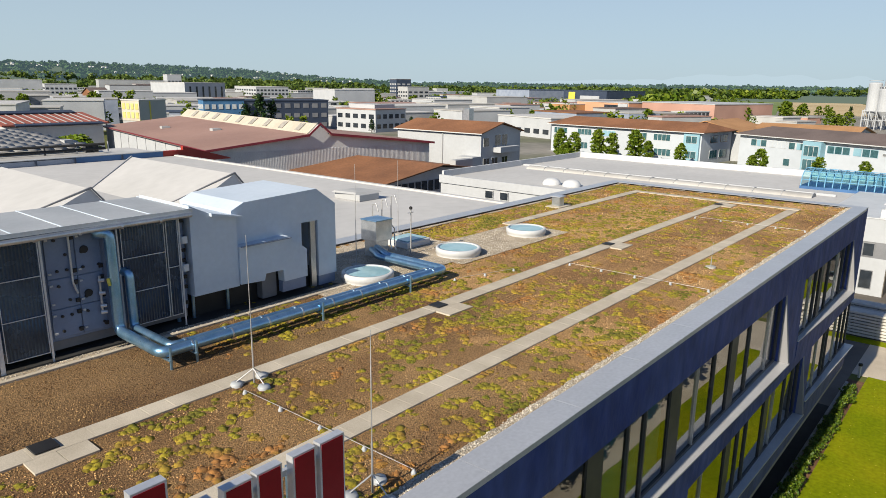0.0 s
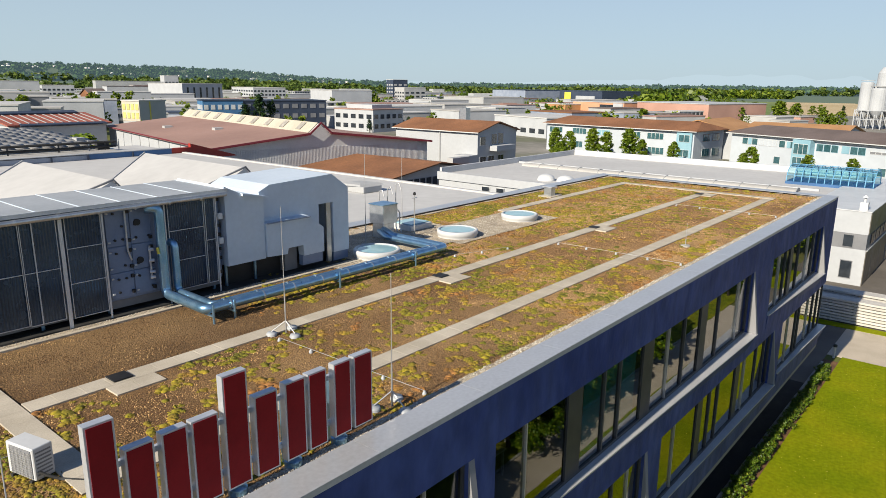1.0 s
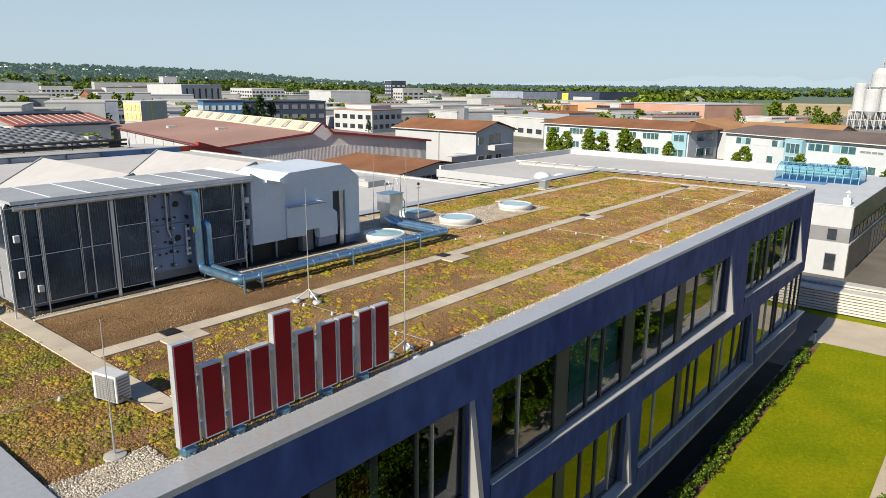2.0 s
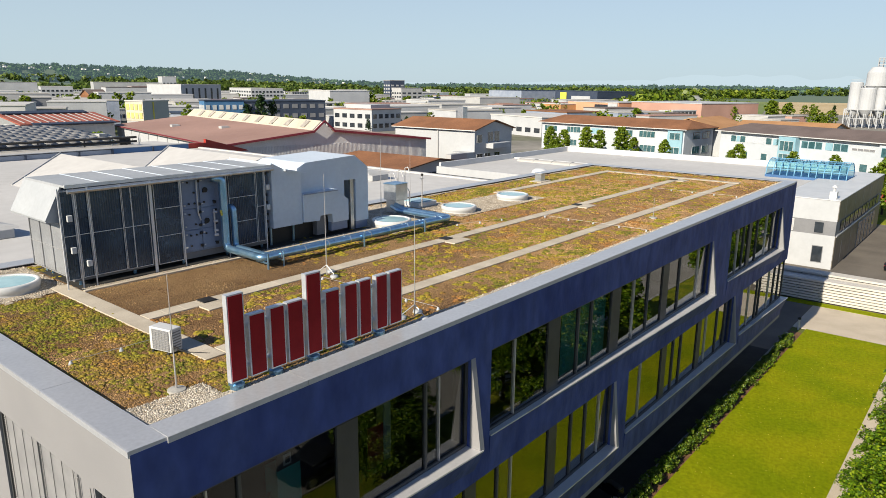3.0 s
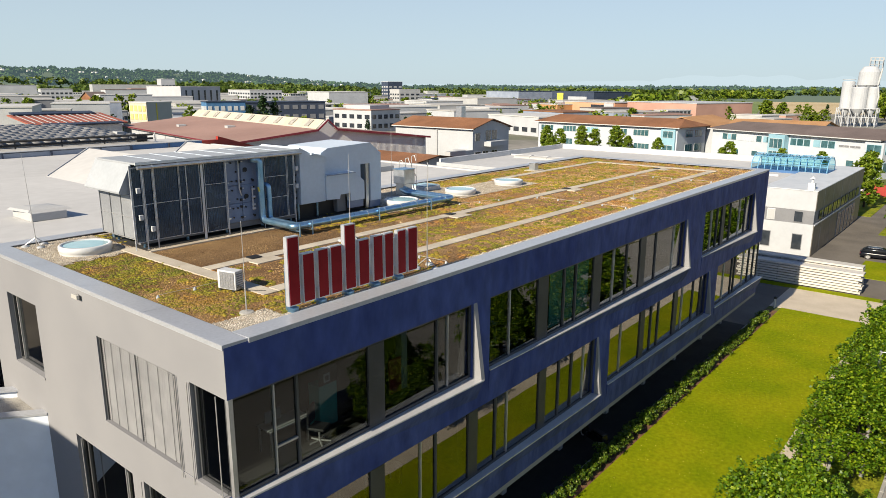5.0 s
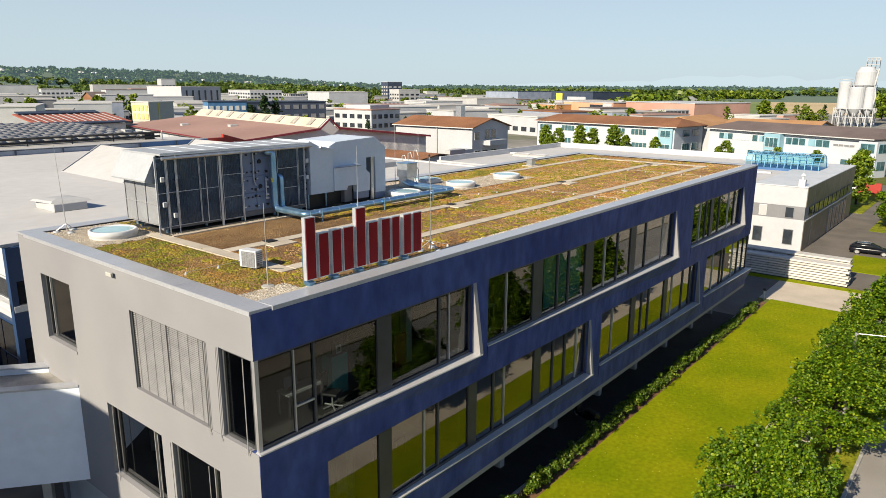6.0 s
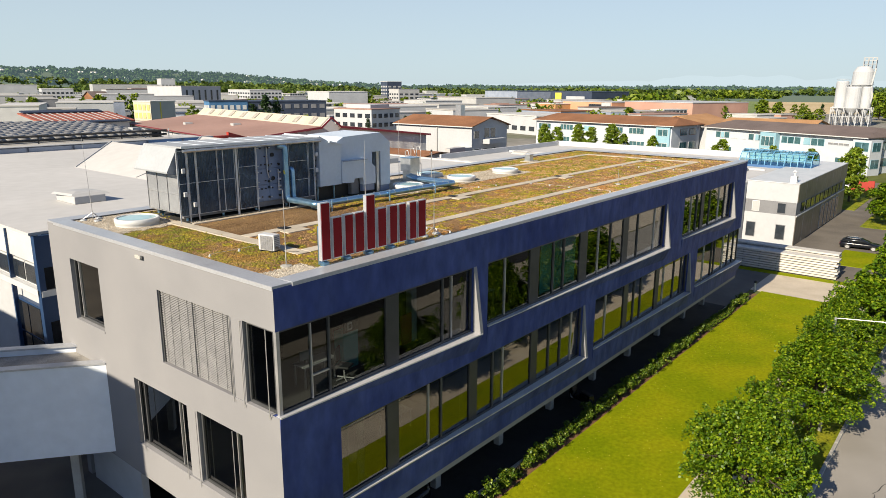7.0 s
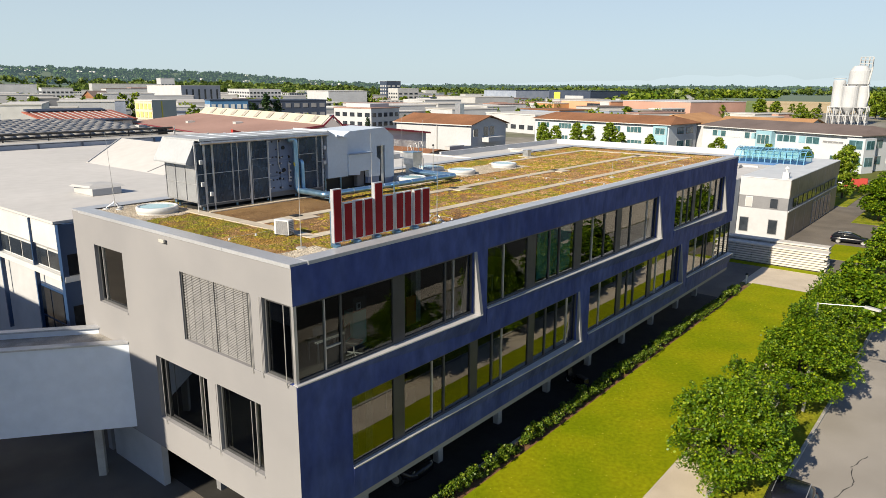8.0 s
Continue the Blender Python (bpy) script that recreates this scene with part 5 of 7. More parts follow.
def street_tree_meshes(seed, h=5.9, r=2.45, material=None, limbs_n=36, per=215, grow=1.0):
    """A full young maple: rising limbs round a leader, drooping clumps of large leaves, and upright shoots."""
    rng = np.random.default_rng(seed)
    limbs, out = bmesh.new(), []

    def clump(c, away, rad, n):
        """One rounded, drooping clump, thick on its outer and upper side."""
        a, q = rng.uniform(0, 6.28, n), rad * np.sqrt(rng.random(n))
        p = np.c_[q * np.cos(a), q * np.sin(a), rng.normal(size=n) * 0.07]
        p[:, 2] += 0.20 * rad - 0.85 * (q / rad) ** 2 * rad * (0.55 + 0.45 * rng.random(n))
        p[:, 2] -= 0.22 * (p[:, 0] * away.x + p[:, 1] * away.y)
        out.append(p + np.array(c))

    def shoot(c, away, length, n):
        """A leafy upright shoot."""
        u = rng.random(n)
        w = 0.16 * (1 - 0.75 * u)
        p = np.c_[away.x * 0.35 * u * length + rng.normal(size=n) * w, away.y * 0.35 * u * length + rng.normal(size=n) * w, u * length]
        out.append(p + np.array(c))

    for k in range(limbs_n):
        t = (k + 0.5) / limbs_n
        a = 2.4 * k + rng.normal() * 0.3
        z0 = 0.95 + (h - 2.2) * t
        env = r * (0.70 + 0.34 * math.sin(math.pi * min(1.0, 0.1 + 0.95 * t))) * (1 - 0.72 * t ** 2.4) * rng.uniform(0.74, 1.06)
        away = Vector((math.cos(a), math.sin(a), 0))
        tip = Vector((0, 0, z0)) + away * env + Vector((0, 0, rng.uniform(0.15, 0.55) * (0.5 + t) * env))
        mid = Vector((0, 0, z0)).lerp(tip, 0.5) + Vector((0, 0, 0.14))
        rod(limbs, (0, 0, z0), mid, 0.045, 0.028, 6)
        rod(limbs, mid, tip, 0.028, 0.008, 5)
        side = Vector((-away.y, away.x, 0))
        for u in (0.42, 0.66, 0.84, 1.0):
            for v in ((-1, 1) if 0.5 < u < 1 else (0,)):
                c = Vector((0, 0, z0)).lerp(tip, u) + side * (v * env * rng.uniform(0.16, 0.36)) + Vector((0, 0, rng.normal() * 0.16))
                rod(limbs, Vector((0, 0, z0)).lerp(tip, u * 0.8), c, 0.014, 0.005, 4)
                clump(c, away, rng.uniform(0.30, 0.52), per)
        if k % 3 < 2:
            shoot(tip, away, rng.uniform(0.35, 0.8), per // 4)
    for k in range(6):
        clump(Vector((rng.normal() * 0.3, rng.normal() * 0.3, h - 0.35 - 0.3 * k)), Vector((0, 0, 0)), 0.42, per)
    for k in range(4):
        shoot(Vector((rng.normal() * 0.35, rng.normal() * 0.35, h - 0.5)), Vector((0, 0, 0)), rng.uniform(0.4, 0.75), per // 3)
    pts = np.concatenate(out)
    pts = pts[pts[:, 2] > 0.45]
    trunk = bmesh.new()
    rod(trunk, (0, 0, 0), (0.03, 0.02, 1.6), 0.13, 0.10, 10)
    rod(trunk, (0.03, 0.02, 1.6), (0, 0, h * 0.9), 0.10, 0.02, 8)
    leaves = leaf_mesh("crown", pts, rng.uniform(0.065, 0.130, len(pts)) * grow, seed, material or M["leaf"], plain=True, tilt=0.9)
    return leaves, mesh_of("trunk", trunk, M["bark"], True), mesh_of("limb", limbs, M["bark"])


def plant_tree(meshes, x, y, s=1.0, turn=0.0, label="leafy young street maple in full sun", group="street trees", z=0.04, name="tree", zs=None):
    t = thing(name, label, "tree", group, at=Matrix.Translation((x, y, z)) @ Matrix.Rotation(radians(turn), 4, "Z") @ Matrix.Diagonal((s, s, zs or s, 1)))
    for nm, me in zip(("crown", "trunk", "limb"), meshes):
        piece(nm, me, t)
    return t


maples = [street_tree_meshes(41), street_tree_meshes(57)]
far_maples = [street_tree_meshes(41, per=60, grow=1.9), street_tree_meshes(57, per=60, grow=1.9)]
for i, (x, y, s, a, hs) in enumerate(((14.5, -8.6, 0.94, 20, 0.98), (24.1, -9.0, 1.02, 130, 0.98), (30.2, -8.8, 0.86, 250, 1.03), (37.5, -9.2, 1.0, 80, 0.97),
                                      (56.0, -9.0, 0.82, 300, 0.9), (64.0, -9.2, 0.88, 170, 0.95), (76.0, -8.8, 1.0, 20, 1.1), (93.0, -7.5, 1.05, 220, 1.2))):
    plant_tree((maples if i < 3 else far_maples)[(i + 1) % 2], x, y, s, a, zs=hs)
plant_tree(far_maples[1], 86.0, -4.6, 1.05, 40, "leafy tree on the rough grass by the drive", "drive trees")
rng = np.random.default_rng(301)
n = 320
fx, fy = rng.uniform(3, 47, n), rng.uniform(-6.0, -0.9, n)
me = scattered("lawn_flowers", [(1, 0, 0), (0, 1, 0.2), (-1, 0, 0), (0, -1, 0.2)], [(0, 1, 2, 3)], np.c_[fx, fy, np.full(n, 0.075)], rng.uniform(0.012, 0.028, n), rng.uniform(0, 6.28, n), 0.3)
me.materials.append(M["yellow"])
tagged(new("lawn_flowers", me), "sparse small yellow flowers in the lawn", "flowers", kind="stuff")

# hedge along the building
rng = np.random.default_rng(77)
clusters = []
for i in range(620):
    x = rng.uniform(4.5, 44.3)
    hgt = 0.55 + 0.25 * field_noise(x, 0, 0.9, 5) + 0.2 * field_noise(x, 0, 2.7, 6)
    clusters.append(((x, -0.26 + rng.normal() * 0.12, rng.uniform(0.12, max(0.25, hgt))), rng.uniform(0.5, 1.2)))
pts = crown_points(rng, clusters, 62, 0.22)
pts = pts[pts[:, 2] > 0.04]
hedge = thing("hedge", "low uneven green shrub hedge along the undercroft", "hedge")
piece("leaves", leaf_mesh("leaves", pts, rng.uniform(0.05, 0.11, len(pts)), 78, M["leaf_hedge"], plain=True), hedge)
bm = bmesh.new()
for i in range(260):
    x = 4.6 + i * 0.152
    rod(bm, (x, -0.32, 0.02), (x + rng.normal() * 0.12, -0.32 + rng.normal() * 0.12, 0.5), 0.012, 0.005, 5)
part("twig", bm, M["bark"], hedge)
post = thing("marker_post", "short white marker post at the lawn corner", "post")
part("post", rod(bmesh.new(), (46.9, -0.2, 0), (46.9, -0.2, 0.75), 0.07, seg=10), M["white_metal"], post)
part("cap", lathe(bmesh.new(), [(0, 0), (0.12, 0.0), (0.12, 0.14), (0, 0.18)], 12, (46.9, -0.2, 0.75)), M["black"], post)

# street lamp
lamp = thing("street_lamp", "slim grey street lamp with a long flat head", "street lamp")
part("pole", rod(bmesh.new(), (24.4, -9.35, 0.03), (24.4, -9.35, 5.8), 0.085, 0.05, 12), M["alu"], lamp)
part("arm", pipe(bmesh.new(), [(24.4, -9.35, 5.72), (24.4, -9.47, 5.78), (24.4, -11.35, 6.00)], 0.022, 8), M["alu"], lamp)
bm = bmesh.new()
prism(bm, [(-0.07, 0), (0.07, 0), (0.12, 0.2), (0.10, 0.6), (0.0, 0.68), (-0.10, 0.6), (-0.12, 0.2)], "z", -0.05, 0.05)
part("head", bm, M["light_panel"], lamp).matrix_basis = pose(24.4, -11.3, 6.00, -6, 0, 180)


# tarred cracks in the street
for pts in (((21.5, -12.6), (20.0, -12.2), (18.6, -12.5), (17.0, -12.1), (15.6, -12.45), (14.2, -12.2)), ((15.8, -11.6), (15.2, -11.75), (14.6, -11.55), (13.6, -11.7)),
            ((34.0, -13.5), (33.8, -12.4), (34.3, -11.4), (34.0, -10.5))):
    bm = bmesh.new()
    prev = None
    fine_pts = [Vector(a).lerp(Vector(b), (1 - math.cos(math.pi * k / 8)) / 2) for a, b in zip(pts, pts[1:]) for k in range(8)]
    for i, (x, y) in enumerate(fine_pts):
        x, y = x + 0.03 * math.sin(i * 2.3), y + 0.035 * math.sin(i * 1.7 + x)
        w = 0.011 + 0.007 * ((i * 7) % 3)
        cur = (bm.verts.new((x, y - w, 0.004)), bm.verts.new((x, y + w, 0.004)))
        if prev:
            bm.faces.new((prev[0], cur[0], cur[1], prev[1]))
        prev = cur
    solid("road_crack", bm, M["rubber"], "thin dark tarred crack in the street", "crack", "road cracks", kind="structure")


# ---------------------------------------------------------------- vehicles
def car_at(x, y, turn, paint, label, z=0.0, size=(1.0, 1.0, 1.0)):
    """A rounded estate car, lofted from cross sections along its length."""
    c = thing("car", label, "car", at=pose(x, y, z, 0, 0, turn) @ Matrix.Diagonal((*size, 1)))

    def loft(stations, power):
        """Stations of (x, half width, bottom, top): rounded sections joined to a smooth shell."""
        bm, rings, seg = bmesh.new(), [], 20
        for u, w, lo, hi in stations:
            ring = []
            for k in range(seg):
                a = 2 * math.pi * k / seg
                ca, sa = math.cos(a), math.sin(a)
                ring.append(bm.verts.new((u, w * math.copysign(abs(ca) ** power, ca), (lo + hi) / 2 + (hi - lo) / 2 * math.copysign(abs(sa) ** power, sa))))
            rings.append(ring)
        for p, q in zip(rings, rings[1:]):
            for k in range(seg):
                m = (k + 1) % seg
                bm.faces.new((p[k], p[m], q[m], q[k]))
        bm.faces.new(rings[0][::-1]), bm.faces.new(rings[-1])
        bmesh.ops.recalc_face_normals(bm, faces=bm.faces)
        return bm

    part("body", loft([(-2.16, 0.62, 0.42, 0.74), (-2.10, 0.78, 0.34, 0.86), (-1.85, 0.87, 0.30, 0.95), (-1.2, 0.89, 0.28, 0.97), (0.0, 0.89, 0.28, 0.96), (0.95, 0.89, 0.28, 0.94),
                       (1.55, 0.86, 0.28, 0.86), (1.95, 0.78, 0.30, 0.76), (2.14, 0.58, 0.38, 0.66)], 0.42), paint, c, "glossy painted body", True)
    part("cabin_glass", loft([(-2.02, 0.60, 0.86, 1.00), (-1.85, 0.70, 0.84, 1.22), (-1.45, 0.74, 0.84, 1.42), (-0.6, 0.76, 0.84, 1.48), (0.15, 0.75, 0.84, 1.44), (0.70, 0.72, 0.84, 1.16), (1.12, 0.64, 0.84, 0.95)], 0.60),
         M["car_glass"], c, "dark tinted windows", True)
    part("roof", loft([(-1.62, 0.52, 1.36, 1.40), (-1.3, 0.58, 1.40, 1.475), (-0.6, 0.60, 1.44, 1.51), (0.0, 0.57, 1.41, 1.485), (0.25, 0.50, 1.36, 1.40)], 0.7), paint, c, "", True)
    for s in (-1, 1):
        part("roof_rail", rod(bmesh.new(), (-1.4, s * 0.56, 1.49), (-0.05, s * 0.55, 1.50), 0.016, seg=6), M["alu"], c)
        part("headlight", lathe(bmesh.new(), [(0, -0.03), (0.12, -0.02), (0.12, 0.03), (0, 0.05)], 12, (0, 0, 0)), M["window_dark"], c).matrix_basis = pose(2.0, s * 0.55, 0.64, 0, 75, 0)
        part("tail_light", B(-2.13, -2.02, s * 0.66 - 0.10, s * 0.66 + 0.10, 0.66, 0.84, 0.02), M["red_trim"], c)
        part("mirror", B(0.62, 0.78, s * 0.93 - 0.09, s * 0.93 + 0.09, 0.94, 1.06, 0.03), paint, c)
    for u in (-1.32, 1.3):
        for s in (-1, 1):
            tyre = part("wheel", rod(bmesh.new(), (u, s * 0.70, 0.32), (u, s * 0.895, 0.32), 0.32, seg=20), M["rubber"], c)
            part("rim", rod(bmesh.new(), (u, s * 0.896, 0.32), (u, s * 0.905, 0.32), 0.21, seg=16), M["alu"], tyre)
    return c


car_at(13.3, -11.05, 183, M["car_black"], "dark blue-black car parked by the kerb")
car_at(70.1, -4.2, -84, M["car_black"], "black estate car parked on the drive", 0.0, (0.88, 0.92, 0.74))
car_at(7.2, 3.35, -88, M["car_black"], "black car parked beneath the office block")
car_at(118.0, 5.8, 20, M["car_white"], "white van parked beside the red wall")
car_at(109.5, 58.5, 80, M["car_white"], "white car parked beside the villa")

# ---------------------------------------------------------------- board fence
def board_stack(x0, y0, y1, layers, label, seed):
    """Long panels laid flat on spacers, one above the other, with uneven ends."""
    t = thing("board_stack", label, "board stack", "stacked boards")
    r = random.Random(seed)
    z = 0.05
    for i in range(layers):
        a, b = y0 + r.uniform(0, 0.35), y1 - r.uniform(0, 0.4)
        d = r.uniform(-0.03, 0.03)
        part("board", B(x0 + d, x0 + 1.15 + d, a, b, z + 0.06, z + 0.215, 0.006), M["timber_white"], t)
        for k in range(8):
            yy = y0 + 0.6 + k * (y1 - y0 - 1.2) / 7
            part("spacer", B(x0 + 0.06, x0 + 1.09, yy - 0.05, yy + 0.05, z, z + 0.0595), M["bark"], t)
        z += 0.217
    return t


board_stack(54.72, -4.75, 6.6, 8, "stack of long whitish boards on spacers by the drive", 3)
board_stack(56.25, -4.5, 6.8, 9, "second stack of long whitish boards behind the first", 7)
scoot = thing("scooter", "dark motor scooter parked under the office block", "scooter", at=pose(19.6, 0.95, 0.02, 0, 0, 70))
for u in (-0.6, 0.6):
    w_ = part("wheel", rod(bmesh.new(), (u, -0.06, 0.24), (u, 0.06, 0.24), 0.24, seg=18), M["rubber"], scoot)
    part("rim", rod(bmesh.new(), (u, -0.07, 0.24), (u, 0.07, 0.24), 0.13, seg=14), M["bright_alu"], w_)
part("body", prism(bmesh.new(), [(-0.85, 0.45), (-0.8, 0.7), (-0.1, 0.68), (0.05, 0.35), (0.4, 0.35), (0.55, 0.95), (0.65, 0.9), (0.55, 0.25), (-0.3, 0.25)], "y", -0.16, 0.16), M["car_black"], scoot)
part("seat", B(-0.82, -0.1, -0.14, 0.14, 0.70, 0.80, 0.03), M["black"], scoot)
part("handlebar", rod(bmesh.new(), (0.55, -0.32, 1.02), (0.55, 0.32, 1.02), 0.018, seg=8), M["bright_alu"], scoot)
part("mirror", B(0.5, 0.54, 0.28, 0.40, 1.12, 1.2, 0.01), M["bright_alu"], scoot)


# ---------------------------------------------------------------- neighbouring buildings
def wins(parent, along, at, us, z0, z1, w, depth=0.06, material=M["window_dark"], rim=M["white_metal"], cross=True):
    """A row of windows on a wall. along x: wall faces -y at y=at; along y: wall faces -x at x=at."""
    def b(a0, a1, d0, d1, c0, c1):
        return B(a0, a1, at - d1, at - d0, c0, c1) if along == "x" else B(at - d1, at - d0, a0, a1, c0, c1)
    for u in us:
        win = part("window", b(u, u + w, 0.004, depth, z0, z1), rim, parent)
        k = max(1, round(w / 1.1)) if cross else 1
        for i in range(k):
            g = w / k
            part("pane", b(u + i * g + 0.05, u + (i + 1) * g - 0.05, depth + 0.004, depth + 0.02, z0 + 0.06, z1 - 0.06), material, win)


def block(x0, x1, y0, y1, h, wall, roof, label, category="building", name="building", parapet=0.35, z0=-0.1):
    """A plain block with its walls, a roof set down behind a parapet, and coping."""
    t = thing(name, label, category)
    part("wall", B(x0, x1, y0, y1, z0, h - 0.02), wall, t)
    part("roof", B(x0 + 0.25, x1 - 0.25, y0 + 0.25, y1 - 0.25, h - 0.02, h + 0.03), roof, t)
    if parapet:
        bm = bmesh.new()
        box(bm, x0 - 0.04, x1 + 0.04, y0 - 0.04, y0 + 0.24, h - 0.02, h + parapet)
        box(bm, x0 - 0.04, x1 + 0.04, y1 - 0.24, y1 + 0.04, h - 0.02, h + parapet)
        box(bm, x0 - 0.04, x0 + 0.24, y0 + 0.24, y1 - 0.24, h - 0.02, h + parapet)
        box(bm, x1 - 0.24, x1 + 0.04, y0 + 0.24, y1 - 0.24, h - 0.02, h + parapet)
        part("parapet", bm, wall, t)
    return t


def gabled(x0, x1, y0, y1, eave, ridge, wall, roof, label, axis="y", over=0.7, name="house", hip=0.0, category="building"):
    """Walls under a pitched roof; axis: the way the ridge runs."""
    t = thing(name, label, category)
    part("wall", B(x0, x1, y0, y1, -0.1, eave), wall, t)
    if axis == "y":
        c = (x0 + x1) / 2
        if not hip:
            part("gable", prism(bmesh.new(), [(x0 + 0.02, eave), (x1 - 0.02, eave), (c, ridge - 0.2)], "y", y0 + 0.01, y1 - 0.01), wall, t)
        a, b = y0 - over, y1 + over
        quads = [((x0 - over, a), (c, a + hip), (c, b - hip), (x0 - over, b)), ((x1 + over, b), (c, b - hip), (c, a + hip), (x1 + over, a))]
        ends = [((x0 - over, a), (x1 + over, a), (c, a + hip)), ((x1 + over, b), (x0 - over, b), (c, b - hip))]
    else:
        c = (y0 + y1) / 2
        if not hip:
            part("gable", prism(bmesh.new(), [(y0 + 0.02, eave), (y1 - 0.02, eave), (c, ridge - 0.2)], "x", x0 + 0.01, x1 - 0.01), wall, t)
        a, b = x0 - over, x1 + over
        quads = [((a, y0 - over), (b, y0 - over), (b - hip, c), (a + hip, c)), ((b, y1 + over), (a, y1 + over), (a + hip, c), (b - hip, c))]
        ends = [((a, y1 + over), (a, y0 - over), (a + hip, c)), ((b, y0 - over), (b, y1 + over), (b - hip, c))]
    bm = bmesh.new()
    low = eave - 0.25
    def zz(p):
        u = p[0] if axis == "y" else p[1]
        return ridge if abs(u - c) < 1e-6 else low
    for q in quads + (ends if hip else []):
        top = [bm.verts.new((*p, zz(p) + 0.16)) for p in q]
        bot = [bm.verts.new((*p, zz(p))) for p in q]
        n = len(q)
        for i in range(n):
            j = (i + 1) % n
            bm.faces.new((bot[i], bot[j], top[j], top[i]))
        bm.faces.new(top), bm.faces.new(bot[::-1])
    bmesh.ops.recalc_face_normals(bm, faces=bm.faces)
    part("roof", bm, roof, t)
    if axis == "y":
        part("gutter", B(x0 - over - 0.1, x0 - over, y0 - over, y1 + over, low - 0.05, low + 0.1), M["white_metal"], t)
        part("gutter", B(x1 + over, x1 + over + 0.1, y0 - over, y1 + over, low - 0.05, low + 0.1), M["white_metal"], t)
    else:
        part("gutter", B(x0 - over, x1 + over, y0 - over - 0.1, y0 - over, low - 0.05, low + 0.1), M["white_metal"], t)
        part("gutter", B(x0 - over, x1 + over, y1 + over, y1 + over + 0.1, low - 0.05, low + 0.1), M["white_metal"], t)
    return t


# white production hall beside the office block
HZ = 10.1
hall = thing("production_hall", "large hall with white membrane roof and tent-shaped rooflights", "hall")
part("wall", B(2.2, 33.6, W + 0.05, 51.5, -0.1, HZ - 0.1), M["white_wall"], hall)
part("wall", B(0.6, 2.19, 16.6, 51.5, -0.1, HZ - 0.1), M["white_wall"], hall)
part("roof", B(2.0, 34.0, W + 0.01, 53.8, HZ - 0.09, HZ + 0.02), M["membrane"], hall, "white roofing membrane")
part("roof", B(0.1, 1.999, 16.5, 53.8, HZ - 0.09, HZ + 0.02), M["membrane"], hall)
part("roof_edge", B(33.7, 34.05, W + 0.3, 53.8, HZ + 0.021, HZ + 0.12), M["membrane"], hall)
part("wall", B(34.06, 34.16, W, 53.8, 3, HZ), M["light_panel"], hall)
for cx in (16.2, 24.5):
    bm = bmesh.new()
    vs = [bm.verts.new(c) for c in ((cx - 4.7, 27.6, HZ + 0.021), (cx + 1.1, 30.0, HZ + 0.021), (cx, 30.0, HZ + 1.42),
                                    (cx - 4.6, 39.0, HZ + 0.021), (cx + 1.2, 42.9, HZ + 0.021), (cx + 0.08, 42.9, HZ + 1.43))]
    for q in ((0, 1, 2), (5, 4, 3), (0, 2, 5, 3), (2, 1, 4, 5), (1, 0, 3, 4)):
        bm.faces.new([vs[k] for k in q])
    bmesh.ops.recalc_face_normals(bm, faces=bm.faces)
    tent = part("rooflight", bm, M["membrane"], hall, "white tent-shaped rooflight")
    part("gable", prism(bmesh.new(), [(cx - 3.9, HZ + 0.08), (cx + 0.95, HZ + 0.08), (cx - 0.02, HZ + 1.25)], "y", 29.97, 29.995), M["corrugated"], tent, "grey gable face")
    part("verge", prism(bmesh.new(), [(cx - 4.5, HZ + 0.03), (cx, HZ + 1.44), (cx + 1.15, HZ + 0.03), (cx + 1.22, HZ + 0.05), (cx, HZ + 1.53), (cx - 4.6, HZ + 0.06)], "y", 29.9, 30.02), M["grey_panel"], tent)
    part("far_edge", rod(bmesh.new(), (cx - 4.6, 39.0, HZ + 0.03), (cx + 0.08, 42.9, HZ + 1.45), 0.07, seg=6), M["light_panel"], tent, "raised grey edge strip")
for x0, y0 in ((4.4, 22.2), (28.4, 23.4)):
    sk = part("smoke_vent", B(x0, x0 + 1.6, y0, y0 + 2.2, HZ + 0.021, HZ + 0.42, 0.03), M["light_panel"], hall)
    part("lid", lathe(bmesh.new(), [(1.25, 0), (1.1, 0.10), (0.6, 0.17), (0, 0.19)], 4, (0, 0, 0)), M["light_panel"], sk).matrix_basis = pose(x0 + 0.8, y0 + 1.1, HZ + 0.42, 0, 0, 45) @ Matrix.Diagonal((0.9, 1.2, 1, 1))
# its end wall with blue framed windows
part("fascia", B(0.30, 0.59, 16.5, 51.5, 8.75, HZ - 0.092), M["white_metal"], hall)
for j in range(9):
    y = 16.75 + j * 1.55
    win = part("window", B(0.42, 0.58, y, y + 1.5, 7.65, 8.6), M["white_metal"], hall)
    part("pane", B(0.38, 0.415, y + 0.06, y + 1.44, 7.72, 8.53), M["window_dark"], win)
for y in (19.6, 24.0, 28.4):
    part("fin", B(0.22, 0.40, y - 0.06, y + 0.06, 3.5, HZ - 0.2), M["hall_blue"], hall)
part("ledge", B(0.2, 0.59, 16.45, 40, 7.35, 7.62), M["white_metal"], hall)
for y in (17.0, 31.0):
    win = part("window", B(0.40, 0.58, y, y + 2.9, 0.5, 6.7), M["hall_blue"], hall, "tall blue-framed window")
    for k in range(2):
        for z, dz in ((0.6, 2.4), (3.1, 2.0), (5.2, 1.4)):
            part("pane", B(0.36, 0.395, y + 0.12 + k * 1.35, y + 1.35 + k * 1.35, z, z + dz), M["window_shaded"], win)
part("corner_panel", B(0.24, 2.19, 16.3, 16.59, 8.6, HZ - 0.12), M["hall_blue"], hall, "dark blue corner panel")
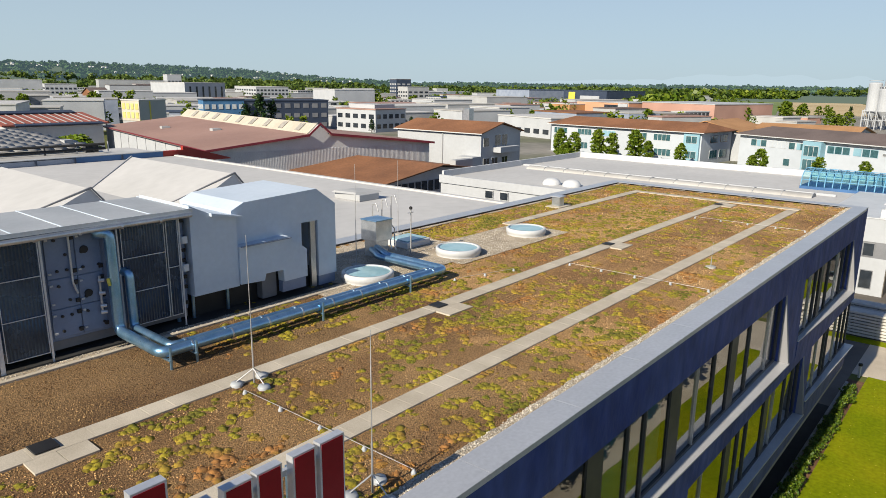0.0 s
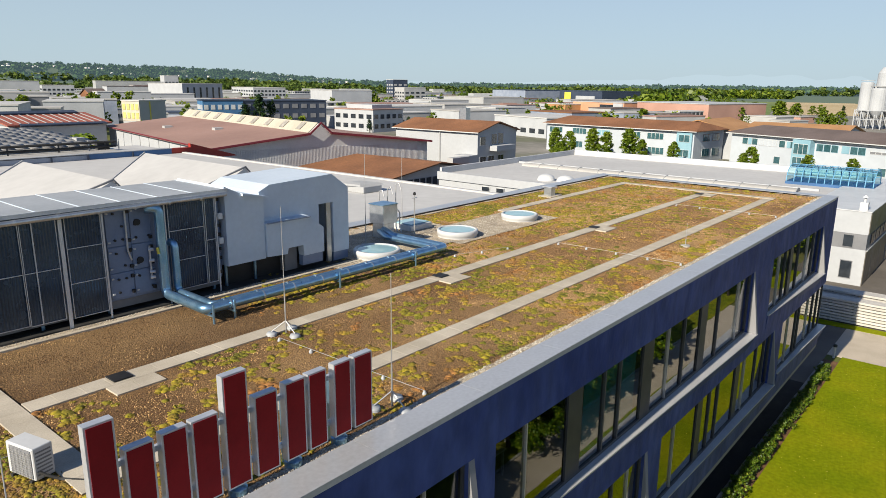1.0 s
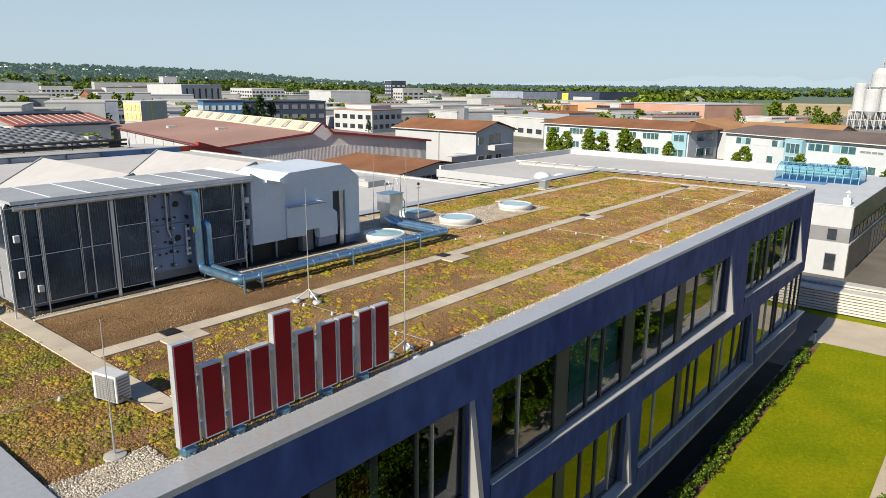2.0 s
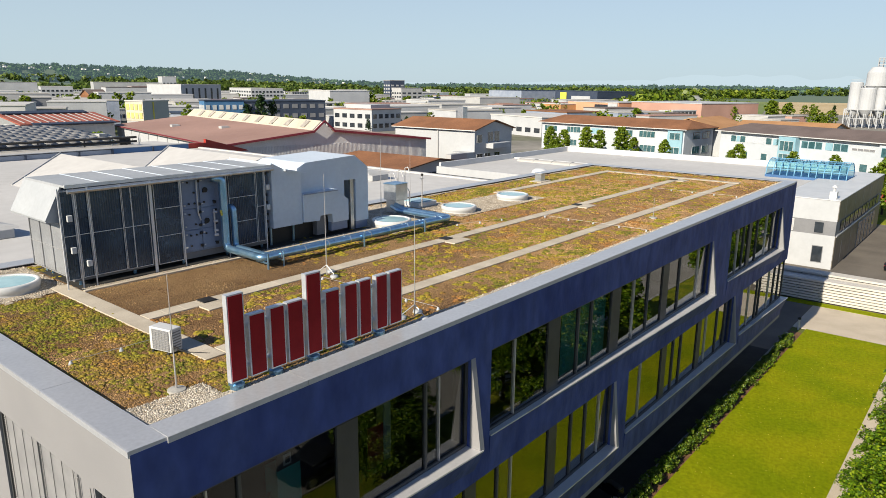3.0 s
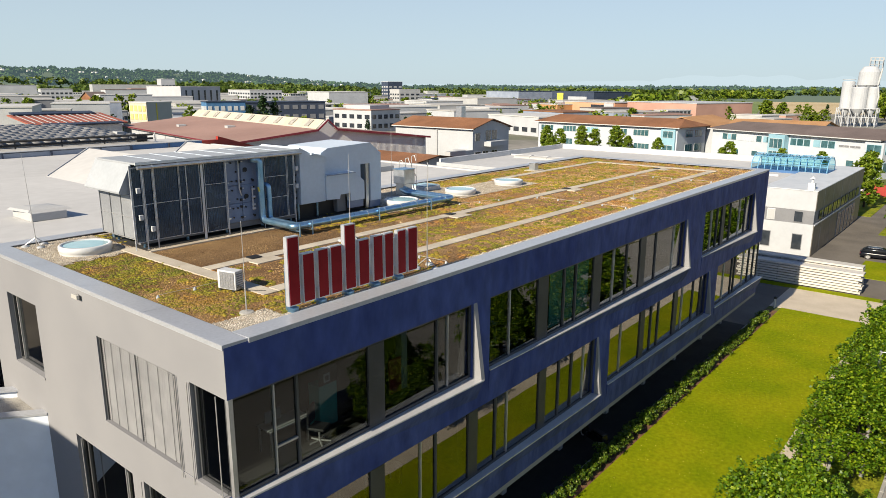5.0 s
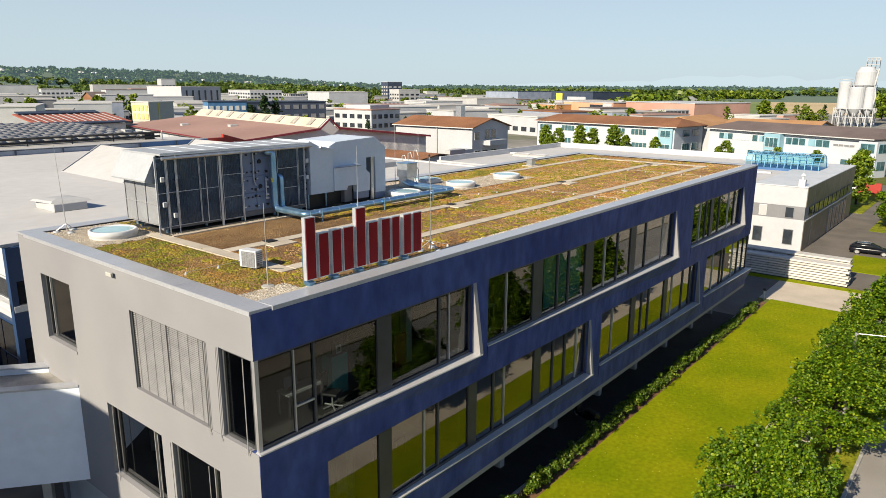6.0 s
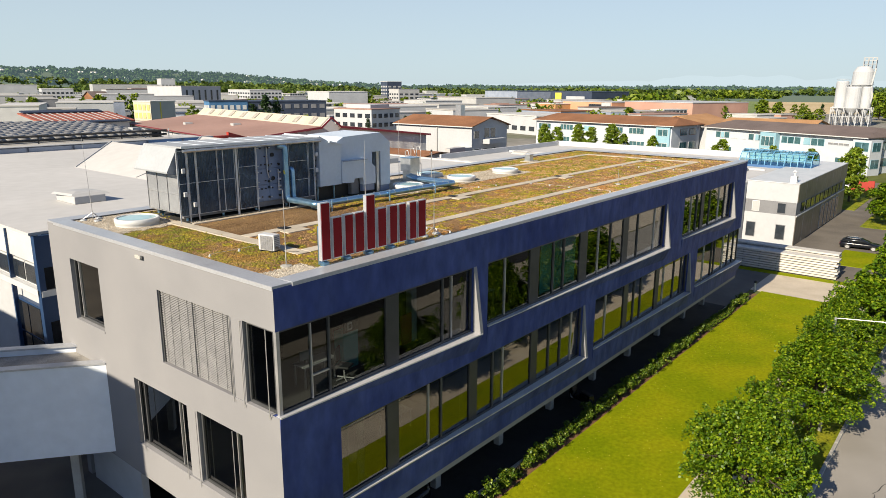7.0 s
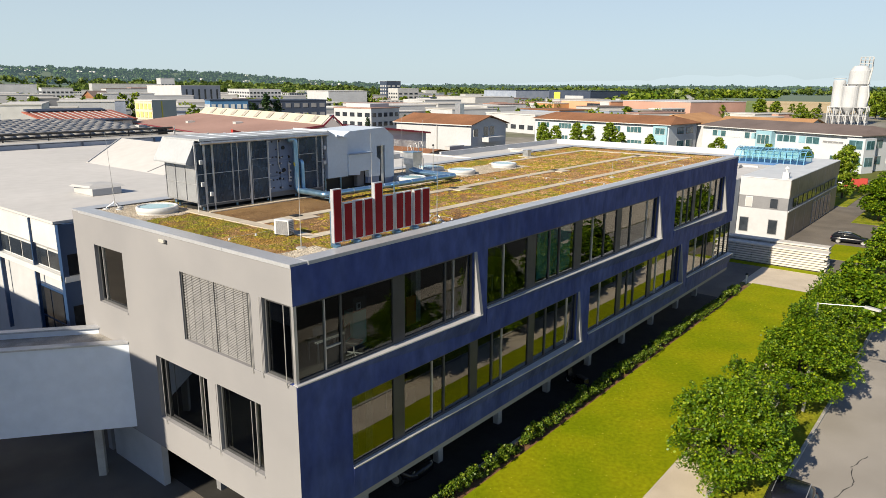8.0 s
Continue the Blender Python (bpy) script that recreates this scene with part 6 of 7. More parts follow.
part("corner_band", B(0.24, 2.19, 16.25, 16.59, 7.35, 7.60), M["white_metal"], hall)
part("corner_glass", B(0.45, 2.19, 16.4, 16.59, 7.61, 8.59), M["window_shaded"], hall)
part("corner_panel", B(0.24, 2.19, 16.3, 16.59, 6.2, 7.34), M["hall_blue"], hall)
part("corner_glass", B(0.45, 2.19, 16.4, 16.59, 0, 6.19), M["window_shaded"], hall)
part("corner_post", B(0.2, 0.44, 16.28, 16.6, 0, HZ - 0.12), M["hall_blue"], hall)

# low link wing on columns, shaded by an added block out of view
wing = thing("link_wing", "white link wing on columns with gravel roof", "building")
def skew(bm):
    """Turn a block drawn along -x to the wing's line."""
    m = Matrix.Translation((0, 10.4, 0)) @ Matrix.Rotation(radians(-38), 4, "Z")
    bmesh.ops.transform(bm, matrix=m, verts=bm.verts)
    return bm
part("wall", skew(B(-18, 0.0, 0.0, 0.2, 2.45, 6.02)), M["wing_shade_white"], wing)
part("wall", skew(B(-18, -0.5, 2.0, 2.2, 2.45, 6.10)), M["wing_shade_white"], wing)
part("floor", skew(B(-18, -0.25, 0.2, 2.0, 2.45, 2.7)), M["concrete"], wing)
part("roof", skew(B(-18, -0.25, 0.2, 2.0, 5.6, 5.85)), M["gravel_grey"], wing, "grey gravel roof")
part("coping", skew(B(-18, 0.0, -0.04, 0.34, 6.021, 6.09)), M["coping"], wing)
part("coping", skew(B(-18, -0.5, 1.88, 2.24, 6.101, 6.17)), M["coping"], wing)
for x in (-1.7, -6.0, -11.0):
    part("column", skew(B(x - 0.15, x + 0.15, 0.7, 1.0, 0, 2.448)), M["concrete"], wing)
# plain block out of view, added only to shade the wing and end wall
block(-26, -15.5, 8.3, 34, 14.3, M["white_wall"], M["membrane_grey"], "tall plain white block out of view, added to cast shade", parapet=0.3)

# low hall behind the far end
LZ = 6.3
low = thing("low_hall", "wide low hall with pale roof, barrel rooflights and parapet", "hall")
part("wall", B(61.9, 94.4, 6.6, 45.6, -0.1, LZ - 0.05), M["white_wall"], low)
part("roof", B(62.0, 94.3, 6.7, 45.5, LZ - 0.049, LZ), M["membrane"], low, "pale roofing")
part("parapet", B(94.2, 94.6, 6.6, 45.9, -0.1, LZ + 0.75), M["white_metal"], low, "white sheet parapet")
part("parapet", B(62.2, 94.19, 45.4, 45.7, LZ - 0.5, LZ + 0.72), M["corrugated"], low, "corrugated grey parapet")
part("parapet", B(61.7, 62.0, 6.6, 45.7, LZ - 0.6, LZ + 0.30), M["white_wall"], low)
part("roof_rib", B(78.6, 78.8, 8, 45.3, LZ + 0.001, LZ + 0.22), M["white_wall"], low)
bm = bmesh.new()
N = 10
outl = [(76.7 + 0.85 * math.cos(math.pi * k / N) * -1, LZ + 0.001 + 0.36 * math.sin(math.pi * k / N)) for k in range(N + 1)]
prism(bm, outl, "y", 9.6, 43.0)
part("barrel_light", bm, M["membrane_grey"], low, "long milky barrel rooflight", False)
for y in np.arange(9.6, 43.0, 2.8):
    ring = [(76.7 - 0.90 * math.cos(math.pi * k / N), LZ + 0.39 * math.sin(math.pi * k / N)) for k in range(N + 1)]
    bm = bmesh.new()
    for (a, b), (c, d) in zip(ring, ring[1:]):
        rod(bm, (a, y, b), (c, y, d), 0.05, seg=5)
    part("rib", bm, M["light_panel"], low)
for x, y in ((66, 33.2), (66.3, 30.9)):
    part("dome", lathe(bmesh.new(), [(1.0, 0), (1.0, 0.15), (0.85, 0.45), (0.5, 0.65), (0, 0.72)], 20, (x, y, LZ)), M["white_metal"], low, smooth=True)
wins(low, "y", 61.85, (25.5, 27.8, 30.0, 36.0, 38.0), 4.6, 5.5, 1.1)
# blue glass vault
vault = thing("glass_vault", "blue steel and glass barrel vault on the roof", "rooflight")
VX, VR = 85.0, 2.3
for k in range(12):
    y = 3.8 + k * 0.765
    bm = bmesh.new()
    arc = [(VX - VR * math.cos(math.pi * i / 10), LZ + 0.3 + 1.75 * math.sin(math.pi * i / 10) ** 0.8) for i in range(11)]
    for (a, b), (c, d) in zip(arc, arc[1:]):
        rod(bm, (a, y, b), (c, y, d), 0.05, seg=6)
    part("rib", bm, M["vault_blue"], vault)
for i in range(1, 10, 2):
    a, b = VX - VR * math.cos(math.pi * i / 10), LZ + 0.3 + 1.75 * math.sin(math.pi * i / 10) ** 0.8
    part("purlin", rod(bmesh.new(), (a, 3.8, b), (a, 12.2, b), 0.04, seg=6), M["vault_blue"], vault)
bm = bmesh.new()
for i in range(10):
    vs = []
    for y, kk in ((3.8, i), (12.2, i), (12.2, i + 1), (3.8, i + 1)):
        vs.append(bm.verts.new((VX - 0.97 * VR * math.cos(math.pi * kk / 10), y, LZ + 0.28 + 1.68 * math.sin(math.pi * kk / 10) ** 0.8)))
    bm.faces.new(vs)
part("glazing", bm, glass("glass_blue", (0.52, 0.76, 0.82), 1.5), vault, "blue tinted glazing").visible_shadow = False
part("upstand", B(VX - VR - 0.1, VX + VR + 0.1, 3.7, 12.3, LZ + 0.001, LZ + 0.3), M["blue_paint"], vault)

# workshop with dark window band
shop = thing("workshop", "two-tone grey workshop with a dark window band and brown side", "building")
SX, SY, SH = 66.6, 1.5, 6.5
part("wall", B(SX, 93.0, SY, 6.55, -0.1, 3.2), M["white_wall"], shop)
part("wall", B(SX, 93.0, SY, 6.55, 4.55, SH), M["white_wall"], shop)
part("band", B(SX + 0.03, 92.97, SY + 0.03, 6.55, 3.2, 4.55), M["grey_panel"], shop, "dark grey window band")
part("side_cladding", B(SX + 0.05, 93.0, SY - 0.06, SY - 0.004, 0, 3.15), M["brown_panel"], shop, "brown metal cladding")
part("side_cladding", B(SX + 0.05, 93.0, SY - 0.06, SY - 0.004, 4.6, SH - 0.02), M["brown_panel"], shop)
part("roof", B(SX - 0.05, 93.05, SY - 0.08, 6.6, SH, SH + 0.08), M["white_metal"], shop, "white flat roof")
part("band_sill", B(SX, 93.0, SY - 0.12, SY - 0.062, 3.1, 3.22), M["white_metal"], shop)
for x in np.arange(70.0, 93, 4.6):
    part("seam", B(x, x + 0.06, SY - 0.075, SY - 0.062, 0, SH), M["light_panel"], shop)
wins(shop, "y", SX, (2.35, 5.3), 0.55, 2.15, 0.95, rim=M["grey_panel"], cross=False)
wins(shop, "y", SX + 0.03, (2.5,), 3.32, 4.45, 0.85, rim=M["grey_panel"], cross=False)
wins(shop, "y", SX + 0.03, (5.1,), 3.32, 4.45, 0.75, material=M["light_panel"], rim=M["white_metal"], cross=False)
wins(shop, "x", SY + 0.03, [68.5 + 2.3 * i for i in range(10)], 3.35, 4.4, 1.9, rim=M["mullion"])
wins(shop, "x", SY - 0.06, [78.5 + 2.2 * i for i in range(5)], 0.1, 2.8, 1.7, rim=M["light_panel"])
cowl = part("chimney", B(67.0, 67.6, 1.9, 2.5, SH + 0.081, SH + 0.75), M["white_metal"], shop)
part("cap", lathe(bmesh.new(), [(0.1, 0), (0.1, 0.35), (0.26, 0.4), (0.05, 0.62), (0, 0.64)], 12, (67.3, 2.2, SH + 0.75)), M["white_metal"], cowl)
solid("red_wall", B(117, 117.4, 1.0, 4.2, 0, 1.7, 0.02), M["red_paint"], "plain bright red boundary wall", "wall")

# villa with balcony
v = gabled(98.2, 110.4, 67.2, 87.4, 8.55, 10.0, M["white_wall"], M["roof_brown"], "white rendered house with brown pitched roof and balcony", axis="y", over=0.55, hip=0.0)
part("balcony", B(101.8, 107.6, 65.5, 67.19, 4.9, 5.9, 0.03), M["white_wall"], v)
part("chimney", B(104.6, 106.0, 75.0, 76.4, 9.5, 12.3), M["duct"], v)
wins(v, "x", 67.2, (102.3, 104.4), 6.0, 8.0, 1.7)
wins(v, "x", 67.2, (98.9,), 6.0, 7.6, 1.6)
wins(v, "x", 67.2, (98.9, 101.4, 104.5), 2.2, 4.0, 1.8)
part("downpipe", rod(bmesh.new(), (98.08, 76.0, 0), (98.08, 76.0, 8.5), 0.12, seg=8), M["light_panel"], v)
part("porch", B(95.8, 98.15, 67.2, 70.7, 0, 4.4), M["white_wall"], v)
# brown low roof in front
g = gabled(62.0, 83.0, 55.0, 78.0, 4.7, 6.0, M["corrugated"], M["roof_brown"], "low shed with brown pitched roof and window strip", axis="y", over=1.0, name="shed")
wins(g, "x", 55.0, [62.6 + i * 1.28 for i in range(16)], 2.7, 4.2, 1.1, rim=M["light_panel"], cross=False)
part("roof_box", B(78, 82, 56.5, 57.6, 5.0, 6.1), M["light_panel"], g)

# big hall with rose roof
def turned_block(t, bmx, ox, oy, ang):
    bmesh.ops.transform(bmx, matrix=Matrix.Translation((ox, oy, 0)) @ Matrix.Rotation(radians(ang), 4, "Z"), verts=bmx.verts)
    return bmx


big = thing("rose_hall", "long grey corrugated hall with rose-brown roof and raised rooflight ridge", "hall")
OX, OY, ANG = 50.6, 75.9, -12.0
def R_(b):
    return turned_block(None, b, OX, OY, ANG)
part("gable_wall", R_(prism(bmesh.new(), [(0, 0), (36, 0), (36, 7.4), (17.8, 9.35), (16.1, 10.85), (14.4, 9.35), (0, 7.8)], "y", 0, 0.4)), M["corrugated"], big, "grey corrugated gable wall")
ribs = bmesh.new()
for i in range(150):
    box(ribs, i * 0.24, i * 0.24 + 0.10, -0.05, 0.0, 0, 7.5 if i < 90 else 7.35)
part("wall_ribs", R_(ribs), M["corrugated"], big)
part("side_wall", R_(B(0.05, 0.4, 0.4, 57.5, 0, 7.7)), M["white_wall"], big)
for k in range(10):
    part("panel_joint", R_(B(0.0, 0.045, 2.5 + k * 5.5, 2.62 + k * 5.5, 0, 7.7)), M["grey_panel"], big)
part("roof", R_(prism(bmesh.new(), [(-0.6, 7.75), (14.4, 9.35), (14.4, 9.6), (-0.6, 8.0)], "y", -0.5, 58.2)), M["roof_rose"], big, "rose-brown roofing")
part("roof", R_(prism(bmesh.new(), [(17.8, 9.35), (36.6, 7.4), (36.6, 7.65), (17.8, 9.6)], "y", -0.5, 58.2)), M["roof_rose"], big)
part("ridge_light", R_(prism(bmesh.new(), [(14.2, 9.4), (18.0, 9.4), (16.1, 11.0)], "y", 0.5, 57.6)), M["cream"], big, "cream raised ridge with rooflights")
for k in range(9):
    y = 3.5 + k * 5.8
    part("rooflight", R_(prism(bmesh.new(), [(14.7, 9.85), (15.85, 10.82), (15.79, 10.91), (14.64, 9.94)], "y", y, y + 1.5)), M["gravel_grey"], big)
for pth in (((-0.6, 7.75), (14.3, 9.3), (14.3, 9.62), (-0.6, 8.05)), ((14.2, 9.25), (16.1, 10.85), (16.1, 11.15), (14.2, 9.6)), ((16.1, 10.85), (17.9, 9.25), (17.9, 9.6), (16.1, 11.15)), ((17.8, 9.3), (36.6, 7.35), (36.6, 7.67), (17.8, 9.65))):
    part("verge_trim", R_(prism(bmesh.new(), list(pth), "y", -0.7, -0.51)), M["red_trim"], big, "dark red verge trim")
part("eave_trim", R_(B(-0.70, -0.6, -0.6, 58.2, 7.86, 8.02)), M["red_trim"], big)
for k in range(2):
    part("roof_vent", R_(B(4.5 + 3.6 * k, 5.9 + 3.6 * k, 36 - 15 * k, 37.4 - 15 * k, 8.4 + 0.38 * k, 8.95 + 0.38 * k)), M["light_panel"], big)

# blue-grey and red front of the solar hall
sol = thing("solar_hall", "hall with blue-grey front and rows of grey solar panels", "hall")
part("wall", B(-60, 28.5, 54.4, 78, -0.1, 10.4), M["blue_grey"], sol)
part("fascia", B(-60, 25.0, 53.9, 54.39, 8.6, 10.52), M["blue_grey"], sol, "blue-grey fascia")
part("fascia", B(25.02, 32.7, 53.85, 54.39, 8.75, 10.58), M["blue_paint"], sol, "deep blue fascia")
part("fascia", B(32.72, 34.7, 53.9, 54.39, 9.45, 10.6), M["red_paint"], sol, "bright red fascia")
part("canopy", prism(bmesh.new(), [(34.72, 9.45), (39.8, 9.45), (39.5, 9.6), (34.72, 10.95)], "y", 53.95, 54.35), M["red_paint"], sol, "red sloping end piece")
for x in (-0.5, 3.3, 7.0, 10.2, 13.76, 17.7, 22.04, 25.0, 28.9):
    part("joint", B(x, x + 0.14, 53.75, 53.845, 8.7, 10.55), M["navy"], sol)
part("roof", B(-60, 28.6, 54.61, 78, 10.4, 10.6), M["membrane_grey"], sol)
part("roof", B(28.61, 32.7, 54.61, 60.5, 10.2, 10.5), M["membrane"], sol)
part("roof_edge", B(-60, 32.7, 53.8, 54.6, 10.585, 10.64), M["light_panel"], sol)
prng = np.random.default_rng(31)
pp = []
for r in range(10):
    y = 58.6 + r * 2.0
    for x in np.arange(-10, 28.3 - (r == 9) * 3, 1.05):
        pp.append((x, y, 11.12 + 0.05 * r + 0.06 * prng.random()))
pp = np.array(pp)
pan = [(-0.5, -0.75, -0.13), (0.5, -0.75, -0.13), (0.5, 0.75, 0.18), (-0.5, 0.75, 0.18), (-0.5, -0.75, -0.19), (0.5, -0.75, -0.19), (0.5, 0.75, 0.12), (-0.5, 0.75, 0.12)]
me = scattered("solar_panels", pan, [(0, 1, 2, 3), (0, 4, 5, 1), (1, 5, 6, 2), (2, 6, 7, 3), (3, 7, 4, 0)], pp, np.full(len(pp), 0.98), np.zeros(len(pp)))
me.materials.append(M["solar"])
tagged(new("solar_panels", me), "rows of grey tilted solar panels", "solar panels", kind="stuff")
rail = thing("roof_rail", "dark steel pipe rack along the solar roof", "rack")
for z in (10.9, 11.3):
    part("rail", rod(bmesh.new(), (-40, 57.0, z), (29, 57.0, z), 0.12, seg=6), M["rubber"], rail)
for x in np.arange(-36, 30, 4.0):
    part("post", rod(bmesh.new(), (x, 57.0, 10.6), (x, 57.0, 11.35), 0.07, seg=6), M["infill"], rail)
part("end_box", B(27.4, 28.5, 57.2, 57.7, 10.601, 11.25), M["infill"], rail)
for x in (26.6, 29.3):
    part("end_post", rod(bmesh.new(), (x, 57.1, 10.6), (x, 57.1, 11.5), 0.06, seg=6), M["alu"], rail)
part("vent", B(27.0, 27.8, 60.5, 61.5, 10.601, 11.5), M["light_panel"], rail)

# red solar roof further back
rs = thing("red_roof_shed", "shed with red roof and strips of solar panels", "building")
part("wall", B(44, 60, 127.5, 138, -0.1, 8.6), M["white_wall"], rs)
part("roof", prism(bmesh.new(), [(127, 8.75), (138.5, 10.25), (138.5, 10.5), (127, 9.0)], "x", 43, 61), M["red_tile"], rs, "dull red pitched roof")
for i in range(12):
    part("strip", prism(bmesh.new(), [(128, 9.16), (137.2, 10.36), (137.2, 10.44), (128, 9.24)], "x", 44.0 + i * 1.4, 44.2 + i * 1.4), M["light_panel"], rs)
part("solar_edge", prism(bmesh.new(), [(136.8, 10.42), (138.8, 10.70), (138.8, 10.95), (136.8, 10.62)], "x", 43.5, 59), M["navy"], rs)
part("solar_edge", prism(bmesh.new(), [(126.6, 8.75), (128.0, 8.98), (128.0, 9.15), (126.6, 8.95)], "x", 45, 60), M["navy"], rs)

# two long office buildings with white walls, each drawn from its near corner and turned
o1 = gabled(0, 14.0, 0, 41.6, 7.2, 8.7, M["cool_white"], M["roof_brown"], "long white two-storey office with brown roof", axis="y", over=0.9, hip=3.0)
o1.matrix_basis = pose(153.2, 48.4, 0, 0, 0, -7.5)
wins(o1, "y", 0.0, (36.5, 29.0, 13.5, 7.5), 4.7, 6.2, 4.2, material=M["window_sky_teal"])
wins(o1, "y", 0.0, (22.0,), 4.7, 6.2, 3.6, material=M["pale_blue"])
wins(o1, "y", 0.0, (7.2, 13.5, 30.0), 1.3, 2.9, 4.2, material=M["window_sky_teal"])
part("bay", B(-0.5, 3.0, 0.3, 4.0, -0.1, 6.9), M["pale_blue"], o1, "pale blue end bay")
wins(o1, "y", -0.5, (0.8,), 4.6, 6.2, 2.6, material=M["window_sky_teal"])
wins(o1, "y", -0.5, (0.8,), 1.3, 2.9, 2.6, material=M["window_sky_teal"])
wins(o1, "x", 0.0, (4.0, 8.6), 4.6, 6.2, 3.4, rim=M["roof_brown"], material=M["window_sky_teal"])
wins(o1, "x", 0.0, (4.0, 8.6), 1.2, 3.0, 3.4, material=M["window_sky_teal"])
o2 = gabled(0, 14.0, 0, 38.8, 7.2, 8.5, M["cool_white"], M["roof_dark"], "long white two-storey office with dark roof and blue bays", axis="y", over=0.9, hip=3.0)
o2.matrix_basis = pose(141.2, 6.3, 0, 0, 0, -24.5)
wins(o2, "y", 0.0, (31.9, 34.4, 25.2, 22.7), 4.8, 6.2, 1.4, material=M["window_sky_teal"])
wins(o2, "y", 0.0, (33.35, 23.85), 4.8, 6.2, 1.0, material=M["pale_blue"])
wins(o2, "y", 0.0, (27.2,), 4.8, 6.2, 4.2, material=M["cool_white"])
wins(o2, "y", 0.0, (13.7, 15.25, 16.8), 4.8, 6.2, 1.4, material=M["window_sky_teal"], rim=M["pale_blue"])
wins(o2, "y", 0.0, (8.4, 9.9), 4.8, 6.2, 1.4, material=M["window_sky_teal"], rim=M["pale_blue"])
wins(o2, "y", 0.0, (11.5,), 4.8, 6.2, 1.5, material=M["pale_blue"], rim=M["pale_blue"])
wins(o2, "y", 0.0, (3.2,), 5.2, 5.7, 4.4, material=M["grey_panel"])
wins(o2, "y", 0.0, (4.2, 9.0, 26.0, 31.0), 1.4, 2.9, 1.5, material=M["window_sky_teal"])
part("eave_band", B(-0.06, -0.004, 0.3, 38.6, 6.45, 6.85), M["white_metal"], o2)
part("bay", B(-1.4, -0.01, 18.6, 22.5, -0.1, 6.8), M["pale_blue"], o2, "pale blue glazed bay")
wins(o2, "y", -1.4, (19.0,), 4.0, 6.0, 3.1, material=M["window_sky_teal"], rim=M["white_metal"])
wins(o2, "y", -1.4, (19.0,), 1.2, 3.4, 3.1, material=M["window_sky_teal"])
part("bay", B(-0.9, 2.6, -1.6, 2.0, -0.1, 6.6), M["cool_white"], o2, "white corner bay")
for z in (1.3, 4.5):
    wins(o2, "y", -0.9, (-1.2,), z, z + 1.7, 2.7, material=M["window_sky_teal"], rim=M["pale_blue"])
    wins(o2, "x", -1.6, (-0.4,), z, z + 1.7, 2.4, material=M["window_sky_teal"], rim=M["pale_blue"])
    wins(o2, "x", 0.0, (4.5, 9.0), z, z + 1.7, 2.6, material=M["window_sky_teal"])
gabled(168, 190, 44, 62, 6.4, 8.8, M["white_wall"], M["roof_tan"], "white house with wide tan roof", axis="x")
gabled(176, 205, 24, 46, 6.0, 7.9, M["blue_grey"], M["roof_tan"], "tan roofed hall behind the offices", axis="y")


# ---------------------------------------------------------------- the town further off
BUILT = []      # centres and radii of the far buildings, so that none stands in another


def far_block(x, y, w, d, h, wall, label, roof="membrane", rows=0, cols=0, win="window_dark", ang=-18.0, storey=3.3):
    """A far building, centred at x, y, turned by ang degrees; rows of single windows on the two near walls."""
    t = thing("building", label, "building", at=pose(x, y, 0, 0, 0, ang))
    BUILT.append((x, y, 0.5 * math.hypot(w, d)))
    part("wall", B(-w / 2, w / 2, -d / 2, d / 2, -0.1, h), M[wall], t)
    part("roof", B(-w / 2 - 0.2, w / 2 + 0.2, -d / 2 - 0.2, d / 2 + 0.2, h, h + 0.35), M[roof], t)
    for r in range(rows):
        z = 1.3 + r * storey
        if z + 1.5 > h:
            break
        for i in range(cols):
            g = d / cols
            part("window", B(-w / 2 - 0.12, -w / 2 - 0.01, -d / 2 + g * (i + 0.2), -d / 2 + g * (i + 0.8), z, z + 1.5), M[win], t)
            g = w / cols
            part("window", B(-w / 2 + g * (i + 0.2), -w / 2 + g * (i + 0.8), -d / 2 - 0.12, -d / 2 - 0.01, z, z + 1.5), M[win], t)
    return t


wh_ = far_block(176.3, 175.8, 15, 20, 7.6, "white_wall", "white three-storey house with flat reddish roof edge", "roof_rose", 3, 5, ang=0.0)
part("penthouse", B(-4, 6, -6, 7, 7.95, 9.3), M["white_wall"], wh_)
yl = far_block(102.3, 195.3, 9.0, 8.0, 10.9, "light_panel", "grey block with a cream and yellow window face", ang=10.0)
part("face", B(-4.62, -4.51, -4.0, 4.0, 5.2, 10.8), M["cream"], yl, "pale cream face")
for r in range(2):
    for i in range(4):
        part("window", B(-4.72, -4.63, -3.6 + i * 1.95, -2.3 + i * 1.95, 5.9 + r * 2.5, 7.6 + r * 2.5), M["yellow_pale"], yl, "yellow framed window")
part("stripe", B(-1.2, -0.8, -4.1, -4.01, 5.5, 10.8), M["yellow"], yl, "thin yellow stripe")
bh = far_block(277, 474.6, 32, 48, 14.9, "white_wall", "large white hall with tall dark slit windows", ang=0.0)
for i in range(6):
    part("slit", B(-12.5 + i * 5.0, -11.2 + i * 5.0, -24.2, -24.01, 4.5, 12.5), M["window_dark"], bh, "tall dark slit window")
far_block(238, 435, 36, 18, 8.4, "white_wall", "long white low office with dark window band", rows=1, cols=8)
far_block(386, 694, 14, 22, 22.0, "white_wall", "tall white office tower far off", rows=5, cols=4)
far_block(129.2, 197, 13.0, 7, 10.7, "mid_blue", "bright blue low hall with white windows", "navy", 3, 6, "white_metal", storey=3.3)
far_block(153.6, 198, 30, 14, 10.3, "navy", "dark shed with long dark roof and pale piers", "navy", 3, 9, "grey_panel", storey=3.3)
far_block(400, 558, 30, 70, 11.5, "white_wall", "long white multi-storey block", rows=3, cols=9)
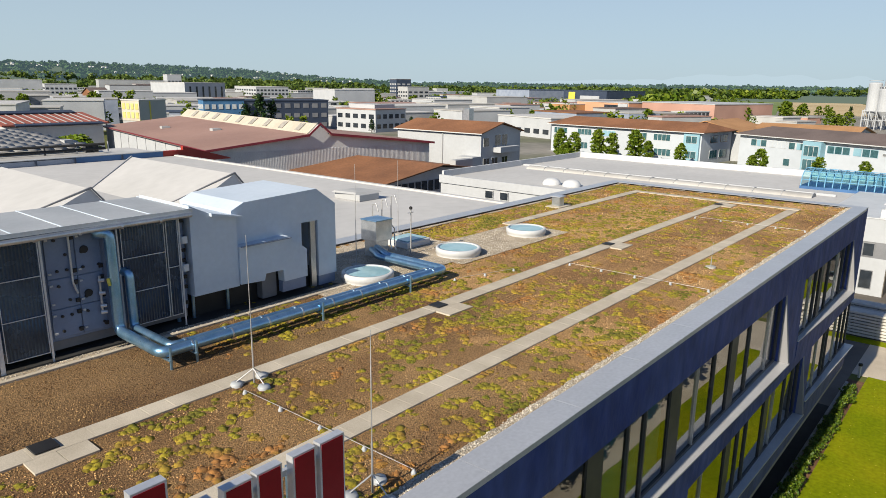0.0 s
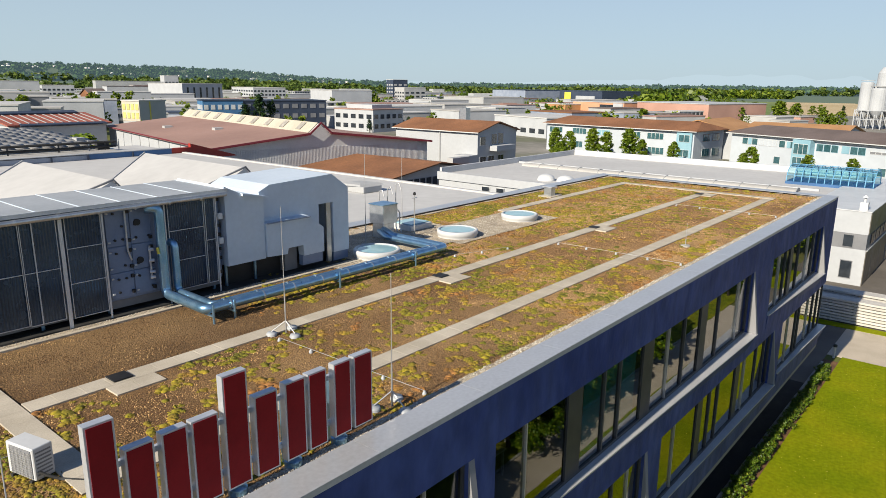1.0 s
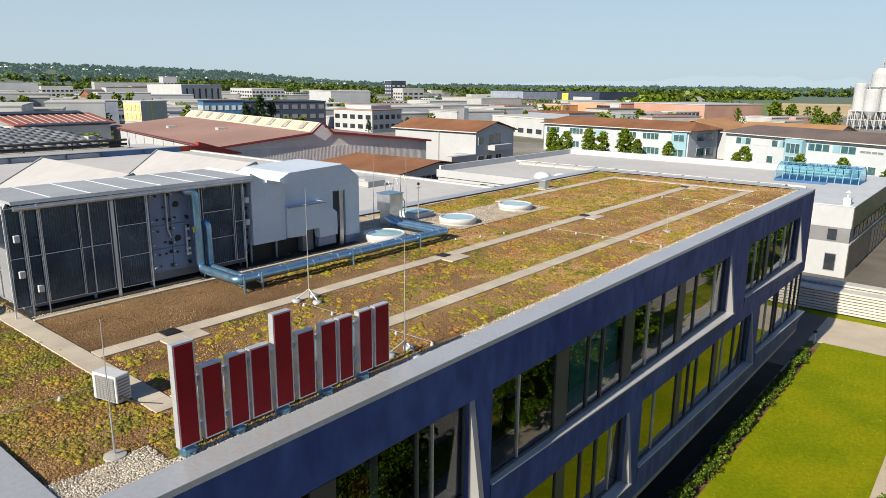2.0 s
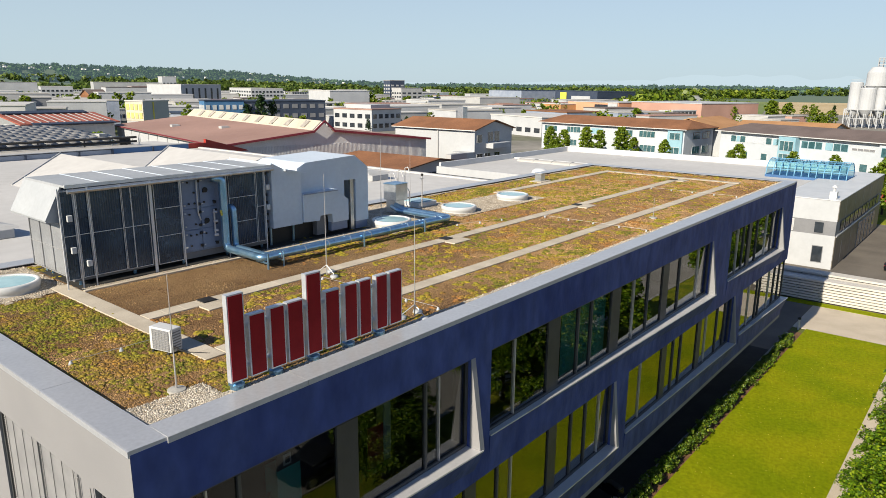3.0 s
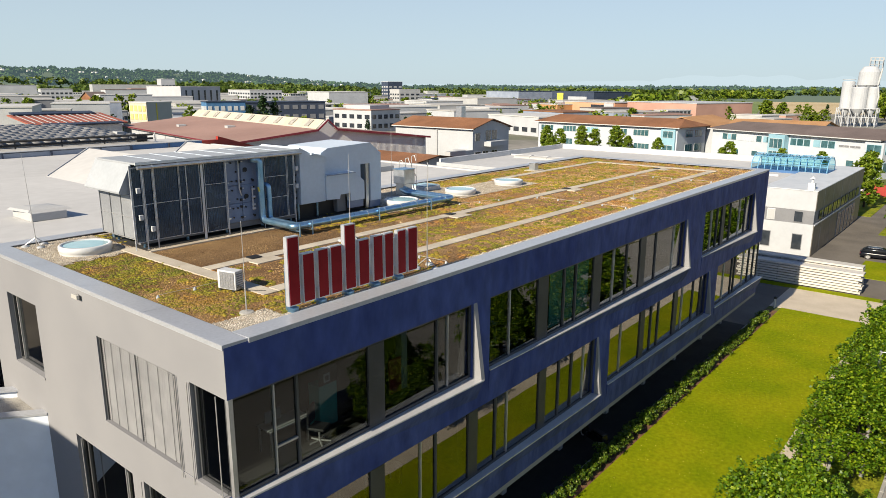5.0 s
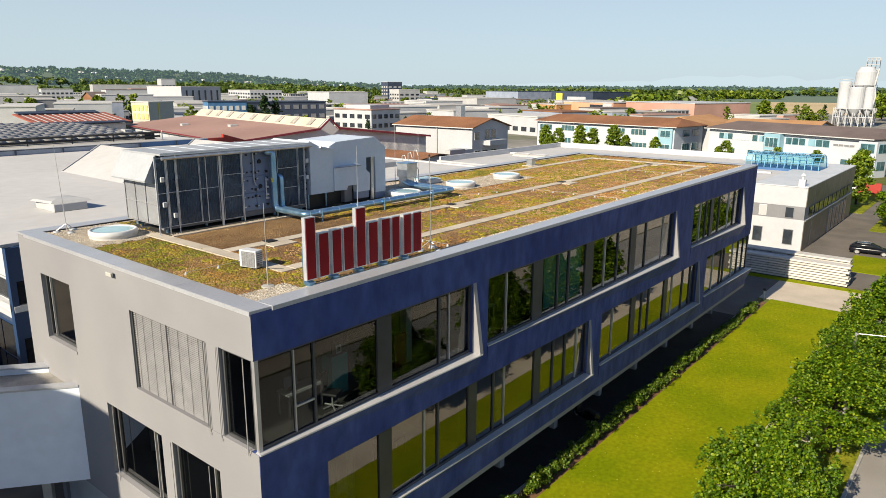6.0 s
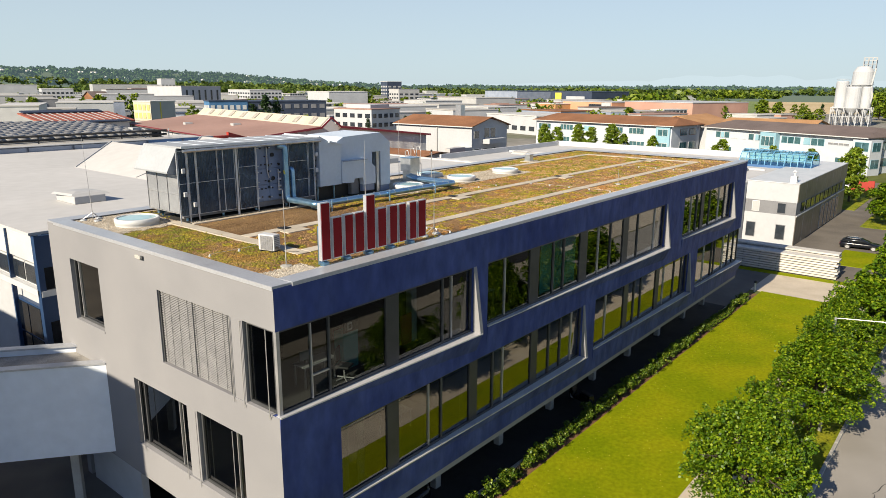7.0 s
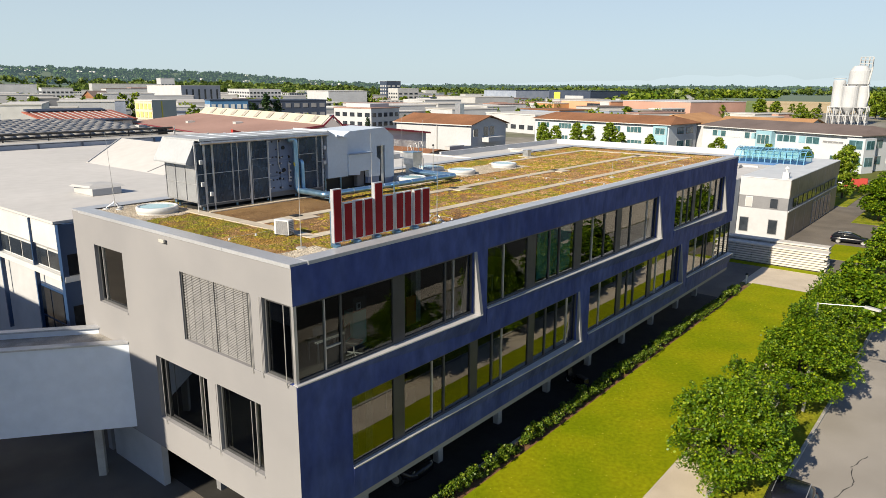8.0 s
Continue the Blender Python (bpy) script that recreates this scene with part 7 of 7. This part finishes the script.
far_block(292, 320, 26, 34, 12.2, "white_wall", "plain white flat-roofed warehouse block")
far_block(500, 470, 16, 14, 20.0, "navy", "dark slatted parking tower", rows=5, cols=3, win="light_panel")
far_block(470, 425, 22, 18, 13.0, "light_panel", "pale office block among trees", rows=3, cols=4)
far_block(505, 312, 60, 44, 12.3, "blue_grey", "long dark blue-grey warehouse", "navy")
db = far_block(490, 246, 40, 46, 12.4, "navy", "dark navy store with yellow panels", "navy")
part("sign", B(-20.3, -20.01, 10, 17, 3, 11.5), M["yellow"], db, "plain yellow sign panel")
part("canopy", B(-20.6, -20.01, -16, 4, 6, 9), M["white_wall"], db)
ob_ = far_block(350, 165, 24, 38, 8.0, "orange_wall", "apricot coloured works building with open bay", "light_panel")
# flat dark panel holds the shade inside the open bay
part("gate", B(-12.3, -12.01, -16, -2, 0.5, 7.0), M["window_dark"], ob_, "open dark loading bay")
part("fascia", B(-12.6, -12.01, -18.5, -12, 5.0, 7.8), M["white_wall"], ob_)
far_block(352, 118.5, 44, 43, 8.7, "rose_wall", "broad rose-brown warehouse with white roof edge", "white_wall")
far_block(340, 190, 12, 16, 6.5, "roof_tan", "small orange annex with flat roof")
far_block(295, 243, 24, 24, 8.0, "white_wall", "white low flat-roofed warehouse")
far_block(352, 255, 30, 44, 9.0, "light_panel", "pale grey flat-roofed warehouse", "membrane_grey")
far_block(250, 172, 16, 22, 7.0, "white_wall", "white low flat-roofed workshop", "membrane", 1, 4)
far_block(215, 160, 22, 20, 6.8, "white_wall", "white workshop with grey roof", "membrane_grey", 1, 5)
far_block(225, 205, 26, 26, 7.2, "white_wall", "white workshop with pale roof", "membrane", 1, 4)
far_block(270, 215, 24, 30, 7.0, "light_panel", "grey workshop with flat roof", "membrane_grey")
far_block(306, 66, 13, 9, 3.6, "light_panel", "low pale shed near trees", "membrane_grey")
far_block(205, 120, 20, 28, 6.2, "white_wall", "low flat white showroom", "membrane", 1, 6)
far_block(240, 130, 18, 24, 6.6, "blue_grey", "grey blue low flat workshop", "roof_brown")
far_block(288, 836, 40, 60, 15.0, "white_wall", "long pale hall with red strips", rows=0)
far_block(253, 643, 24, 40, 12.0, "white_wall", "white three-storey office with window rows", rows=3, cols=7)
far_block(160, 460, 30, 40, 9.2, "light_panel", "grey flat-roofed hall in the distance", "membrane_grey")
far_block(67.5, 203, 9.6, 30, 10.3, "corrugated", "plain pale flat-roofed warehouse box", "membrane", ang=-25.0)
far_block(104.0, 247, 17.8, 24, 9.7, "white_wall", "wide low hall with pale roof", "membrane", ang=-25.0)
far_block(83.4, 222, 11.6, 14, 8.4, "light_panel", "low pale grey hall with flat roof", "membrane_grey", ang=-25.0)
far_block(113.4, 310, 10.5, 24, 9.9, "grey_panel", "small dark grey flat-roofed hall", "membrane_grey")
far_block(121, 270, 15.0, 16, 9.4, "blue_grey", "grey sheet-metal hall with pale roof", "membrane_grey", ang=-25.0)
far_block(400, 815, 72, 30, 16.0, "light_panel", "long pale shed before the hill", "membrane_grey")
far_block(165, 340, 24, 20, 11.2, "white_wall", "white works hall with window band", "membrane", 2, 6, storey=5.0)
far_block(205, 458, 36, 46, 6.2, "light_panel", "low pale flat-roofed hall", "membrane")
far_block(170, 400, 30, 40, 7.0, "blue_grey", "low grey flat-roofed hall", "membrane_grey")
far_block(283, 570, 40, 30, 12.0, "white_wall", "white housing row with dark roof", "roof_dark", 2, 6)
far_block(330, 620, 40, 24, 12.5, "white_wall", "white housing block with reddish roof", "roof_rose", 2, 6)
gabled(182, 192, 414, 428, 8.5, 11.8, M["roof_brown"], M["roof_dark"], "brown timber house with dark roof", axis="x")
rngb = random.Random(12)
walls = ["white_wall", "white_wall", "light_panel", "light_panel", "blue_grey", "white_wall", "cool_white"]
roofs = ["membrane", "membrane_grey", "membrane", "membrane", "roof_dark", "roof_rose", "navy", "membrane_grey"]
desc = {"white_wall": "white", "light_panel": "pale grey", "blue_grey": "blue-grey", "cool_white": "cool white"}
made = 0
while made < 190:
    az = radians(rngb.uniform(19.5, 77))
    dist = rngb.uniform(430, 1250) if made < 125 else rngb.uniform(250, 430)
    x, y = dist * math.cos(az), dist * math.sin(az)
    w, d = rngb.uniform(16, 52), rngb.uniform(14, 40)
    if any((x - a) ** 2 + (y - b) ** 2 < (c + 0.42 * math.hypot(w, d)) ** 2 for a, b, c in BUILT):
        w, d = w * 0.45, d * 0.45
        if any((x - a) ** 2 + (y - b) ** 2 < (c + 0.42 * math.hypot(w, d)) ** 2 for a, b, c in BUILT):
            continue
    made += 1
    wname = rngb.choice(walls)
    far_block(x, y, w, d, rngb.uniform(3.6, 5.6 + dist / 340), wname, desc[wname] + " commercial block in the distance", rngb.choice(roofs),
              rngb.choice((0, 0, 1, 2)), rngb.choice((4, 5, 6)), ang=rngb.choice((-12, -20, -26, -32)))

# silo group
silo = thing("silo_group", "white concrete plant silos on a lattice frame", "silo")
for x, y, r, z0, z1 in ((340, 45.3, 2.5, 7.6, 19.2), (338.6, 40.4, 3.1, 7.6, 16.8), (339.4, 35.6, 2.0, 7.8, 16.8), (346, 43.0, 2.9, 7.6, 17.6), (345.5, 37.0, 2.9, 7.6, 16.8)):
    tank = part("tank", lathe(bmesh.new(), [(0.5, z0 - 3.2), (r, z0), (r, z1 - 0.5), (r * 0.85, z1), (0, z1 + 0.15)], 20, (x, y, 0)), M["white_wall"], silo)
    part("top_rail", lathe(bmesh.new(), [(r + 0.1, z1 + 0.7), (r + 0.1, z1 + 0.85), (r - 0.05, z1 + 0.85), (r - 0.05, z1 + 0.7)], 16, (x, y, 0)), M["light_panel"], tank)
part("tower", lathe(bmesh.new(), [(2.2, 15.6), (4.25, 17.6), (4.0, 23.0), (2.6, 25.2), (0, 25.6)], 24, (341, 38.1, 0)), M["white_wall"], silo, "wide white upper hopper")
head = part("head", B(340.6, 343.4, 33.7, 38.8, 24.0, 24.2), M["light_panel"], silo, "open steel head above the hopper")
for y in (33.9, 35.4, 37.0, 38.6):
    for x in (341, 343):
        part("post", rod(bmesh.new(), (x, y, 24.2), (x, y, 29.0), 0.16, seg=5), M["light_panel"], head)
for z in (26.2, 27.6, 28.9):
    part("rail", rod(bmesh.new(), (341, 33.8, z), (341, 38.7, z), 0.16, seg=5), M["light_panel"], head)
part("riser", pipe(bmesh.new(), [(339, 34.0, 9.0), (338.6, 33.3, 12.5), (338.8, 34.2, 17.5), (340.5, 33.6, 24.5)], 0.35, 8), M["light_panel"], silo, "bent conveyor riser")
frame_part = part("support", rod(bmesh.new(), (341, 33.0, 7.98), (341, 48.4, 7.98), 0.2, seg=6), M["white_wall"], silo, "white lattice support")
for x in (337, 341, 345):
    for k in range(7):
        y = 33.2 + k * 2.5
        part("leg", rod(bmesh.new(), (x, y, 0), (x, y, 8.0), 0.20, seg=5), M["white_wall"], frame_part)
        if k < 6:
            part("brace", rod(bmesh.new(), (x, y, 0.5), (x, y + 2.5, 7.5), 0.12, seg=5), M["white_wall"], frame_part)
            part("beam", rod(bmesh.new(), (x, y, 4.0), (x, y + 2.5, 4.0), 0.12, seg=5), M["white_wall"], frame_part)
            part("beam", rod(bmesh.new(), (x, y, 7.7), (x, y + 2.5, 7.7), 0.18, seg=5), M["white_wall"], frame_part)

# ---------------------------------------------------------------- far trees, fields, woods, hills
def far_tree_mesh(seed, h, r, n=520, material=None, slim=False, clumps=60, grow=1.0):
    rng = np.random.default_rng(seed)
    cl = []
    for i in range(clumps):
        a, t = rng.uniform(0, 6.28), rng.uniform(0, 1) ** 0.9
        env = r * ((1 - t) * 0.95 + 0.08 if slim else math.sin(math.pi * (0.24 + 0.68 * t)) ** 0.8) * (1 + 0.15 * math.sin(3 * a + seed))
        d = env * rng.uniform(0.1, 1.0) ** 0.6
        cl.append(((d * math.cos(a), d * math.sin(a), h * (0.10 + 0.82 * t)), rng.uniform(0.6, 1.3)))
    pts = crown_points(rng, cl, n // clumps, 0.24 * r + 0.12, 0.2)
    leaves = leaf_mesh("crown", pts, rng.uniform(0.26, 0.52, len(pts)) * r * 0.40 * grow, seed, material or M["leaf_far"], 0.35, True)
    tr = rod(bmesh.new(), (0, 0, 0), (0, 0, h * 0.7), 0.02 * h, 0.008 * h, 7)
    return leaves, mesh_of("trunk", tr, M["bark"])


mid_trees = [far_tree_mesh(101 + i, 7.5, 3.0, 714, clumps=42, grow=1.45) for i in range(3)]
slim_trees = [far_tree_mesh(111 + i, 8.4, 1.9, 3600, M["leaf_light"], clumps=120, grow=1.2) for i in range(2)]
dark_trees = [far_tree_mesh(121 + i, 9, 2.6, 700, M["leaf_dark"], True) for i in range(2)]
k = 0
for x, y, s in ((146, 79.5, 1.05), (146, 75.5, 0.95), (146, 69.5, 1.1), (146, 66.0, 1.0), (146, 60.5, 1.15), (146.5, 57.5, 0.8), (146, 50.0, 0.8),
                (141, 32.5, 0.85), (141, 34.0, 0.65), (139, 22.0, 0.75), (137, 14.5, 0.75), (118, 61.5, 0.95), (121, 64.0, 0.85), (117, 59.0, 0.7)):
    plant_tree(slim_trees[k % 2], x, y, s * 0.86, k * 61, "slim leafy green tree before the offices", "office trees", 0, zs=s * 0.80)
    k += 1
for x, y, s in ((128, -6, 1.3), (140, -8, 1.4), (150, -12, 1.4)):
    plant_tree(mid_trees[k % 3], x, y, s, k * 47, "green roadside tree beyond the workshop", "roadside trees", 0)
    k += 1
for x, y, s in ((168, 167, 0.55), (172, 152, 0.7), (111.1, 150, 1.6), (114.7, 150, 1.42), (108, 152, 1.3), (240, 250, 0.7)):
    plant_tree(dark_trees[k % 2], x, y, s, k * 47, "dark conifer among the works buildings", "conifers", 0)
    k += 1
plant_tree(slim_trees[0], 103.4, 2.3, 0.98, 30, "slim light green tree at the workshop corner", "office trees", 0)
for x, y, hh in ((125.2, 150, 11.0), (105.9, 300, 16.3), (126.6, 300, 15.5), (131.3, 300, 14.8), (117.1, 300, 13.6), (142.9, 300, 17.6), (150.0, 300, 17.8), (133.6, 300, 17.5), (155.7, 302, 12.8), (97, 300, 15.8), (99.8, 296, 13.9),
                 (267.6, 300, 12.7), (331.8, 300, 11.4), (365.7, 300, 11.3), (302, 300, 16.0), (190, 176, 7.0), (193, 192, 6.5), (126, 157, 11.0), (90, 172, 9.4), (94, 173, 9.1), (228.7, 703, 11.0), (242, 699, 12.0), (246, 697, 10.5), (251, 696, 11.0), (176.6, 464, 10.0), (180, 462, 9.0),
                 (205, 499, 12.0), (199, 503, 10.5), (233.7, 545, 11.0), (228, 549, 10.0), (317, 674, 17.0), (312, 628, 16.0), (252, 505, 6.6), (274, 385, 9.1), (209, 287.5, 9.1), (209.6, 280, 9.3)):
    plant_tree(mid_trees[k % 3], x, y, hh / 7.5 * 0.56, k * 53, "leafy tree between the works buildings", "works trees", 0, zs=0.66 * hh / 7.2)
    k += 1
trng = random.Random(5)
for i in range(150):
    az = radians(trng.uniform(17, 77))
    dist = 190 + 850 * trng.random() ** 0.8
    x, y = dist * math.cos(az), dist * math.sin(az)
    plant_tree(mid_trees[i % 3], x, y, trng.uniform(0.55, 1.1), trng.uniform(0, 360), "broad green tree between far buildings", "town trees", 0)
for cx, cy, spread, many, size in ((433, 104, 12, 7, 1.15), (483, 93, 8, 3, 0.85), (352, 59, 7, 4, 0.85), (346, 99, 4, 2, 1.0), (404, 22, 20, 9, 1.9), (452, 30, 24, 9, 1.8)):
    for i in range(many):
        plant_tree(mid_trees[i % 3], cx + trng.uniform(-spread, spread) * 0.6, cy + trng.uniform(-spread, spread), size * trng.uniform(0.8, 1.1), trng.uniform(0, 360), "broad green tree by the fields", "field trees", 0)
plant_tree(dark_trees[0], 401, 63.6, 0.95, 12, "dark conifer by the fields", "conifers", 0)
for i in range(9):
    x, y = trng.uniform(41, 47.5), trng.uniform(97, 102)
    plant_tree(slim_trees[i % 2], x, y, trng.uniform(1.4, 1.7), trng.uniform(0, 360), "yellow-green shrubby tree behind the solar hall", "shrub row", 0, zs=trng.uniform(0.98, 1.12))
far_block(352, 86, 14, 17, 3.2, "light_panel", "low pale shed beside the field trees", "membrane")
far_block(374, 79, 12, 12, 2.8, "rose_wall", "low rosy shed beside the field trees", "membrane_grey")

for fname, u0, u1, v0, v1, fm, flabel in (("stubble_field", 500, 1060, -75, 0, "field", "pale straw coloured stubble field"), ("green_field", 480, 900, 2, 60, "crop", "pale green crop field")):
    bm = B(u0, u1, v0, v1, -0.3, 0.08)
    bmesh.ops.transform(bm, matrix=Matrix.Rotation(radians(13.7), 4, "Z"), verts=bm.verts)
    solid(fname, bm, M[fm], flabel, "field", kind="structure")


def hill_height(x, y):
    d, az = math.hypot(x, y), math.degrees(math.atan2(y, x))
    s = max(0.0, min(1.0, (d - 820) / 1300))
    s = s * s * (3 - 2 * s)
    left = max(0.0, min(1.0, (az - 43) / 26))
    far = max(0.0, min(1.0, (d - 1900) / 1200)) * max(0.0, min(1.0, (az - 46) / 9))
    return 32 * far + s * (5 + 33 * left + 12 * left * field_noise(x, y, 0.0016, 3) + 5 * field_noise(x, y, 0.004, 4))


bm = bmesh.new()
rows = []
for i in range(38):
    d = 790 + i * 100
    rows.append([])
    for j in range(61):
        a = radians(-12 + j * 1.75)
        x, y = d * math.cos(a), d * math.sin(a)
        rows[-1].append(bm.verts.new((x, y, hill_height(x, y) - (1.5 if i == 0 else 0))))
for a, b in zip(rows, rows[1:]):
    for j in range(60):
        bm.faces.new((a[j], b[j], b[j + 1], a[j + 1]))
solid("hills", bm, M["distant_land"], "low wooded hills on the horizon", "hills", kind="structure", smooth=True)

def woods(name, count, d0, d1, material, label, seed, per=14, a0=-8, a1=84):
    """Belts of loose leafy clumps over the plain and the hills."""
    rng = np.random.default_rng(seed)
    pos, siz = [], []
    while len(pos) < count:
        a = radians(rng.uniform(a0, a1))
        right = math.degrees(a) < 24
        d = rng.uniform(d0 - (250 if right else 0), d1)
        x, y = d * math.cos(a), d * math.sin(a)
        fu, fv = x * math.cos(radians(13.7)) + y * math.sin(radians(13.7)), y * math.cos(radians(13.7)) - x * math.sin(radians(13.7))
        if 440 < fu < 1070 and -90 < fv < 72:
            continue
        if field_noise(x, y, 0.004, 8) + 0.3 * field_noise(x, y, 0.02, 9) < (-0.1 if right else 0.0) - (0.4 if d > 1350 else 0):
            continue
        hh = rng.uniform(5, 9) * (1 + d / 6000)
        for q in range(3):
            pos.append((x + rng.normal() * 5, y + rng.normal() * 5, hill_height(x, y) + hh * rng.uniform(0.25, 0.75)))
            siz.append(hh * rng.uniform(0.5, 0.8))
    pos, siz = np.array(pos), np.array(siz)
    n = len(pos) * per
    u = rng.normal(size=(n, 3))
    u /= np.linalg.norm(u, axis=1)[:, None]
    r = np.repeat(siz, per) * rng.uniform(0.5, 1.0, n)
    me = leaf_mesh(name, np.repeat(pos, per, 0) + u * r[:, None] * np.array((1.1, 1.1, 0.75)), np.repeat(siz, per) * rng.uniform(0.55, 0.95, n) * (14 / per) ** 0.5, seed + 1, material, 0.4, True)
    tagged(new(name, me), label, "woods", kind="stuff")


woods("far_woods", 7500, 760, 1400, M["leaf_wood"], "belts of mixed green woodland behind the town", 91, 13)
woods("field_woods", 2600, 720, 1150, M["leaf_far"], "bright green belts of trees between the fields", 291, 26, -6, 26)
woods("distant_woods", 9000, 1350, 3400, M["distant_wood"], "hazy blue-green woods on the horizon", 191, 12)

# villages on the far slopes
rng = np.random.default_rng(207)
pos, siz = [], []
while len(pos) < 200:
    a = radians(rng.uniform(12, 72))
    d = rng.uniform(1350, 2900)
    x, y = d * math.cos(a), d * math.sin(a)
    if field_noise(x, y, 0.0035, 21) < 0.32:
        continue
    pos.append((x, y, hill_height(x, y) + 7.0))
    siz.append(rng.uniform(1.6, 3.4))
house = [(-1, -1, -0.6), (1, -1, -0.6), (1, 1, -0.6), (-1, 1, -0.6), (-1, -1, 0.7), (1, -1, 0.7), (1, 1, 0.7), (-1, 1, 0.7)]
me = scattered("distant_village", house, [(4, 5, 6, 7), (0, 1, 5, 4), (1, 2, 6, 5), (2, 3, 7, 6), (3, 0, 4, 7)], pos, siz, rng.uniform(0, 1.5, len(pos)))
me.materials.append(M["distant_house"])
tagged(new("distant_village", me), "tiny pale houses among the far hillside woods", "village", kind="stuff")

# greenery scattered between the far works buildings
rng = np.random.default_rng(97)
n = 420
a, d = np.radians(rng.uniform(15, 77, n)), 260 + 760 * rng.random(n)
hs = rng.uniform(2.0, 5.0, n)
cen = np.c_[d * np.cos(a), d * np.sin(a), hs * 0.75]
m = 90
u = rng.normal(size=(n * m, 3))
u /= np.linalg.norm(u, axis=1)[:, None]
rr = np.repeat(hs, m) * rng.uniform(0.4, 1.0, n * m)
off = u * rr[:, None] * np.array((1.0, 1.0, 0.8))
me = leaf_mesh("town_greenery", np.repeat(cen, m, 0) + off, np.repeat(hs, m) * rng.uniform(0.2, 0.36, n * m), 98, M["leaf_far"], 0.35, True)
tagged(new("town_greenery", me), "scattered green shrubs and trees between works buildings", "greenery", kind="stuff")

# pale mountains at the edge of sight, a glowing backdrop with haze in its colour
bm = bmesh.new()
prev = None
for j in range(121):
    a = radians(-14 + j * 0.55)
    x, y = 4600 * math.cos(a), 4600 * math.sin(a)
    deg = -14 + j * 0.55
    e = max(0.0, min(1.0, (34 - deg) / 16))
    h = 30 + e * (45 + 40 * noise.noise(Vector((deg * 0.23, 3.1, 0))) + 22 * noise.noise(Vector((deg * 0.9, 7.7, 0))))
    cur = (bm.verts.new((x, y, -20)), bm.verts.new((x, y, h)), bm.verts.new((x * 1.02, y * 1.02, -20)))
    if prev:
        bm.faces.new((prev[0], cur[0], cur[1], prev[1]))
        bm.faces.new((prev[1], cur[1], cur[2], prev[2]))
    prev = cur
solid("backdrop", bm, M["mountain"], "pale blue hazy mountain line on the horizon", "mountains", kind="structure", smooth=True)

# ---------------------------------------------------------------- paving slabs on the roof
walkway = thing("roof_walkway", "narrow paths of pale concrete slabs across the green roof", "path", kind="structure")
slab_me = mesh_of("paving_slab", B(-0.2458, 0.2458, -0.24, 0.24, -0.03, 0.034, 0.003), M["slab"])
srng = random.Random(4)


def lay(x, y, turn=0):
    piece("paving_slab", slab_me, walkway, pose(x, y, ZR + srng.uniform(0, 0.004), srng.uniform(-0.15, 0.15), srng.uniform(-0.15, 0.15), turn + srng.uniform(-0.25, 0.25)))


for i in range(71):
    x = 3.62 + i * 0.4937
    lay(x, 6.03)
    lay(x, 2.74)
for i in range(26):
    if 26.0 + i * 0.4937 < 38.6:
        lay(26.0 + i * 0.4937, 11.19)
for i in range(16):
    lay(3.1, 2.74 + i * 0.4937, 90)
for i in range(18):
    lay(38.86, 2.74 + i * 0.4937, 90)
for cx in (5.2, 15.25, 25.3, 37.6):
    for dx in (-0.25, 0.25):
        lay(cx + dx, 5.548)
strip_me = mesh_of("edge_slab", B(-0.49, 0.49, -0.06, 0.06, -0.03, 0.05, 0.006), M["slab"])
for i in range(12):
    piece("edge_slab", strip_me, walkway, pose(3.85 + i * 0.99, 9.36, ZR, 0, 0, srng.uniform(-0.5, 0.5)))
